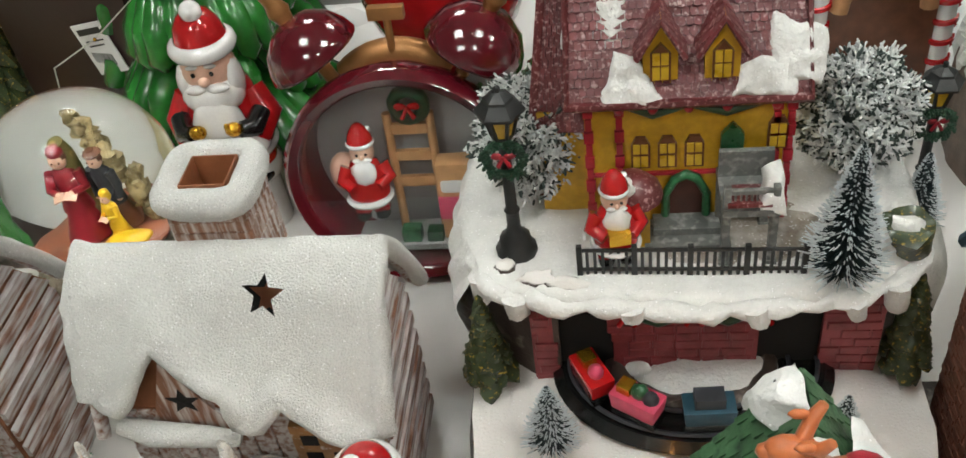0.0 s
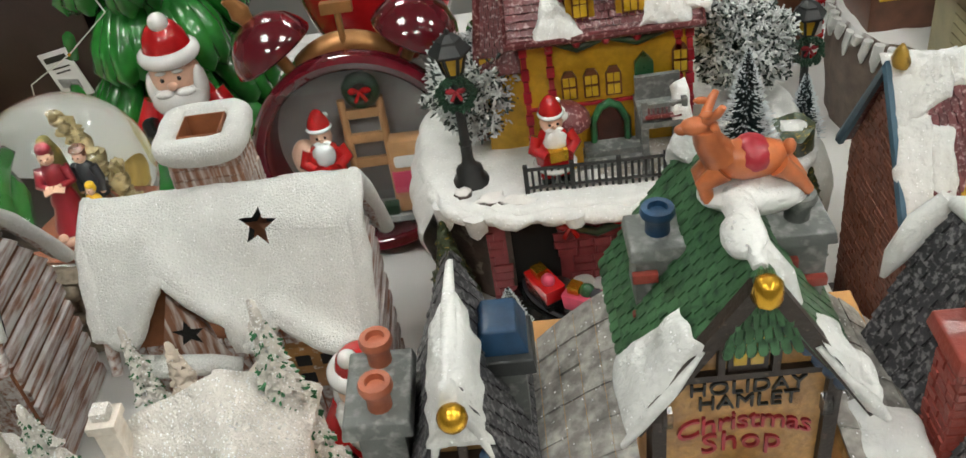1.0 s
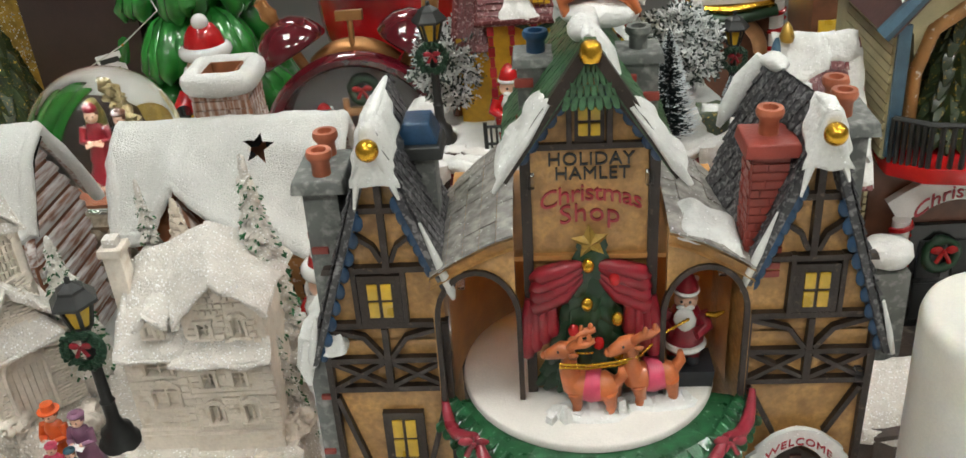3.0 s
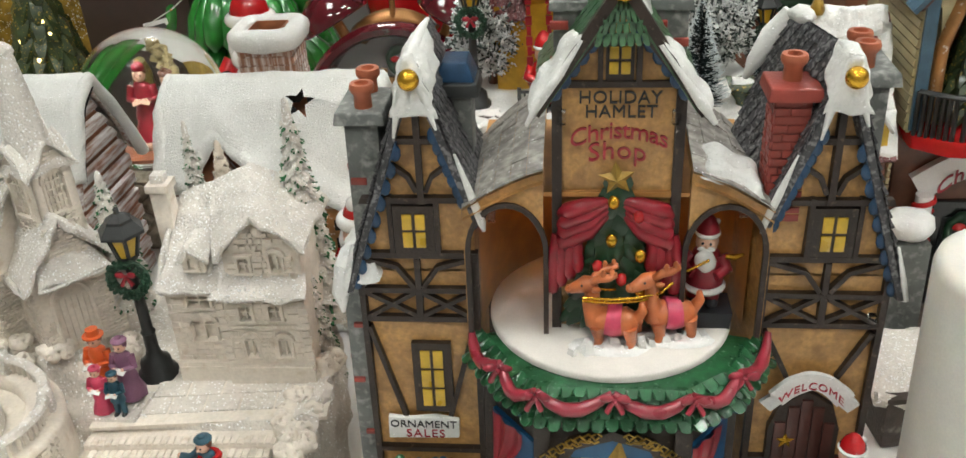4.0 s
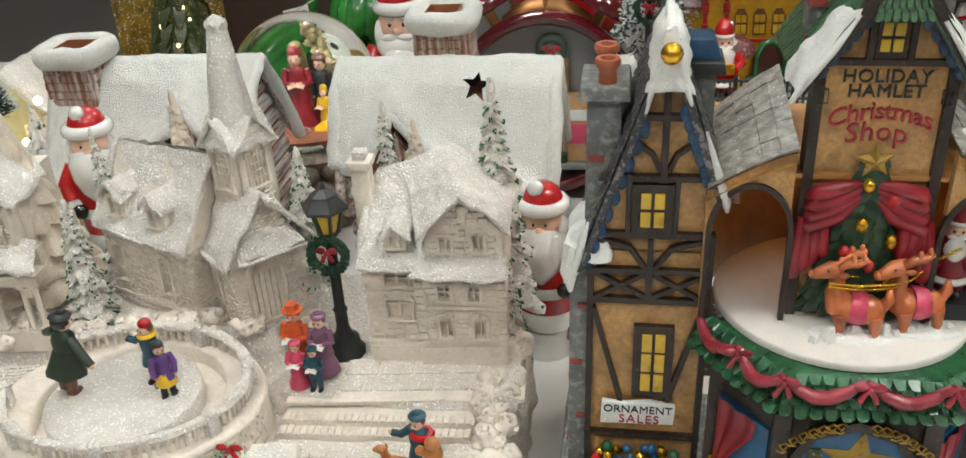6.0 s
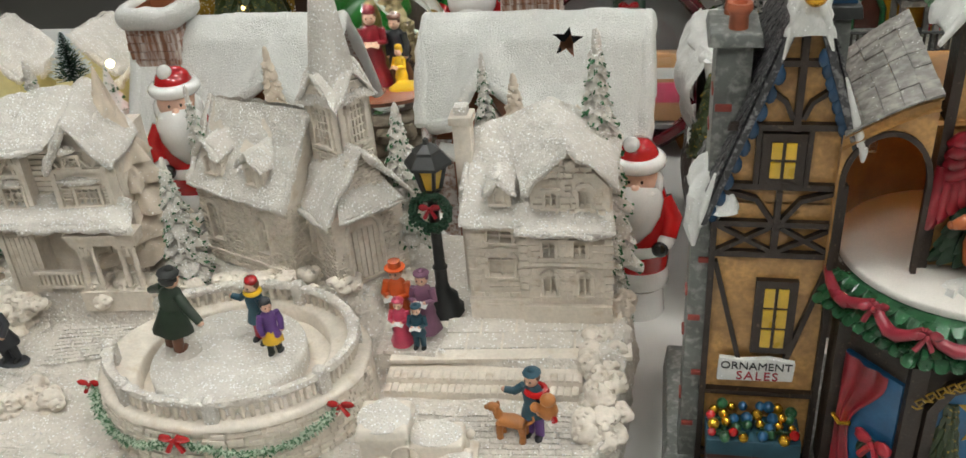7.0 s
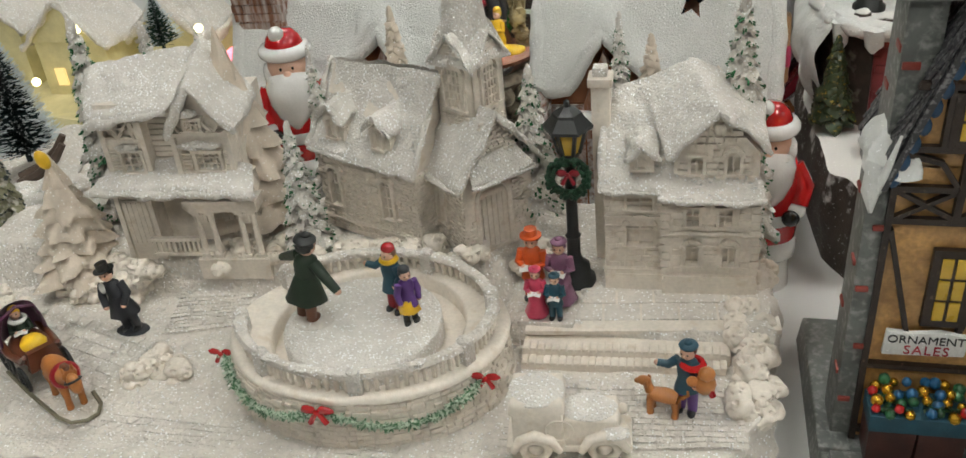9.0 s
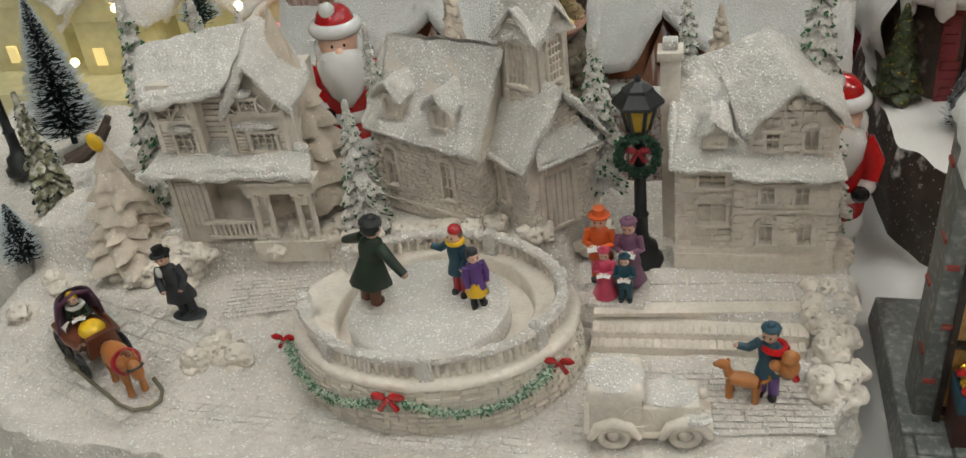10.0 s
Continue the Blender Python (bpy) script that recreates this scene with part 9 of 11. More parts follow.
# ---- large green tree, box with price tag, big red Santa behind ----
leaf = mat("glossy_green_leaf", (0.022, 0.19, 0.028), 0.24, var=0.55, vs=45, coat=0.6, bump=0.2)
bt = thing("ceramic_tree", "large glossy green ceramic Christmas tree with drooping boughs", "christmas tree", -26.5, 73, 0)
part("trunk", Geo().lathe([(2.0, 0), (1.6, 6), (1.0, 26)], 0, 0, 0, 14), brown, bt)
part("core", lump(Geo().lathe([(5.4, 1.5), (4.9, 10), (3.4, 20), (1.2, 31)], 0, 0, 0, 18), 0.5, 0.3), leaf, bt, "shaded inner cone of boughs")
for j in range(6):
    R = 10.2 - 1.35 * j
    n = (7, 7, 6, 6, 5, 4)[j]
    for i in range(n):
        a = 2 * math.pi * (i + 0.5 * (j % 2)) / n + 0.25 + random.uniform(-0.12, 0.12)
        z0 = 2.6 + 4.9 * j + random.uniform(-0.5, 0.5)
        g = Geo()
        # a drooping hand of rounded fingers
        for q in (-0.34, -0.12, 0.1, 0.33):
            w = q * 4.6 / n
            e = Vector((math.cos(a + w), math.sin(a + w), 0))
            d = Vector((math.cos(a + w * 0.45), math.sin(a + w * 0.45), 0))
            k = R * (1 - 0.35 * abs(q)) * random.uniform(0.94, 1.06)
            dz = random.uniform(-0.5, 0.4)
            pts = [d * R * 0.35 + Vector((0, 0, z0 + 4.4)), e * k * 0.68 + Vector((0, 0, z0 + 3.4)), e * k * 0.9 + Vector((0, 0, z0 + 1.6)), e * k + Vector((0, 0, z0 + dz)), e * k * 0.98 + Vector((0, 0, z0 - 0.8 + dz))]
            g.tube(pts, [0.7, 1.05, 1.15, 0.95, 0.35], 10)
        part("bough", lump(g, 0.22, 0.7), leaf, bt)
wire = part("light_wire", Geo().tube([(-1, -9.5, 23), (1, -10.8, 19), (-2.5, -11.2, 16.4), (-6, -11.6, 14.6), (-6.4, -12, 11.5), (-2, -12.6, 8.4), (2, -12.8, 7.2)], 0.06, 6), mat("pale_clear_wire", (0.6, 0.62, 0.55), 0.25), bt, "thin pale wire")
for p in ((-1, -9.5, 23), (-2.5, -11.3, 16.4), (-6.2, -12, 12.4)):
    part("wire_bulb", Geo().ell(*p, 0.13, n=8), gold, wire)

label_white = mat("white_paper_label", (0.8, 0.8, 0.78), 0.6, var=0.03, bump=0.02)
bx = thing("gift_box", "dark brown cardboard box with a white price tag", "box", -35.5, 75, 0, -14)
part("carton", Geo().box(0, 0, 0, 13, 9, 30), mat("dark_brown_card", (0.03, 0.012, 0.011), 0.4, var=0.2), bx, bevel=0.25)
tg = part("price_tag", Geo().box(3.3, -4.72, 9.0, 3.0, 0.1, 4.3, ry=-14), label_white, bx, "white price tag with printed bars")
bars = Geo()
for i in range(10):
    bars.box(2.05 + i * 0.2, -4.79, 9.8, (0.05, 0.09)[i % 2], 0.04, 0.9, ry=-14)
bars.box(2.5, -4.79, 12.3, 2.3, 0.04, 0.5, ry=-14).box(2.65, -4.79, 11.7, 1.8, 0.04, 0.12, ry=-14).box(2.7, -4.79, 11.3, 1.5, 0.04, 0.12, ry=-14)
part("print", bars, black_paint, tg, "black printed bars", smooth=0)

bs2 = Geo()
bs2.mat(0).ell(0, 0, 16, 6.5, 5.5, 9, 24)
bs2.mat(1).ring(0, 0, 20.5, 5.2, 1.1, 30, 10)
bs2.mat(2).box(0, -4.9, 18.0, 3.0, 1.0, 2.4)
bs2.mat(3).ring(0, 0, 18.8, 6.0, 0.8, 30, 8)
bs2.mat(0).lathe([(4.5, 21), (4.0, 25), (2, 30), (0.3, 32)], 0, 0, 0, 20)
bs2.mat(3).ell(-3, -3, 4, 2.6, 3.4, 4, 14).ell(3, -3, 4, 2.6, 3.4, 4, 14)
whole("large_santa_figure", bs2, [red_gloss, white_gloss, gold, black_gloss], "large glossy red Santa figure with a gold belt buckle", "figurine", -7.5, 72, 0)
gt = Geo()
for i in range(40):
    a, u = random.uniform(0, 6.28), random.random()
    r = 6 * (1 - u) + 0.6
    gt.ell(r * math.cos(a), r * math.sin(a), 2 + 20 * u, 1.8, 1.8, 1.1, 9, 0.4, 2)
gt.lathe([(5, 1), (1, 22)], 0, 0, 0, 10)
whole("green_ornament", gt, leaf, "glossy green ceramic ornament behind the clock", "christmas ornament", 4.5, 70, 0)

# ---- gold-lit lantern far behind the box ----
ln = thing("glitter_lantern", "gold-glitter lantern with a small decorated tree", "lantern", -48.5, 74, 0)
glit = mat("gold_glitter", (0.42, 0.27, 0.05), 0.4, var=0.5, glitter=0.25, gs=500, bump=0.6)
part("base", Geo().lathe([(7, 0), (7.2, 1.5), (6.4, 3), (6.6, 4.0)], 0, 0, 0, 30), mat("straw_yellow", (0.45, 0.3, 0.08), 0.5, var=0.3, bump=0.8), ln)
part("tree", relief_tree(Geo(), 0, 0, 4, 15, 5, 9), pine_gold, ln, "green tree dusted with gold")
for i in range(30):
    u = random.random()
    a = random.uniform(0, 6.28)
    part("fairy_light", Geo().ell((5.2 * (1 - u)) * math.cos(a), (5.2 * (1 - u)) * math.sin(a), 4.5 + 14 * u, 0.28, n=6), glow("warm_bulb", (1, 0.75, 0.3), 3.0) if i == 0 else bpy.data.materials["warm_bulb"], ln)
part("backing", Geo().grid(lambda u, v: (7.6 * math.cos(math.pi * u), 7.6 * math.sin(math.pi * u), 3 + 22 * v), 20, 2), glit, ln, "gold-glitter back wall")


# ---- flocked bush ----
def flock_bush(r, n=900, seed=1):
    """A loose ball of short branching sprays, dark inside, white at the tips."""
    rnd = random.Random(seed)
    g = Geo()
    for i in range(n):
        z = 1 - 2 * (i + 0.5) / n
        a = i * 2.399963
        d = Vector((math.sqrt(1 - z * z) * math.cos(a), math.sqrt(1 - z * z) * math.sin(a), z))
        d = (d + noise.noise_vector(d * 3 + Vector((seed, 0, 0))) * 0.35).normalized()
        k = r * rnd.uniform(0.6, 1.0) * (1 + 0.22 * noise.noise(d * 2.2 + Vector((0, seed, 0))))
        if i % 3 == 0:
            g.mat(1).tube([d * k * 0.2, d * k * 0.9], [0.08, 0.05], 3)
        for q in range(6):
            e = (d * 0.7 + Vector((rnd.uniform(-1, 1), rnd.uniform(-1, 1), rnd.uniform(-0.8, 1)))).normalized()
            p = d * k * rnd.uniform(0.78, 1.0)
            g.mat(0 if rnd.random() < 0.7 else 1).tube([p, p + e * 0.2, p + e * rnd.uniform(0.28, 0.48)], [0.04, 0.08, 0.05], 4)
    return g


# ---- the yellow house ornament with train tunnel ----
yel = thing("toy_station_ornament", "painted resin yellow house over a snowy train tunnel", "christmas ornament", 8, 42, 0)
Y = Matrix.Translation((-8, -42, 0))
maroon = mat("maroon_roof_tile", (0.17, 0.03, 0.032), 0.4, var=0.35, coat=0.2, over=(0.42, 0.26, 0.25), over_at=0.6, over_scale=500, island=0.4)
yellow_wall = mat("mustard_wall", (0.62, 0.36, 0.02), 0.45, var=0.2, coat=0.2, bump=0.3, fs=300, fine=0.25)
dark_stone = mat("dark_brown_stone", (0.07, 0.05, 0.04), 0.5, var=0.4, bump=0.8, over=(0.2, 0.17, 0.14), over_at=0.62, over_scale=120)
tunnel_brick = mat("oxblood_brick", (0.27, 0.05, 0.055), 0.5, var=0.35, coat=0.15, bump=0.5)
YO = [(-3.4, 52), (-4.0, 46), (-3.6, 40), (-3.2, 35), (-1.5, 31.5), (3, 29.6), (9, 29), (15, 30), (18.5, 33), (19.6, 38), (19.6, 44), (19.0, 51), (14, 55), (2, 55)]


def ylow(x, y):
    return 6.4 + 0.5 * noise.noise(Vector((x, y, 2)) * 0.4)


def ring_base(poly, zt, zb, cx, cy, n=140, rows=30, wob=0.02, zfn=None):
    def out(a):
        d = Vector((math.cos(a), math.sin(a)))
        best = 0
        for i in range(len(poly)):
            p, q = Vector(poly[i]) - Vector((cx, cy)), Vector(poly[(i + 1) % len(poly)]) - Vector((cx, cy))
            e = q - p
            den = d.x * e.y - d.y * e.x
            if abs(den) > 1e-9:
                t, w = (p.x * e.y - p.y * e.x) / den, (p.x * d.y - p.y * d.x) / den
                if t > 0 and -1e-6 <= w <= 1.000001:
                    best = max(best, t)
        return best

    def fn(u, v):
        a = 2 * math.pi * u
        R = out(a) * (1 + wob * noise.noise(Vector((math.cos(a) * 5, math.sin(a) * 5, v * 2))))
        if v < 0.75:
            k = (v / 0.75) * 0.97
            x, y = cx + R * k * math.cos(a), cy + R * k * math.sin(a)
            return (x, y, zfn(x, y) if zfn else zt)
        w = (v - 0.75) / 0.25
        k = 0.97 + 0.035 * math.sin(math.pi * min(1, w * 1.3))
        x, y = cx + R * k * math.cos(a), cy + R * k * math.sin(a)
        top = zfn(cx + R * 0.97 * math.cos(a), cy + R * 0.97 * math.sin(a)) if zfn else zt
        return (x, y, top + (zb - top) * w)
    return fn


part("base", Geo(Y).grid(ring_base(YO, 6.4, 0, 8, 41, zfn=ylow), 140, 36), mat("snowy_dark_stone", (0.06, 0.045, 0.036), 0.55, var=0.4, bump=0.8, up=(0.78, 0.76, 0.73), up_at=0.35, over_scale=60, glitter=0.02), yel, "snowy base of dark stone")
# upper terrace with tunnel front below
UP = [(-3.3, 51.5), (-3.8, 46), (-2.8, 42.2), (-0.6, 40.2), (3, 39.8), (8, 39.4), (13, 39.6), (16, 40.0), (18.6, 42.5), (19.2, 47), (18.5, 51.5), (14, 54.5), (2, 54.5)]
part("terrace", Geo(Y).grid(ring_base(UP, 14.0, 12.7, 8, 46.5, wob=0.03, zfn=lambda x, y: 14.0 + 0.15 * noise.noise(Vector((x, y, 0)) * 0.7)), 140, 30), resin_snow2, yel, "snow-covered terrace")
part("terrace_core", Geo(Y).prism([(-2.6, 51), (-3.0, 46), (-2.2, 43), (0.0, 41.6), (1.4, 41.4), (1.4, 51), ], 5.5, 12.5).prism([(14.8, 51), (14.8, 41.4), (16.4, 41.6), (18.2, 43.5), (18.4, 50.5)], 5.5, 12.5).prism([(1.4, 53.5), (1.4, 44.5), (14.8, 44.5), (14.8, 53.5)], 5.5, 12.5), dark_stone, yel, "dark stone under the terrace")
def side_drift(u, v):
    """Snow running down the flank of the terrace, with a ragged foot."""
    y = 41.6 + 10.4 * u
    foot = 7.6 + 2.6 * noise.noise(Vector((y * 0.55, 1.7, 0))) + 1.0 * noise.noise(Vector((y * 1.6, 4.1, 0)))
    z = 14.0 - (14.0 - foot) * v
    x = -2.7 - 0.9 * math.sin(min(1, v * 2.2) * math.pi / 2) - 0.5 * math.sin(math.pi * v) + 0.55 * v ** 6 + 0.45 * noise.noise(Vector((y * 0.5, z * 0.5, 2)))
    return (x - 0.8 * math.sin(math.pi * u) * 0.4 + 0.6 * (1 - min(1, u * 5)), y, z)


part("side_snow", Geo(Y).grid(side_drift, 70, 40), resin_snow2, yel, "thick snow down the side of the terrace")
# dripping snow rim
s = Geo(Y)
rim = [(-2.8, 43.2), (-1.6, 40.8), (0.8, 39.9), (4, 39.5), (8, 39.1), (12, 39.3), (15.6, 39.8), (18.2, 41.8), (19.0, 45)]
rim3 = []
for (a, b), (c, d) in zip(rim, rim[1:]):
    rim3 += [(a + (c - a) * q / 6, b + (d - b) * q / 6, 13.4 + 0.35 * noise.noise(Vector((a + (c - a) * q / 6, 0, 0)) * 0.8)) for q in range(6)]
s.tube(rim3, [0.45 + 0.3 * noise.noise(Vector(p) * 1.1) for p in rim3], 9)
for x, y, l in ((-0.4, 40.1, 1.0), (14.9, 39.5, 0.7), (16.8, 40.3, 1.1), (5.0, 39.3, 0.4), (10.5, 39.1, 0.5), (-2.2, 41.6, 1.6)):
    s.tube([(x, y, 13.6), (x + 0.1, y - 0.1, 13.2 - l * 0.6), (x, y, 13.2 - l)], [0.6, 0.5, 0.2], 8)
part("snow_rim", lump(lump(s, 0.2, 0.9), 0.1, 2.6), resin_snow2, yel, "snow hanging over the tunnel edge")
# brick tunnel wall with two arches, the shade inside painted by near-black boxes
g = Geo(Y)
hole_front(g, 0.0, 17.0, 5.8, 13.4, 41.4, [(1.1, 4.1, 5.9, 12.2), (11.2, 14.2, 5.9, 12.0)], 0.6)
tw = part("tunnel_wall", g, tunnel_brick, yel, "oxblood brick tunnel front")
g = Geo(Y)
g.bricks((0.0, 41.4, 6), (17, 41.4, 6), (17, 41.4, 13.2), (0, 41.4, 13.2), 1.2, 0.62, 0.1, 0.06, skip=lambda u, v: (0.9 < u * 17 < 4.3 or 11.0 < u * 17 < 14.4) and v < 0.86)
tagged(part("brickwork", lump(g, 0.04, 1), tunnel_brick, tw, smooth=0), kind="stuff")
pieces("tunnel_shade_fill", Geo(Y).box(2.6, 43, 5.9, 3.0, 2.6, 6.4).box(12.7, 43, 5.9, 3.0, 2.6, 6.2), opening_black, tw, "near-black box painted as the shade in a tunnel mouth")
g = Geo(Y)
g.mat(1).tube([(4.6, 40.9, 11.7), (6.3, 40.8, 11.0), (8.0, 40.8, 11.7), (9.6, 40.8, 11.0), (11.0, 40.9, 11.7)], 0.28, 7)
part("garland", g.mat(0), [red_paint, pine_green], tw, "green garland")
b = Geo(Y)
for x in (4.8, 8.0, 11.2):
    bow(b, x, 40.6, 11.7, 0.75)
part("garland_bow", b, red_gloss, tw, "red bows")
# inner snow hill, track, train
oval = lambda rx, ry, z: [(8.0 + rx * math.cos(2 * math.pi * i / 60), 41.6 + ry * math.sin(2 * math.pi * i / 60), z) for i in range(61)]
trk = part("track", Geo(Y).grid(lambda u, v: (8.0 + (4.0 + 3.1 * v) * math.cos(2 * math.pi * u), 41.6 + (2.6 + 2.9 * v) * math.sin(2 * math.pi * u), 6.7 + (0.0, 0.45, 0.3, 0.3, 0.45, 0.0)[round(5 * v)]), 60, 6), black_gloss, yel, "black curved train track")
for q in (0.7, -0.7):
    part("track_rail", Geo(Y).tube(oval(5.5 + q, 4.05 + q, 7.3), 0.13, 5), suit_grey, trk)
part("snow_hill", lump(Geo(Y).ell(8.9, 40.9, 6.4, 3.9, 2.4, 1.2, 24).ell(5.2, 41.0, 7.2, 0.7, 0.45, 0.5, 12), 0.25, 0.8), resin_snow2, yel, "small snow hill inside the track")
part("rock_ring", lump(Geo(Y).tube(oval(3.9, 2.6, 7.0), 0.42, 7), 0.25, 1.2), dark_stone, yel)


def wagon(x, y, rz, body, load, loadmat, label):
    m = Y @ Matrix.Translation((x, y, 7.7)) @ Matrix.Rotation(radians(rz), 4, "Z")
    m = m @ Matrix.Diagonal((0.78, 0.72, 0.8, 1))
    w = part("wagon", Geo(m).box(0, 0, 0.3, 2.9, 1.7, 1.3, top=1.1), body, yel, label, bevel=0.1)
    part("wagon_floor", Geo(m).box(0, 0, -0.3, 3.0, 1.5, 0.65), black_gloss, w)
    part("load", load(Geo(m)), loadmat, w)
    return w


wagon(3.0, 39.7, -62, red_gloss, lambda g: g.mat(0).box(-0.6, 0, 1.5, 1.0, 1.0, 0.7).mat(1).ell(0.6, 0, 1.8, 0.55, n=10), [gold, pink], "red toy wagon with presents")
wagon(5.2, 38.0, -32, pink, lambda g: g.mat(0).box(-0.8, 0, 1.4, 0.9, 1.0, 0.8).mat(1).ell(0.1, 0.1, 1.8, 0.6, n=10).mat(2).ell(0.9, 0, 1.7, 0.55, n=10), [gold, green_gloss, suit_grey], "pink toy wagon with parcels")
wagon(8.5, 37.5, 3, coat_teal, lambda g: g.box(0, 0, 1.5, 1.8, 1.2, 0.9), suit_grey, "dark blue toy wagon")
# trees and stones of the ornament
for x, y, z, hh, r, sd in ((-2.3, 40.9, 6.8, 6.0, 1.15, 21), (18.3, 41.4, 7.0, 6.0, 1.05, 22)):
    part("pine", pad_tree(x, y, z, hh, r, sd, False, Y), pine_gold, yel, "dark green pine dusted with gold")
for x, y, z, hh, r, n, sd in ((14.4, 40.6, 13.9, 7.6, 2.0, 2200, 3), (1.0, 36.9, 6.4, 4.6, 1.45, 1700, 4), (19.5, 47.0, 11.2, 4.6, 1.25, 1300, 6), (14.6, 37.0, 6.6, 3.4, 1.0, 700, 5)):
    t = brush_tree(hh, r, n, sd)
    t.v = [Y @ (p + Vector((x, y, z))) for p in t.v]
    tagged(part("bottle_brush_tree", t, [brush, brush_tip], yel, "dark bottle-brush tree with frosted tips", smooth=0))
for x, y, z, r, n, sd in ((0.5, 47.4, 17.8, 3.0, 2000, 1), (16.2, 48.4, 17.6, 3.1, 2000, 2)):
    t = flock_bush(r, n, sd)
    t.v = [Y @ (p + Vector((x, y, z))) for p in t.v]
    fb = part("flocked_tree", t, [flock, flock_dark], yel, "round tree of white flocked twigs", smooth=0)
    part("trunk", Geo(Y).rod((x, y, 13.8), (x, y, z), 0.45, 0.3), brown, fb)
part("urn", lump(Geo(Y).lathe([(0.5, 0), (0.8, 0.5), (1.0, 1.0), (1.25, 1.5), (0.7, 1.6)], 17.6, 42.4, 13.7, 20), 0.5, 1.1), pine_gold, yel, "gold-dusted green rock")
part("urn_snow", lump(Geo(Y).ell(17.5, 42.6, 15.15, 0.75, 0.55, 0.4, 12, 0.4, 2), 0.2, 1), resin_snow2, yel)
part("stone_ledge", lump(Geo(Y).ell(0.6, 40.9, 13.9, 0.9, 0.4, 0.5, 12, 0.4, 2).ell(2.1, 40.5, 13.9, 1.1, 0.35, 0.45, 12, 0.4, 2).ell(-0.9, 41.8, 13.9, 0.6, 0.4, 0.45, 10, 0.4, 2), 0.15, 1.5), bpy.data.materials["snowy_dark_stone"], yel, "low brown stones under snow")
street_lamp("lamp_post", -0.4, 43.0, 13.9, 9.7, yel, Y)
part("snow_bank", lump(Geo(Y).ell(19.4, 48.0, 7.5, 2.2, 3.6, 4.0, 24), 0.3, 0.6), resin_snow2, yel, "snow bank beside the house")
street_lamp("lamp_post", 19.9, 48.8, 11.0, 8.8, yel, Y)
part("station_santa", little_santa(Geo(Y), 4.4, 42.2, 13.9, 5.5, 10, hold=4), [red_gloss, white_gloss, skin, black_gloss, gold], yel, "glossy Santa holding a golden parcel")
part("forecourt", lump(Geo(Y).ell(9.6, 44.0, 13.95, 5.0, 2.6, 0.22, 30), 0.05, 1.5), mat("dirty_glittering_slush", (0.3, 0.26, 0.21), 0.5, var=0.4, over=(0.62, 0.6, 0.56), over_at=0.58, over_scale=110, over_soft=0.2, bump=0.7, glitter=0.06), yel, "trodden grey-brown snow")
# fence
fn = part("fence", Geo(Y).tube([(2.7, 41.2, 15.5), (12.8, 40.9, 15.5)], 0.1, 6).tube([(2.7, 41.2, 14.3), (12.8, 40.9, 14.3)], 0.1, 6), black_paint, yel, "low black iron fence")
for i in range(29):
    u = i / 28
    big = i % 7 == 0
    part("post" if big else "picket", Geo(Y).box(2.7 + 10.1 * u, 41.2 - 0.3 * u, 13.9, 0.26 if big else 0.15, 0.2 if big else 0.12, 1.9 if big else 1.6), black_paint, fn)
# the house
HY = Y @ Matrix.Translation((0.53, -2.2, -1.218)) @ Matrix.Diagonal((0.872, 1, 1.087, 1))
hg = Geo(HY)
hole_front(hg, 3.0, 13.6, 13.9, 21.3, 47.0, [(7.5, 9.1, 13.9, 16.2)], 0.5)
hs = part("house", Geo(HY).box(8.3, 49.6, 13.9, 10.6, 4.8, 7.4), yellow_wall, yel, "mustard-yellow house with maroon roof")
hg.box(1.9, 50.4, 13.9, 3.0, 4.6, 5.6)
hg.add([(3.0, 47.0, 20.5), (13.6, 47.0, 20.5), (13.6, 52, 20.5), (3.0, 52, 20.5), (3.0, 50.5, 25), (13.6, 50.5, 25)], [(0, 1, 5, 4), (2, 3, 4, 5), (0, 4, 3), (1, 2, 5)])
pieces("house_wall", hg, yellow_wall, hs)
rg = Geo(HY)
for x in (3.2, 4.8, 12.8, 13.5):
    for i in range(10):
        rg.box(x, 46.95, 14.0 + i * 0.66, 0.5 if i % 2 else 0.34, 0.3, 0.56)
rg.box(8.3, 46.95, 16.75, 10.4, 0.25, 0.16)
part("quoin", rg, red_paint, hs, "red corner stones", smooth=0)
for x, z in ((5.9, 17.2), (7.3, 17.2), (8.7, 17.2), (12.9, 18.0), (5.6, 14.6)):
    w = part("window", Geo(HY).slab([(x - 0.5, z), (x + 0.5, z), (x + 0.5, z + 1.2), (x + 0.25, z + 1.6), (x - 0.25, z + 1.6), (x - 0.5, z + 1.2)], 46.8, 47.1), brown, hs)
    for i in range(2):
        for j in range(2):
            part("pane", Geo(HY).slab([(x - 0.4 + i * 0.42, z + 0.12 + j * 0.7), (x - 0.04 + i * 0.42, z + 0.12 + j * 0.7), (x - 0.04 + i * 0.42, z + 0.66 + j * 0.62), (x - 0.4 + i * 0.42, z + 0.66 + j * 0.62)], 46.72, 46.9), yellow_pane, w)
dg2 = Geo(HY)
dg2.slab([(7.3, 13.9), (9.3, 13.9), (9.3, 15.8), (8.8, 16.6), (7.8, 16.6), (7.3, 15.8)], 46.8, 47.2)
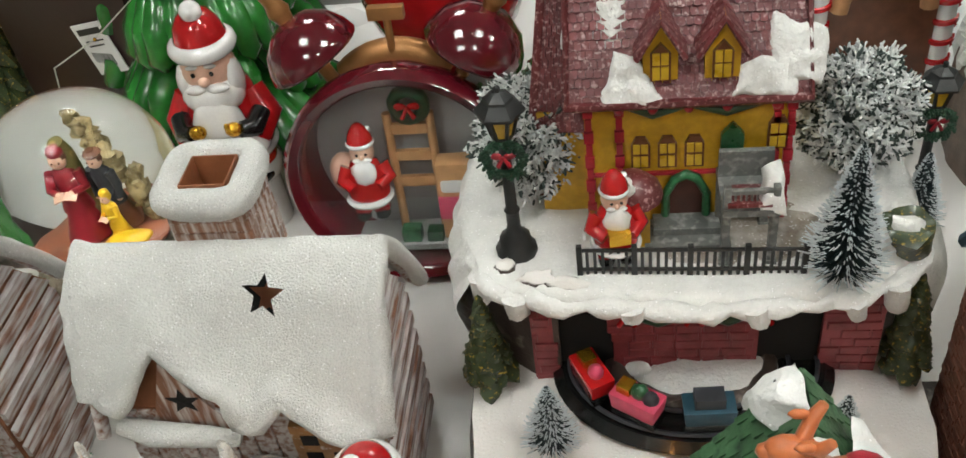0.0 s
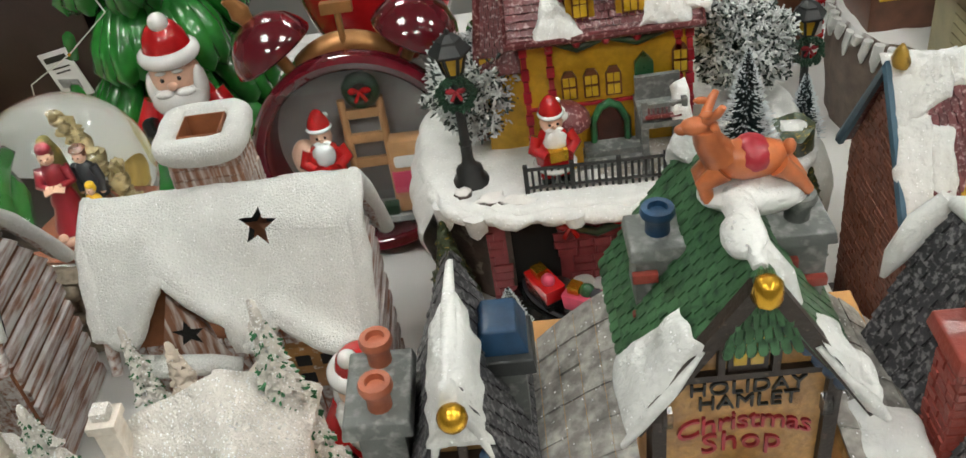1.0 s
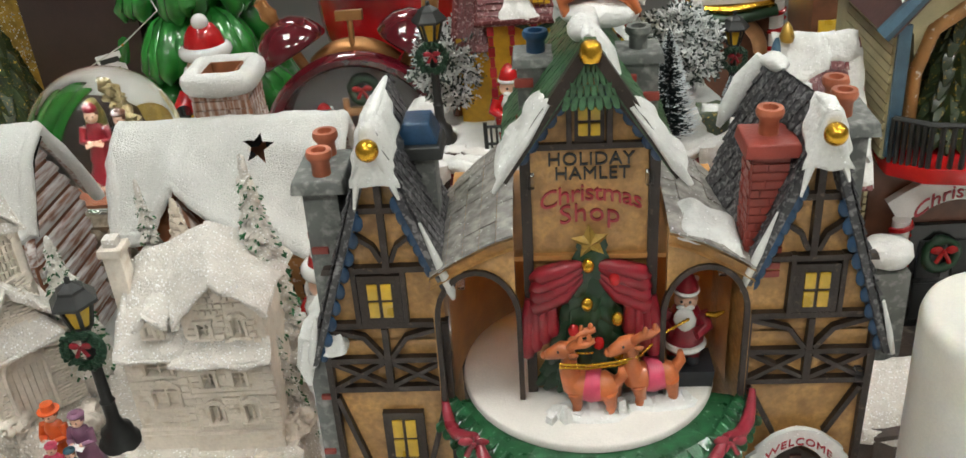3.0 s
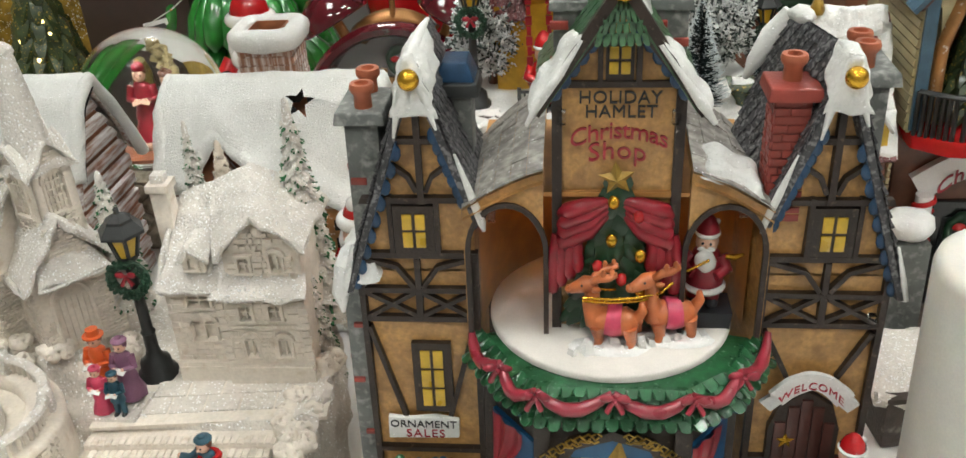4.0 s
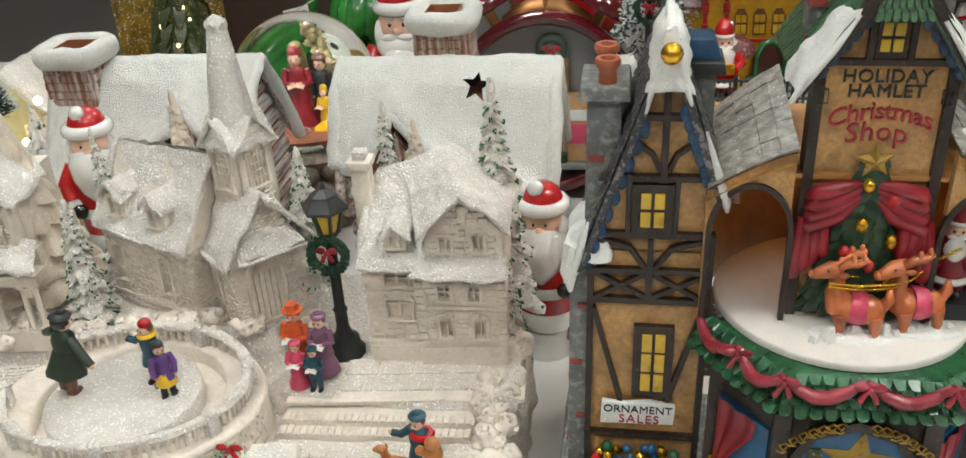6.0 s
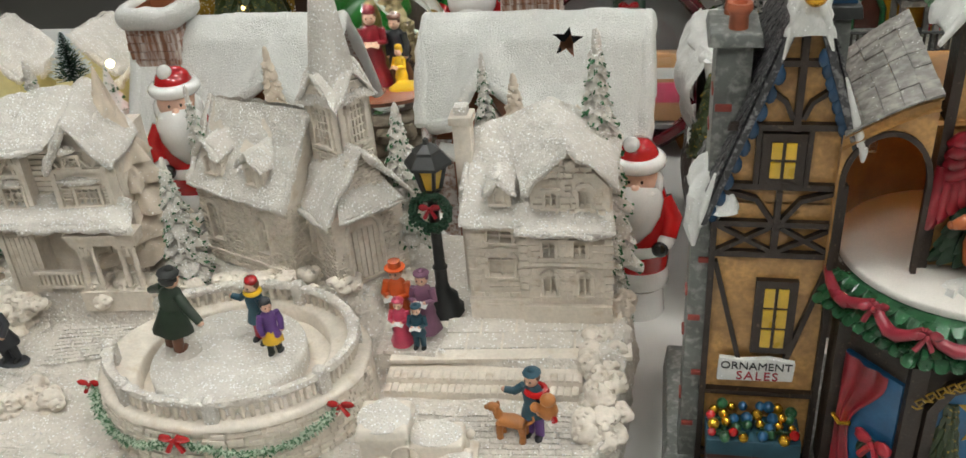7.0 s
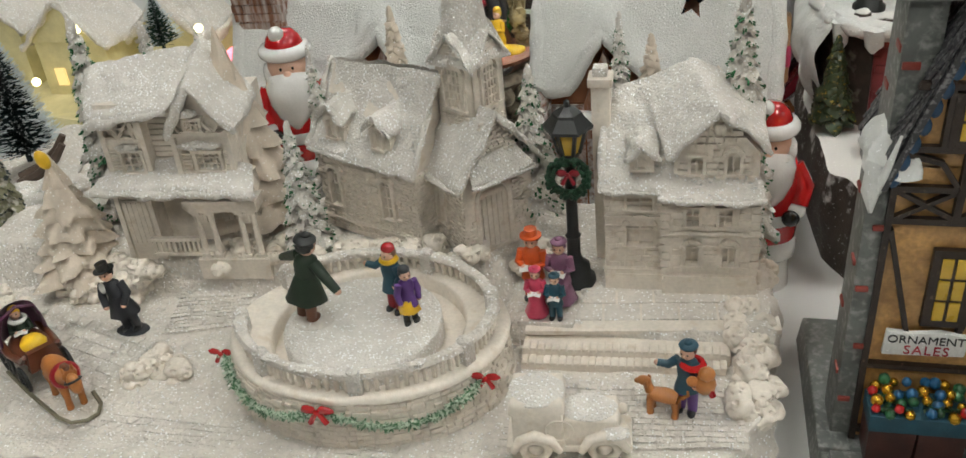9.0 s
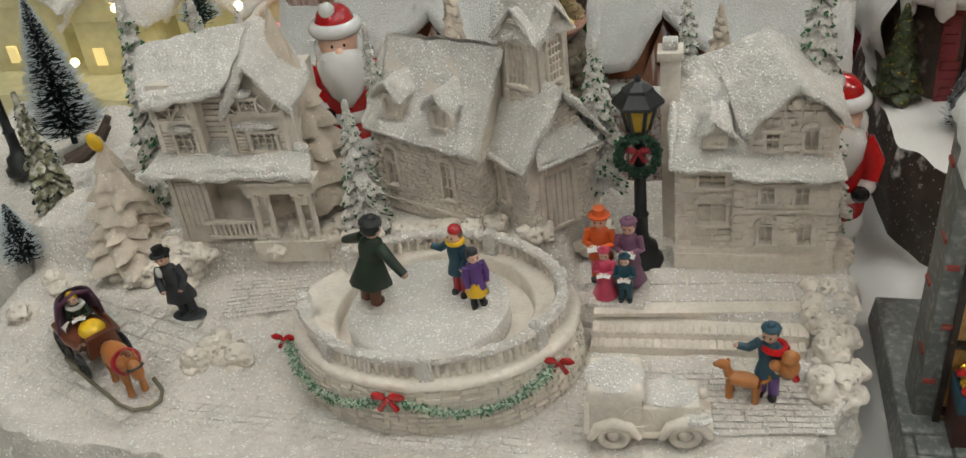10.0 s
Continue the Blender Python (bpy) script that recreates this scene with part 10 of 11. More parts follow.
dd = part("door", dg2, door_brown, hs, "dark arched door", bevel=0.04)
part("door_arch", Geo(HY).tube([(7.2, 46.7, 14.0), (7.2, 46.7, 15.8), (7.7, 46.7, 16.6), (8.3, 46.7, 16.85), (8.9, 46.7, 16.6), (9.4, 46.7, 15.8), (9.4, 46.7, 14.0)], 0.24, 7), green_gloss, dd, "green garland arch")
part("garland_window", Geo(HY).slab([(10.0, 17.0), (11.2, 17.0), (11.2, 18.9), (10.6, 19.5), (10.0, 18.9)], 46.6, 46.95), green_gloss, hs, "green garlanded window", bevel=0.1)
gw = Geo(HY).mat(1).tube([(4.8, 46.6, 20.8), (6.5, 46.5, 20.2), (8.3, 46.5, 20.7), (10.2, 46.5, 20.2), (12.6, 46.6, 20.8)], 0.2, 7).mat(0)
for x in (4.8, 8.3, 12.6, 6.5, 10.2):
    gw.ell(x, 46.35, 20.6, 0.28, 0.2, 0.28, 8)
part("eave_garland", gw, [red_paint, pine_green], hs, "garland with red berries")
# bay by the door and stone porch
part("bay", Geo(HY).box(5.3, 46.0, 13.9, 2.0, 1.8, 2.4).mat(0), yellow_wall, hs)
part("bay_roof", Geo(HY).lathe([(1.5, 0), (1.4, 0.5), (0.7, 1.1), (0.1, 1.2)], 5.4, 46.0, 16.3, 12, sx=1.1, sy=0.9), maroon, hs, "small maroon bay roof")
part("bay_snow", lump(Geo(HY).ell(4.9, 45.6, 17.1, 0.9, 0.8, 0.4, 10), 0.1, 1.5), resin_snow2, hs)
pc = Geo(HY)
pc.box(11.3, 45.3, 16.7, 2.9, 3.2, 0.35)
po = part("porch", pc, grey_stone, hs, "grey stone porch", bevel=0.04)
for x in (10.1, 12.5):
    for y in (44.0, 46.6):
        part("porch_post", Geo(HY).box(x, y, 13.9, 0.42, 0.42, 2.8).box(x, y, 13.9, 0.6, 0.6, 0.3), grey_stone, po, bevel=0.04)
    part("parapet_post", Geo(HY).box(x, 44.0, 17.05, 0.36, 0.36, 1.1), grey_stone, po, bevel=0.04)
pieces("parapet", Geo(HY).box(11.3, 46.3, 17.05, 2.8, 0.3, 1.3).box(11.3, 44.0, 17.75, 2.2, 0.22, 0.22), grey_stone, po)
for i in range(7):
    part("parapet_rail", Geo(HY).box(10.5 + i * 0.27, 44.0, 17.05, 0.1, 0.14, 0.72), grey_stone, po)
part("porch_roof", Geo(HY).box(11.2, 44.6, 17.05, 2.2, 2.0, 0.2, rx=-12), maroon, po, bevel=0.05)
part("porch_snow", lump(Geo(HY).drape((11.7, 43.7, 17.0), (13.0, 43.7, 16.9), (12.9, 45.4, 18.6), (11.9, 45.2, 18.2), 0.6, seed=9), 0.15, 1), resin_snow2, po)
part("steps", Geo(HY).box(8.3, 45.6, 13.9, 4.6, 1.6, 0.35).box(8.3, 46.2, 13.9, 3.6, 1.2, 0.7), grey_stone, hs, "grey stone steps", bevel=0.05)
# roof
rt = Geo(HY)
rt.tiles((2.2, 46.2, 20.9), (14.2, 46.2, 20.9), (14.0, 50.7, 27.2), (2.4, 50.7, 27.2), 30, 20, 0.12, 0.1)
rt.tiles((0.2, 48.0, 18.6), (3.0, 47.6, 18.8), (3.0, 50.7, 27.0), (1.4, 50.7, 26.4), 8, 18, 0.12, 0.1)
rb2 = Geo(HY)
rb2.add([(2.2, 46.2, 20.8), (14.2, 46.2, 20.8), (14.0, 50.7, 27.1), (2.4, 50.7, 27.1), (14.0, 55, 20), (2.4, 55, 20)], [(0, 1, 2, 3), (3, 2, 4, 5), (0, 3, 5), (1, 4, 2)])
rb2.add([(0.1, 48.0, 18.5), (3.0, 47.6, 18.7), (3.0, 50.7, 26.9), (1.4, 50.7, 26.3), (0.1, 54, 18.5)], [(0, 1, 2, 3), (0, 3, 4)])
rr = part("roof", rb2, maroon, hs, "maroon tiled roof")
tagged(part("roof_tiles", rt, maroon, rr, smooth=0), kind="stuff")
part("barge", Geo(HY).tube([(0.1, 48.0, 18.6), (1.4, 50.7, 26.4), (2.4, 50.7, 27.2), (2.2, 46.2, 20.9), (14.2, 46.2, 20.9), (14.0, 50.7, 27.2)], 0.26, 6), maroon, rr)
s = Geo(HY)
s.drape((3.9, 46.1, 20.9), (7.2, 46.1, 20.9), (5.9, 47.1, 22.5), (4.6, 47.4, 22.9), 0.25, 24, 18, 0.6, 0.16, 51)
s.drape((3.4, 47.6, 22.6), (5.2, 47.8, 22.9), (5.6, 49.2, 25.2), (4.2, 49.4, 25.4), 0.22, 20, 18, 0.6, 0.16, 52)
s.drape((2.0, 48.0, 22.4), (3.2, 48.0, 22.6), (3.4, 50.2, 26.4), (2.4, 50.2, 26.4), 0.22, 20, 18, 0.6, 0.16, 53)
s.drape((10.4, 46.2, 21.0), (13.4, 46.2, 21.0), (13.6, 47.2, 22.6), (10.6, 46.9, 22.2), 0.3, 24, 18, 0.6, 0.18, 54)
s.drape((12.2, 46.4, 21.4), (15.0, 46.4, 21.2), (15.0, 48.0, 23.0), (12.4, 48.2, 23.8), 0.35, 24, 18, 0.6, 0.16, 55)
s.drape((9.0, 49.0, 25.0), (10.8, 48.6, 24.6), (11.6, 50.6, 27.2), (8.6, 50.6, 27.2), 0.25, 20, 18, 0.6, 0.14, 56)
pieces("roof_snow", lump(s, 0.08, 1.6), resin_snow2, rr, "white snow patch on the roof")
for x in (6.9, 9.9):
    d = Geo(HY)
    d.slab([(x - 0.85, 21.4), (x + 0.85, 21.4), (x + 0.85, 23.2), (x, 24.2), (x - 0.85, 23.2)], 46.7, 49.0)
    do = part("dormer", d, yellow_wall, rr, "yellow dormer with a maroon roof")
    t = Geo(HY)
    t.tiles((x - 1.25, 49.4, 22.9), (x - 1.25, 46.3, 22.9), (x, 46.3, 24.6), (x, 49.4, 24.6), 6, 4, 0.08)
    t.tiles((x + 1.25, 46.3, 22.9), (x + 1.25, 49.4, 22.9), (x, 49.4, 24.6), (x, 46.3, 24.6), 6, 4, 0.08)
    t.tube([(x - 1.2, 46.35, 22.9), (x, 46.35, 24.5), (x + 1.2, 46.35, 22.9)], 0.16, 6)
    tagged(part("dormer_roof", t, maroon, do, smooth=0), kind="stuff")
    part("window", Geo(HY).slab([(x - 0.5, 21.8), (x + 0.5, 21.8), (x + 0.5, 23.0), (x, 23.5), (x - 0.5, 23.0)], 46.5, 46.8), brown, do)
    for i in range(2):
        for j in range(2):
            part("pane", Geo(HY).slab([(x - 0.4 + i * 0.42, 21.9 + j * 0.68), (x - 0.04 + i * 0.42, 21.9 + j * 0.68), (x - 0.04 + i * 0.42, 22.48 + j * 0.62), (x - 0.4 + i * 0.42, 22.48 + j * 0.62)], 46.42, 46.6), yellow_pane, do)

# ---- the Christmas corner house with balcony ----
crn = thing("corner_house_ornament", "painted resin corner house with balcony, gold-dusted tree and candy columns", "christmas ornament", 30, 37, 0)
K = Matrix.Translation((-30, -37, 0))
KA = K @ Matrix.Translation((5.66, 0, 0)) @ Matrix.Diagonal((0.72, 1, 0.94, 1))
KM = K @ Matrix.Translation((-1.6, 1.4, 0)) @ Matrix.Diagonal((1, 1, 1.085, 1))
siding = mat("cream_siding", (0.5, 0.44, 0.25), 0.45, var=0.15, coat=0.2)
blue_trim = mat("steel_blue_trim", (0.06, 0.13, 0.19), 0.4, var=0.25, coat=0.2)
wine = mat("brown_wine_roof", (0.1, 0.05, 0.045), 0.45, var=0.3)
part("footing", Geo(K).box(31, 38, 0, 22, 14, 1.2), dark_stone, crn, bevel=0.2)
an = Geo(KA)
an.box(23.6, 38, 1, 5.6, 8.4, 14.0)
an.add([(20.8, 33.8, 15), (26.4, 33.8, 15), (26.4, 42.2, 15), (20.8, 42.2, 15), (20.8, 38, 21.8), (26.4, 38, 21.8)], [(0, 1, 5, 4), (2, 3, 4, 5), (0, 4, 3), (1, 2, 5)])
old_brick = mat("brown_brick", (0.2, 0.075, 0.045), 0.5, var=0.3, bump=0.4)
annex = part("annex", an, old_brick, crn, "brown brick annex with a snowy roof")
g = Geo(KA)
g.bricks((20.8, 42.2, 1), (20.8, 33.8, 1), (20.8, 33.8, 15), (20.8, 42.2, 15), 1.0, 0.42, 0.07, 0.08)
g.bricks((20.8, 42.2, 15), (20.8, 33.8, 15), (20.8, 37.6, 21.4), (20.8, 38.4, 21.4), 1.0, 0.42, 0.07, 0.08)
g.bricks((20.8, 33.8, 1), (26.4, 33.8, 1), (26.4, 33.8, 15), (20.8, 33.8, 15), 1.0, 0.42, 0.07, 0.08)
tagged(part("brickwork", g, old_brick, annex, smooth=0), kind="stuff")
t = Geo(KA)
t.tiles((20.2, 33.0, 14.6), (26.8, 33.0, 14.6), (26.8, 38, 22.4), (20.2, 38, 22.4), 12, 14, 0.12)
t.add([(20.2, 33.0, 14.5), (26.8, 33.0, 14.5), (26.8, 38, 22.3), (20.2, 38, 22.3), (26.8, 43, 14.5), (20.2, 43, 14.5)], [(0, 1, 2, 3), (3, 2, 4, 5)])
part("roof_tiles", t, maroon, annex, "maroon fish-scale tiles", smooth=0)
part("barge_board", Geo(KA).tube([(20.3, 33.0, 14.6), (20.3, 38, 22.4), (20.3, 43, 14.6)], 0.35, 6), blue_trim, annex, "blue-grey barge board")
s = Geo(KA)
s.drape((20.1, 36.0, 19.3), (24.4, 37.0, 20.8), (24.8, 38.3, 22.8), (20.1, 38.3, 22.8), 0.35, 26, 16, 0.5, 0.1, 61)
s.drape((20.1, 33.8, 15.9), (22.4, 33.8, 15.9), (22.8, 36.8, 20.6), (20.1, 36.6, 20.2), 0.35, 20, 20, 0.5, 0.12, 63)
s.drape((24.4, 33.0, 14.7), (26.9, 33.0, 14.7), (26.9, 34.8, 17.4), (24.9, 34.4, 16.8), 0.35, 20, 16, 0.5, 0.14, 62)
s.drape((23.8, 37.2, 21.1), (26.9, 37.2, 21.1), (26.9, 38.3, 22.8), (23.8, 38.3, 22.8), 0.32, 18, 12, 0.5, 0.1, 64)
s.drape((25.5, 34.6, 17.1), (26.9, 34.6, 17.1), (26.9, 37.6, 21.7), (25.6, 37.6, 21.7), 0.3, 14, 20, 0.5, 0.1, 65)
s.drape((21.6, 34.6, 17.1), (24.0, 34.2, 16.5), (24.2, 36.2, 19.6), (22.0, 36.6, 20.2), 0.34, 18, 18, 0.5, 0.14, 66)
pieces("roof_snow", lump(s, 0.08, 1.2), resin_snow2, annex, "snow on the annex roof")
dk = part("dormer", Geo(KA).slab([(24.0, 15.2), (26.0, 15.2), (26.0, 16.6), (25.0, 17.7), (24.0, 16.6)], 33.2, 35.2), yellow_pane, annex, "small cream dormer with a green pane")
part("dormer_eave", Geo(KA).tube([(23.7, 33.1, 16.5), (25.0, 33.0, 17.9), (26.3, 33.1, 16.5)], 0.22, 6), resin_snow2, dk)
part("dormer_pane", Geo(KA).slab([(24.6, 15.7), (25.4, 15.7), (25.4, 16.5), (25.0, 16.9), (24.6, 16.5)], 33.1, 33.3), pine_green, dk)
part("finial", Geo(KA).lathe([(0.5, 0), (0.6, 0.3), (0.4, 0.8), (0.1, 1.2)], 20.9, 37.6, 22.6, 10), mustard, annex, "dull golden finial")
mh = Geo(KM)
mh.box(33.0, 41.0, 1, 10.4, 8, 12.4)
mh.box(33.0, 43.0, 13.4, 10.4, 5, 8)
for x in (28.0, 38.0):
    mh.box(x, 37.6, 13.4, 0.8, 7.6, 8)
main = part("main_house", mh, siding, crn, "cream clapboard house front")
g = Geo(KM)
for i in range(15):
    g.box(27.55, 38.2, 13.5 + i * 0.52, 0.2, 8.6, 0.4, ry=8)
    g.box(24.4 + 2.6, 38.2, 6.6 + i * 0.45, 0.2, 8.4, 0.36, ry=8)
tagged(part("clapboard", g, siding, main, smooth=0), kind="stuff")
gb = Geo(KM)
gb.slab([(27.6, 21.0), (28.6, 20.2), (28.9, 18.0), (29.4, 20.4), (31.0, 21.6), (33.0, 22.0), (35.0, 21.6), (36.6, 20.4), (37.1, 18.0), (37.4, 20.2), (38.4, 21.0), (33.0, 26.6)], 34.0, 34.7)
part("gable", gb, siding, main, "cream gable over the balcony arches")
part("gable_trim", Geo(KM).tube([(28.9, 33.9, 14), (28.9, 33.9, 18.2), (29.6, 33.9, 20.4), (31.1, 33.9, 21.4), (33, 33.9, 21.8), (34.9, 33.9, 21.4), (36.4, 33.9, 20.4), (37.1, 33.9, 18.2), (37.1, 33.9, 14)], 0.4, 8), bronze, main, "tan arch trim")
part("roof", Geo(KM).slab([(26.6, 20.6), (27.4, 20.2), (33, 26.4), (38.6, 20.2), (39.4, 20.6), (33, 27.6)], 33.4, 45), wine, main, "wine-brown roof with blue eaves", bevel=0.08)
part("eave", Geo(KM).tube([(26.7, 33.4, 20.4), (33, 33.4, 27.0), (39.3, 33.4, 20.4)], 0.45, 6).box(28.0, 33.9, 13.6, 0.7, 0.7, 7.2), blue_trim, main, "blue eaves and corner post")
part("roof_snow", lump(Geo(KM).drape((27.6, 33.4, 22.0), (27.6, 36.5, 22.0), (30.5, 36.5, 25.0), (30.2, 33.4, 24.8), 0.5, seed=71), 0.15, 0.9), resin_snow2, main)
part("balcony_wall", Geo(KM).box(33.0, 39.8, 13.4, 9.4, 1.0, 8), brown, main, "dark brown balcony back wall")
bal = part("balcony", Geo(KM).prism([(27.6, 36), (27.8, 33.4), (29.5, 31.9), (33, 31.2), (36.5, 31.9), (38.2, 33.4), (38.4, 36)], 12.6, 13.5), red_gloss, main, "glossy red balcony floor", bevel=0.12)
bp_ = [(27.9, 33.4), (29.6, 32.1), (33, 31.4), (36.4, 32.1), (38.1, 33.4)]
part("rail", Geo(KM).tube([(x, y, 15.9) for x, y in bp_], 0.16, 6), black_paint, bal)
for (a, b), (c, d) in zip(bp_, bp_[1:]):
    for q in range(6):
        part("baluster", Geo(KM).rod((a + (c - a) * q / 6, b + (d - b) * q / 6, 13.4), (a + (c - a) * q / 6, b + (d - b) * q / 6, 15.9), 0.15, n=6), black_paint, bal)
part("balcony_tree", relief_tree(Geo(KM), 31.8, 35.9, 13.6, 7.4, 2.5, 11), pine_gold, bal, "dark green tree dusted with gold")
part("balcony_santa", little_santa(Geo(KM), 34.6, 33.4, 13.5, 3.6), [red_gloss, white_gloss, skin, black_gloss], bal, "tiny Santa on the balcony")
part("ground_front", Geo(KM).box(33, 36.4, 1, 10.4, 1.4, 11.6), brown, main, "brown shop front", bevel=0.1)
ar = Geo(KM)
ar.strip([(29.2 + 0.5 * i, 9.4 + 1.6 * math.sin(math.pi * i / 15)) for i in range(16)], 1.7, 34.9, 35.5)
sgn = part("arch_sign", ar, white_gloss, main, "white arched sign")
letters("sign_letters", "Christmas", 1.3, 33.0, 34.85, 8.9, red_paint, sgn, arch=1.5).location = ((33.0 - 31.6) * CM, (34.85 - 35.6) * CM, 9.66 * CM)
dr2 = part("door", Geo(KM).box(33, 35.55, 1.4, 5.0, 0.6, 7.0), black_gloss, main, "black panelled double door", bevel=0.06)
for x in (31.9, 34.1):
    for z in (2.0, 4.9):
        part("panel", Geo(KM).box(x, 35.2, z, 1.6, 0.2, 2.5), black_paint, dr2, bevel=0.08)
part("door_wreath", Geo(KM).ring(32.4, 34.9, 6.6, 0.95, 0.32, 20, 7, RX90, 0.4), pine_green, dr2, "green wreath")
part("wreath_bow", bow(Geo(KM), 32.4, 34.5, 7.0, 0.8), red_gloss, dr2)
for x in (29.6, 36.4):
    col = part("candy_column", Geo(KM).rod((x, 34.6, 1.2), (x, 34.6, 9.2), 0.55, n=16), white_gloss, main, "red and white candy column")
    tw_ = Geo(KM)
    for i in range(6):
        tw_.tube([(x + 0.56 * math.cos(t), 34.6 + 0.56 * math.sin(t), 1.6 + i * 1.3 + 0.9 * t / 6.28) for t in [6.28 * q / 16 for q in range(17)]], 0.2, 5)
    part("stripe", tw_, red_gloss, col)
part("porch_step", Geo(KM).box(33, 33.4, 0, 12, 4.5, 1.4), dark_stone, main, bevel=0.15)
part("brick_pier", Geo(K).box(26.2, 33.2, 1, 2.4, 2.4, 7.6), grey_stone, annex, "dark grey stone pier")
part("pier_snow", lump(Geo(K).ell(26.2, 33.2, 9.4, 1.6, 1.5, 1.0, 12), 0.2, 1), resin_snow2, annex)

# ---- white pillar candle with a small sprig ----
wax = mat("ivory_wax", (0.78, 0.75, 0.68), 0.4, var=0.04, bump=0.05)
wax.node_tree.nodes["Principled BSDF"].inputs["Subsurface Weight"].default_value = 0.25
wax.node_tree.nodes["Principled BSDF"].inputs["Subsurface Radius"].default_value = (0.01, 0.007, 0.004)
cd = thing("pillar_candle", "plain ivory-white pillar candle with a printed sprig", "candle", 24.6, 14.0, 0)
part("wax", Geo().lathe([(3.75, 0), (3.85, 0.2), (3.85, 17.4), (3.75, 17.75), (3.45, 17.95), (0.2, 17.8)], 0, 0, 0, 64), wax, cd, smooth=50)
part("wick", Geo().rod((0, 0, 17.7), (0.1, 0, 18.6), 0.09), black_paint, cd)
g = Geo()
for i in range(16):
    a = radians(-112 + random.uniform(-9, 9))
    z = 4.0 + i * 0.32
    g.ell(3.9 * math.cos(a), 3.9 * math.sin(a), z, 0.4, 0.3, 0.3, 7, 0.4, 2)
part("sprig", g, pine_green, cd, "dark green printed sprig")

# snowy dark box ornament behind the candle
sb = thing("snowy_stall_ornament", "dark stone stall ornament with snow and golden dots", "christmas ornament", 27.5, 27.0, 0, 8)
part("block", Geo().box(0, 0, 0, 9, 5, 3.4), dark_stone, sb, bevel=0.2)
part("snow", lump(Geo().drape((-5.0, -1.9, 3.3), (5, -1.9, 3.3), (5, 2.8, 4.4), (-5.0, 2.8, 4.4), 0.6, 22, 12, 0.5, 0.04, 81).tube([(-5, -2.0, 3.3), (-2.4, -2.3, 2.7), (0, -2.1, 3.3), (2.2, -2.3, 2.8), (5, -2.0, 3.3)], 0.42, 8), 0.15, 0.9), resin_snow, sb)
part("dot", Geo().ell(-2.6, -2.6, 1.3, 0.55, 0.3, 0.55, 10), gold, sb)

# ---- round snowy ornament with steps, far behind ----
rd = thing("round_cottage_ornament", "round stone-based cottage ornament with thick snow and grey steps", "christmas ornament", 39, 66, 0)
circ = [(11.5 * math.cos(2 * math.pi * i / 24), 10 * math.sin(2 * math.pi * i / 24)) for i in range(24)]
part("base", Geo().grid(ring_base(circ, 9, 0, 0, 0, 100, 26, 0.04, lambda x, y: 9 + 0.5 * noise.noise(Vector((x, y, 0)) * 0.4)), 100, 26), mat("grey_brown_stone", (0.17, 0.125, 0.1), 0.6, var=0.35, bump=0.9, up=(0.75, 0.74, 0.72), up_at=0.5, over_scale=40), rd, "rough stone base")
s = Geo()
for i in range(60):
    a = 2 * math.pi * i / 60
    l = random.uniform(0.2, 1.9)
    s.tube([(11.3 * math.cos(a), 9.9 * math.sin(a), 8.9), (11.5 * math.cos(a), 10.0 * math.sin(a), 8.6 - l * 0.5), (11.45 * math.cos(a), 9.95 * math.sin(a), 8.5 - l)], [0.4, 0.35, 0.12], 7)
part("snow_rim", lump(s, 0.3, 0.5), resin_snow2, rd, "thin dripping snow rim")
ct = part("cottage", Geo().box(-5.5, 1, 8.8, 9, 8, 10), brown, rd, "brown cottage with yellow windows", bevel=0.1)
for x in (-8.6, -3.0):
    part("window", Geo().box(x, -3.15, 11.5, 1.7, 0.3, 2.6), yellow_pane, ct, bevel=0.05)
fbr = flock_bush(3.0, 900, 7)
fbr.v = [p + Vector((-3.2, -5.0, 13.4)) for p in fbr.v]
part("bush", fbr, [flock, pine_green], rd, "dark green bush with snowy tips", smooth=0)
part("bush_stem", Geo().rod((-3.2, -5.0, 8.6), (-3.2, -5.0, 12.0), 0.4), brown, rd)
part("steps", Geo().box(2.4, -5.2, 8.6, 5, 4.5, 1.0).box(2.4, -4.4, 8.6, 5, 3.4, 2.0).box(2.4, -3.6, 8.6, 5, 2.4, 3.0), dark_stone, rd, bevel=0.1)
part("roof", Geo().slab([(-11, 18.4), (-5.5, 24), (0, 18.4)], -3.6, 6), wine, ct)

# ---- candy shop behind the yellow house ----
cs = thing("candy_shop_ornament", "small shop ornament with a gold-framed sign and candy columns", "christmas ornament", 24.4, 76, 0)
part("front", Geo().box(0, 2, 0, 9, 6, 15), brown, cs, "brown shop front", bevel=0.15)
part("arch", Geo().tube([(3.2 * math.cos(t), -1.2, 7.5 + 3.4 * math.sin(t)) for t in [math.pi * i / 12 for i in range(13)]], 0.7, 8), tan, cs, "tan wooden arch")
sb2 = part("sign", Geo().box(0, -1.6, 12.6, 7.4, 0.5, 3.0), white_gloss, cs, "white sign with golden frame", bevel=0.1)
part("sign_frame", Geo().tube([(-3.9, -1.9, 12.5), (0, -1.9, 12.1), (3.9, -1.9, 12.5), (4.1, -1.9, 15.4), (0, -1.9, 16.2), (-4.1, -1.9, 15.4)], 0.4, 7, True), gold, sb2)
b = Geo()
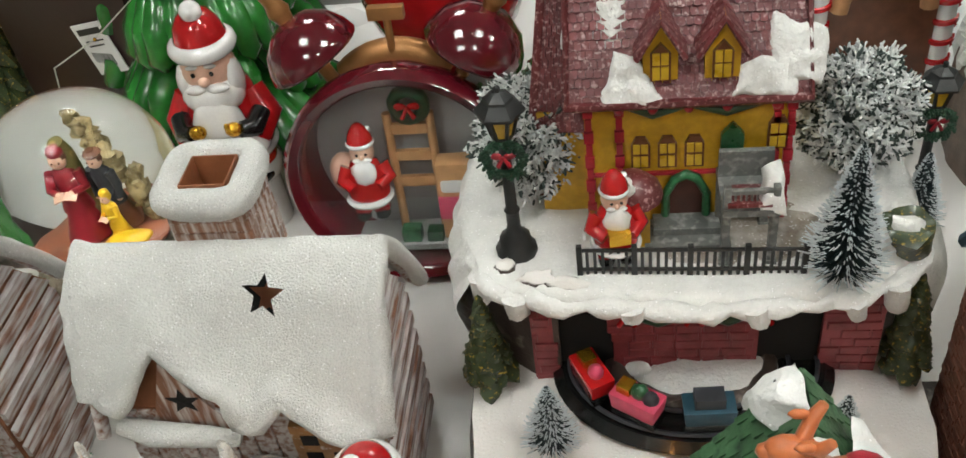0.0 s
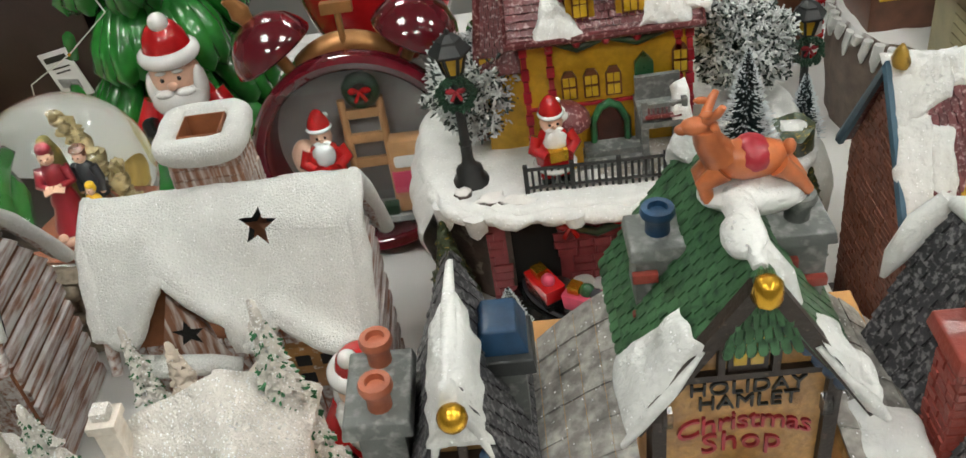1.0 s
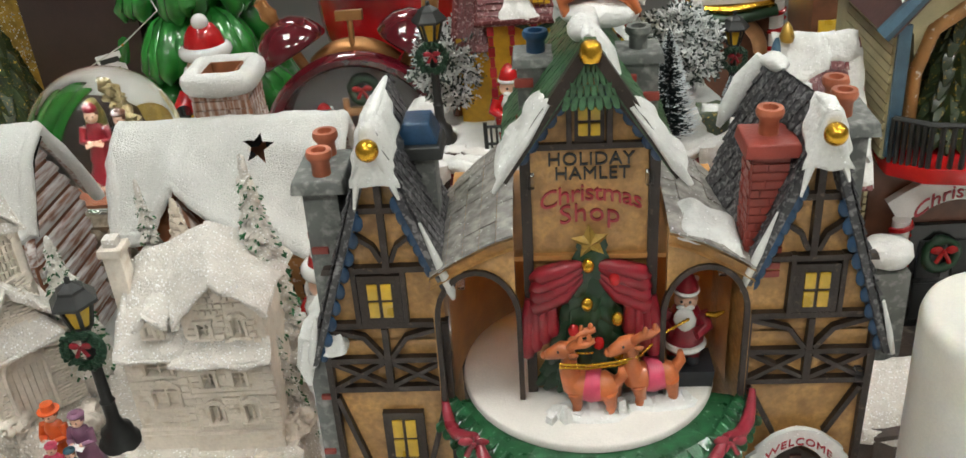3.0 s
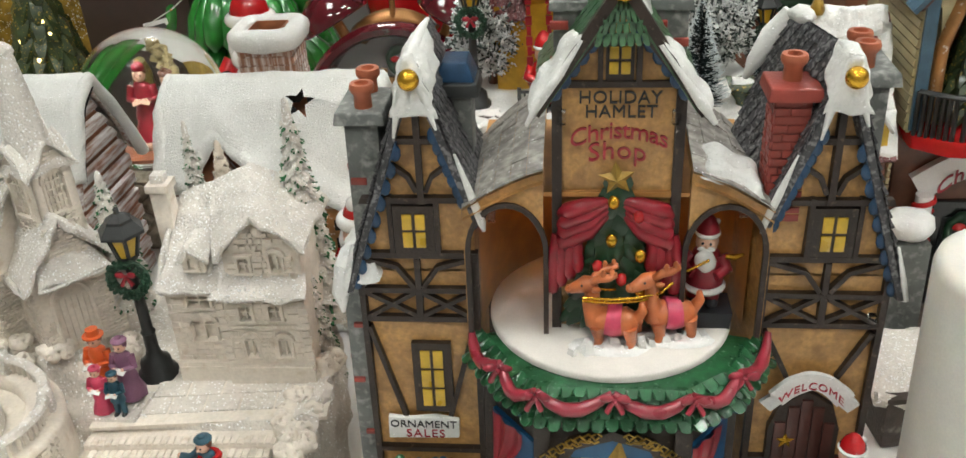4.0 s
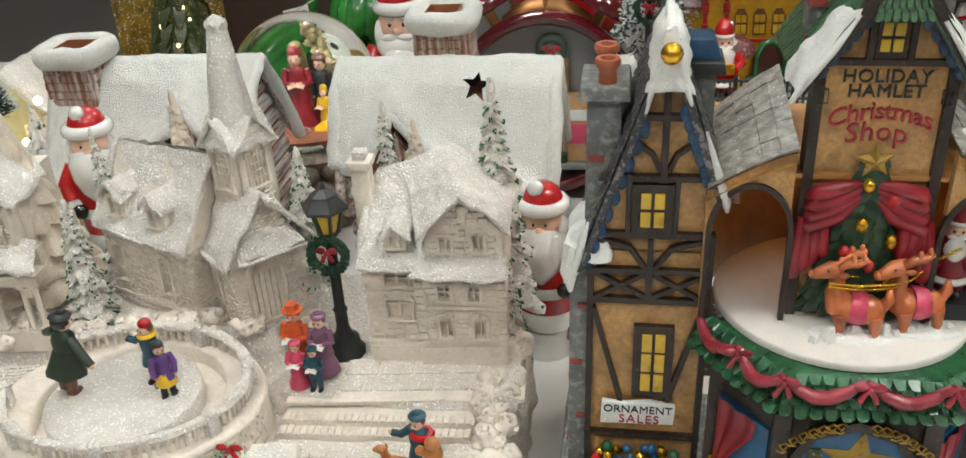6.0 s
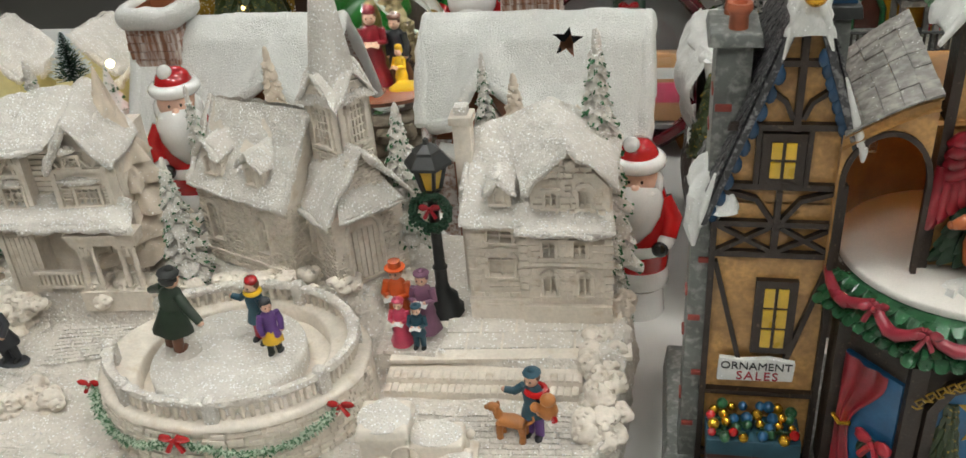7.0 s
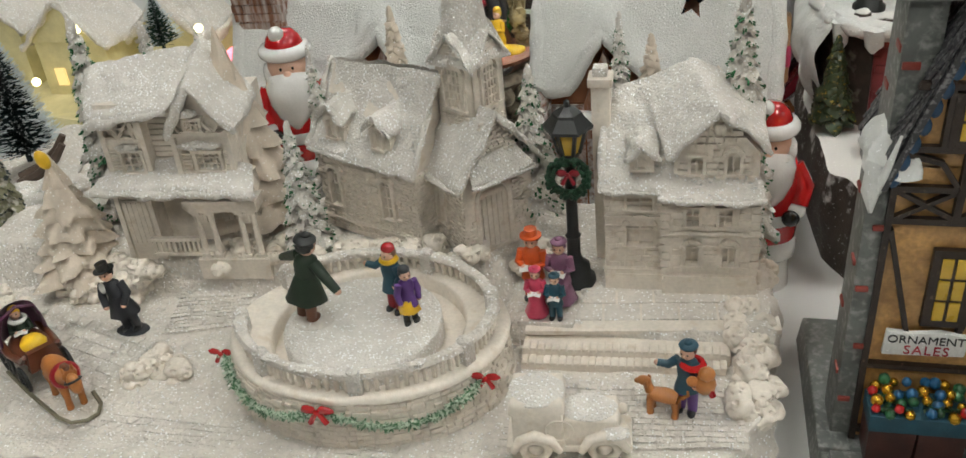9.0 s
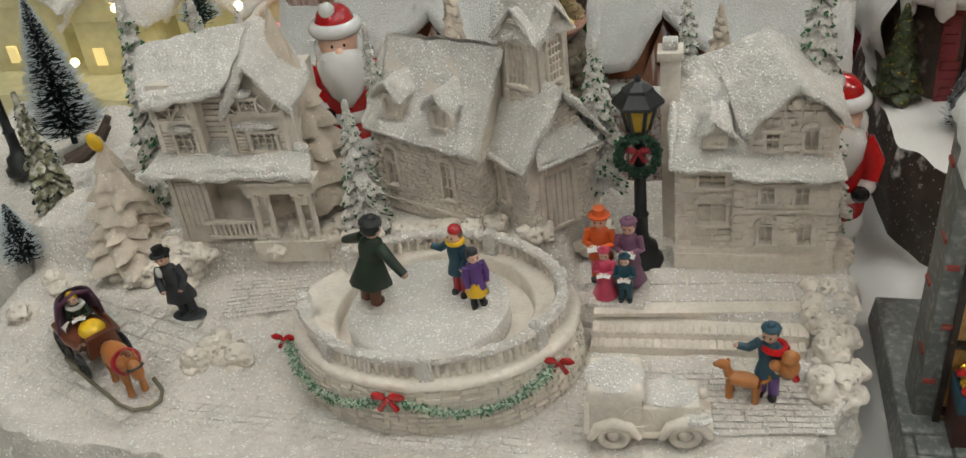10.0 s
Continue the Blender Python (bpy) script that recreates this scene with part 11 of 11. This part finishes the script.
for i in range(5):
    b.box(-2.2 + i * 1.1, -1.95, 13.6, 0.8, 0.12, 1.0)
part("sign_bars", b, red_paint, sb2, "red bars of lettering")
for x in (-4.6, 4.6):
    c2 = part("candy_column", Geo().rod((x, -1.0, 0), (x, -1.0, 12.5), 0.7, n=14), white_gloss, cs, "red and white candy column")
    tw_ = Geo()
    for i in range(7):
        tw_.tube([(x + 0.7 * math.cos(t), -1.0 + 0.7 * math.sin(t), 0.5 + i * 1.7 + 0.9 * t / 6.28) for t in [6.28 * q / 14 for q in range(15)]], 0.26, 5)
    part("stripe", tw_, red_gloss, c2)
part("roof_snow", lump(Geo().ell(0, 1, 16.2, 5.6, 4.2, 1.6, 20), 0.4, 0.5), resin_snow2, cs)
part("garland", Geo().tube([(-4.4, -1.8, 11.8), (0, -2.0, 11.0), (4.4, -1.8, 11.8)], 0.6, 8), pine_green, cs)

# ---- snowy ornament at the far end of the village: lamp, brush trees, sledge ----
wo = thing("winter_path_ornament", "snow-covered ornament with a lamp post and frosted trees", "christmas ornament", -60, 31, 0)
W = Matrix.Translation((60, -31, 0))
WO = [(-70, 36), (-70, 24), (-60, 20), (-54.5, 20.5), (-53.2, 26), (-53.6, 34), (-56, 42), (-68, 44)]
part("base", Geo(W).grid(ring_base(WO, 6.0, 0, -61, 31, 100, 30, 0.03, lambda x, y: 5.8 + 1.2 * noise.noise(Vector((x, y, 0)) * 0.25) + 0.25 * noise.noise(Vector((x, y, 0)) * 1.1)), 100, 30), resin_floor, wo, "white snowy base")
street_lamp("lamp_post", -60.4, 31.0, 6.4, 11.0, wo, W, wreath=0)
for x, y, z, hh, r, n, sd in ((-58.0, 34.0, 7.0, 11.0, 2.7, 3800, 11), (-53.8, 21.2, 5.6, 4.2, 1.5, 1300, 12)):
    t = brush_tree(hh, r, n, sd)
    t.v = [W @ (p + Vector((x, y, z))) for p in t.v]
    part("bottle_brush_tree", t, [brush, brush_tip], wo, "dark bottle-brush tree with frosted tips", smooth=0)
part("pine", pad_tree(-54.4, 26.0, 5.8, 8.6, 1.35, 31, True, W), [mat("snowy_olive_pine", (0.26, 0.25, 0.15), 0.55, var=0.35, over=(0.66, 0.63, 0.55), over_at=0.55, over_scale=200, bump=0.6), brush], wo, "small olive pine under snow")
tagged(part("rubble", (lambda q: [pitted(q, -54.6 + random.uniform(-1.6, 1.6), 24.5 + random.uniform(-2.5, 4.5), 6.0 + random.uniform(-0.3, 0.3), *(random.uniform(0.25, 0.55) for _ in range(3))) for _ in range(40)] and q)(Geo(W)), resin, wo, "lumpy snow-covered rubble"), kind="stuff")
for q in (0.0, 0.55):
    part("sledge_board", Geo(W).tube([(-57.2 + 0.3 * q, 31.6 - q, 7.0 - 0.5 * q), (-55.8 + 0.3 * q, 32.2 - q, 7.5 - 0.5 * q), (-54.6 + 0.3 * q, 32.8 - q, 8.5 - 0.6 * q), (-54.0 + 0.3 * q, 33.2 - q, 9.5 - 0.8 * q)], [0.34, 0.36, 0.34, 0.26], 6), mat("weathered_brown_wood", (0.11, 0.075, 0.055), 0.5, var=0.4, bump=0.6), wo, "brown curved wooden board")
part("snow_bank", lump(Geo(W).ell(-55.6, 31.0, 5.8, 2.4, 4.0, 1.3, 30, 0.5, 2.2), 0.45, 0.9), resin_snow, wo)

# ---- warmly lit cream village at the back left ----
lv = thing("lit_cream_village_ornament", "cream resin village with warm bulbs, glowing as if lit from inside", "christmas ornament", -58, 56, 0)
cream = mat("glowing_cream_resin", (0.6, 0.55, 0.33), 0.55, var=0.15, bump=0.5)
# weak yellow emission on the resin itself stands in for light shining through it
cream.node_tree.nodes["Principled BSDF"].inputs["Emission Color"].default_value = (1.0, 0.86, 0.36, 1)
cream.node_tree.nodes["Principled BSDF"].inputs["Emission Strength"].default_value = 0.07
L = Matrix.Identity(4)
part("base", Geo().grid(ring_base([(-26, -7), (0, -9), (16, -7), (18, 0), (14, 8), (-25, 8)], 4, 0, 0, 0, 90, 24, 0.03, lambda x, y: 4 + 0.8 * noise.noise(Vector((x, y, 0)) * 0.25)), 90, 24), cream, lv, "cream snowy base glowing as if lit from inside")
cream_pane = glow("lit_cream_pane", (1.0, 0.78, 0.35), 0.5)
warm = glow("warm_inner_bulb", (1.0, 0.82, 0.38), 8.0)
for x, y, w, hh in ((-17.5, 1, 8, 11), (-8, 0, 7, 9), (0, 3, 6, 8), (8.5, 2, 7, 7)):
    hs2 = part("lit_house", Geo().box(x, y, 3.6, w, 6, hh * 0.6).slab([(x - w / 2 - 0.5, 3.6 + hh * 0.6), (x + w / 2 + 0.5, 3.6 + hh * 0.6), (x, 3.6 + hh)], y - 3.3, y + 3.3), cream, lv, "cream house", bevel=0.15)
    for k in (-1, 1):
        part("window", Geo().box(x + k * w * 0.24, y - 3.05, 4.9, 1.0, 0.25, 1.6), cream_pane, hs2)
        e = w / 2 + 0.9
        A, B, Cc, D = (x + k * e, y - 3.6, 3.4 + hh * 0.56), (x, y - 3.6, 3.8 + hh), (x, y + 3.6, 3.8 + hh), (x + k * e, y + 3.6, 3.4 + hh * 0.56)
        rs_ = Geo()
        roof_sheet(rs_, *((B, A, D, Cc) if k > 0 else (A, B, Cc, D)), 0.45, 0.1, x + k, 20, 20)
        eave(rs_, [A, B], 0.4, x + k)
        part("roof_snow", lump(rs_, 0.15, 0.7), resin_snow, hs2)
for x, y, z in ((-11, -5, 6), (-4, -4.5, 5.5), (3.5, -4, 6.5), (5, -3, 10), (12, -4, 6), (-6, -4, 10.5), (10, 0, 10), (14, -1, 8), (0.5, -5.5, 5.4)):
    part("bulb", Geo().ell(x, y, z, 0.38, n=10), warm, lv, "warm glowing bulb")
part("bulb", Geo().ell(9.0, -5.2, 8.4, 1.2, 0.5, 0.7, 10, rot=Matrix.Rotation(radians(-30), 3, "Y")), glow("pink_bulb", (1.0, 0.22, 0.3), 2.2), lv, "pink glowing light")
t = brush_tree(4.6, 1.9, 1100, 41)
t.v = [p + Vector((2.5, -5.0, 9)) for p in t.v]
part("bottle_brush_tree", t, [mat("green_bristle", (0.01, 0.05, 0.03), 0.6, bump=0), brush_tip], lv, "dark green bottle-brush tree", smooth=0)
for x, y, hh, r, sd in ((11, -4.5, 9, 1.8, 51), (6.4, -6.2, 7, 1.5, 52), (15, -2, 8, 1.7, 53)):
    part("pine", tier_tree(Geo(), x, y, 4, hh, r, 7, 8, sd), resin_tree, lv, "snow-laden pine")
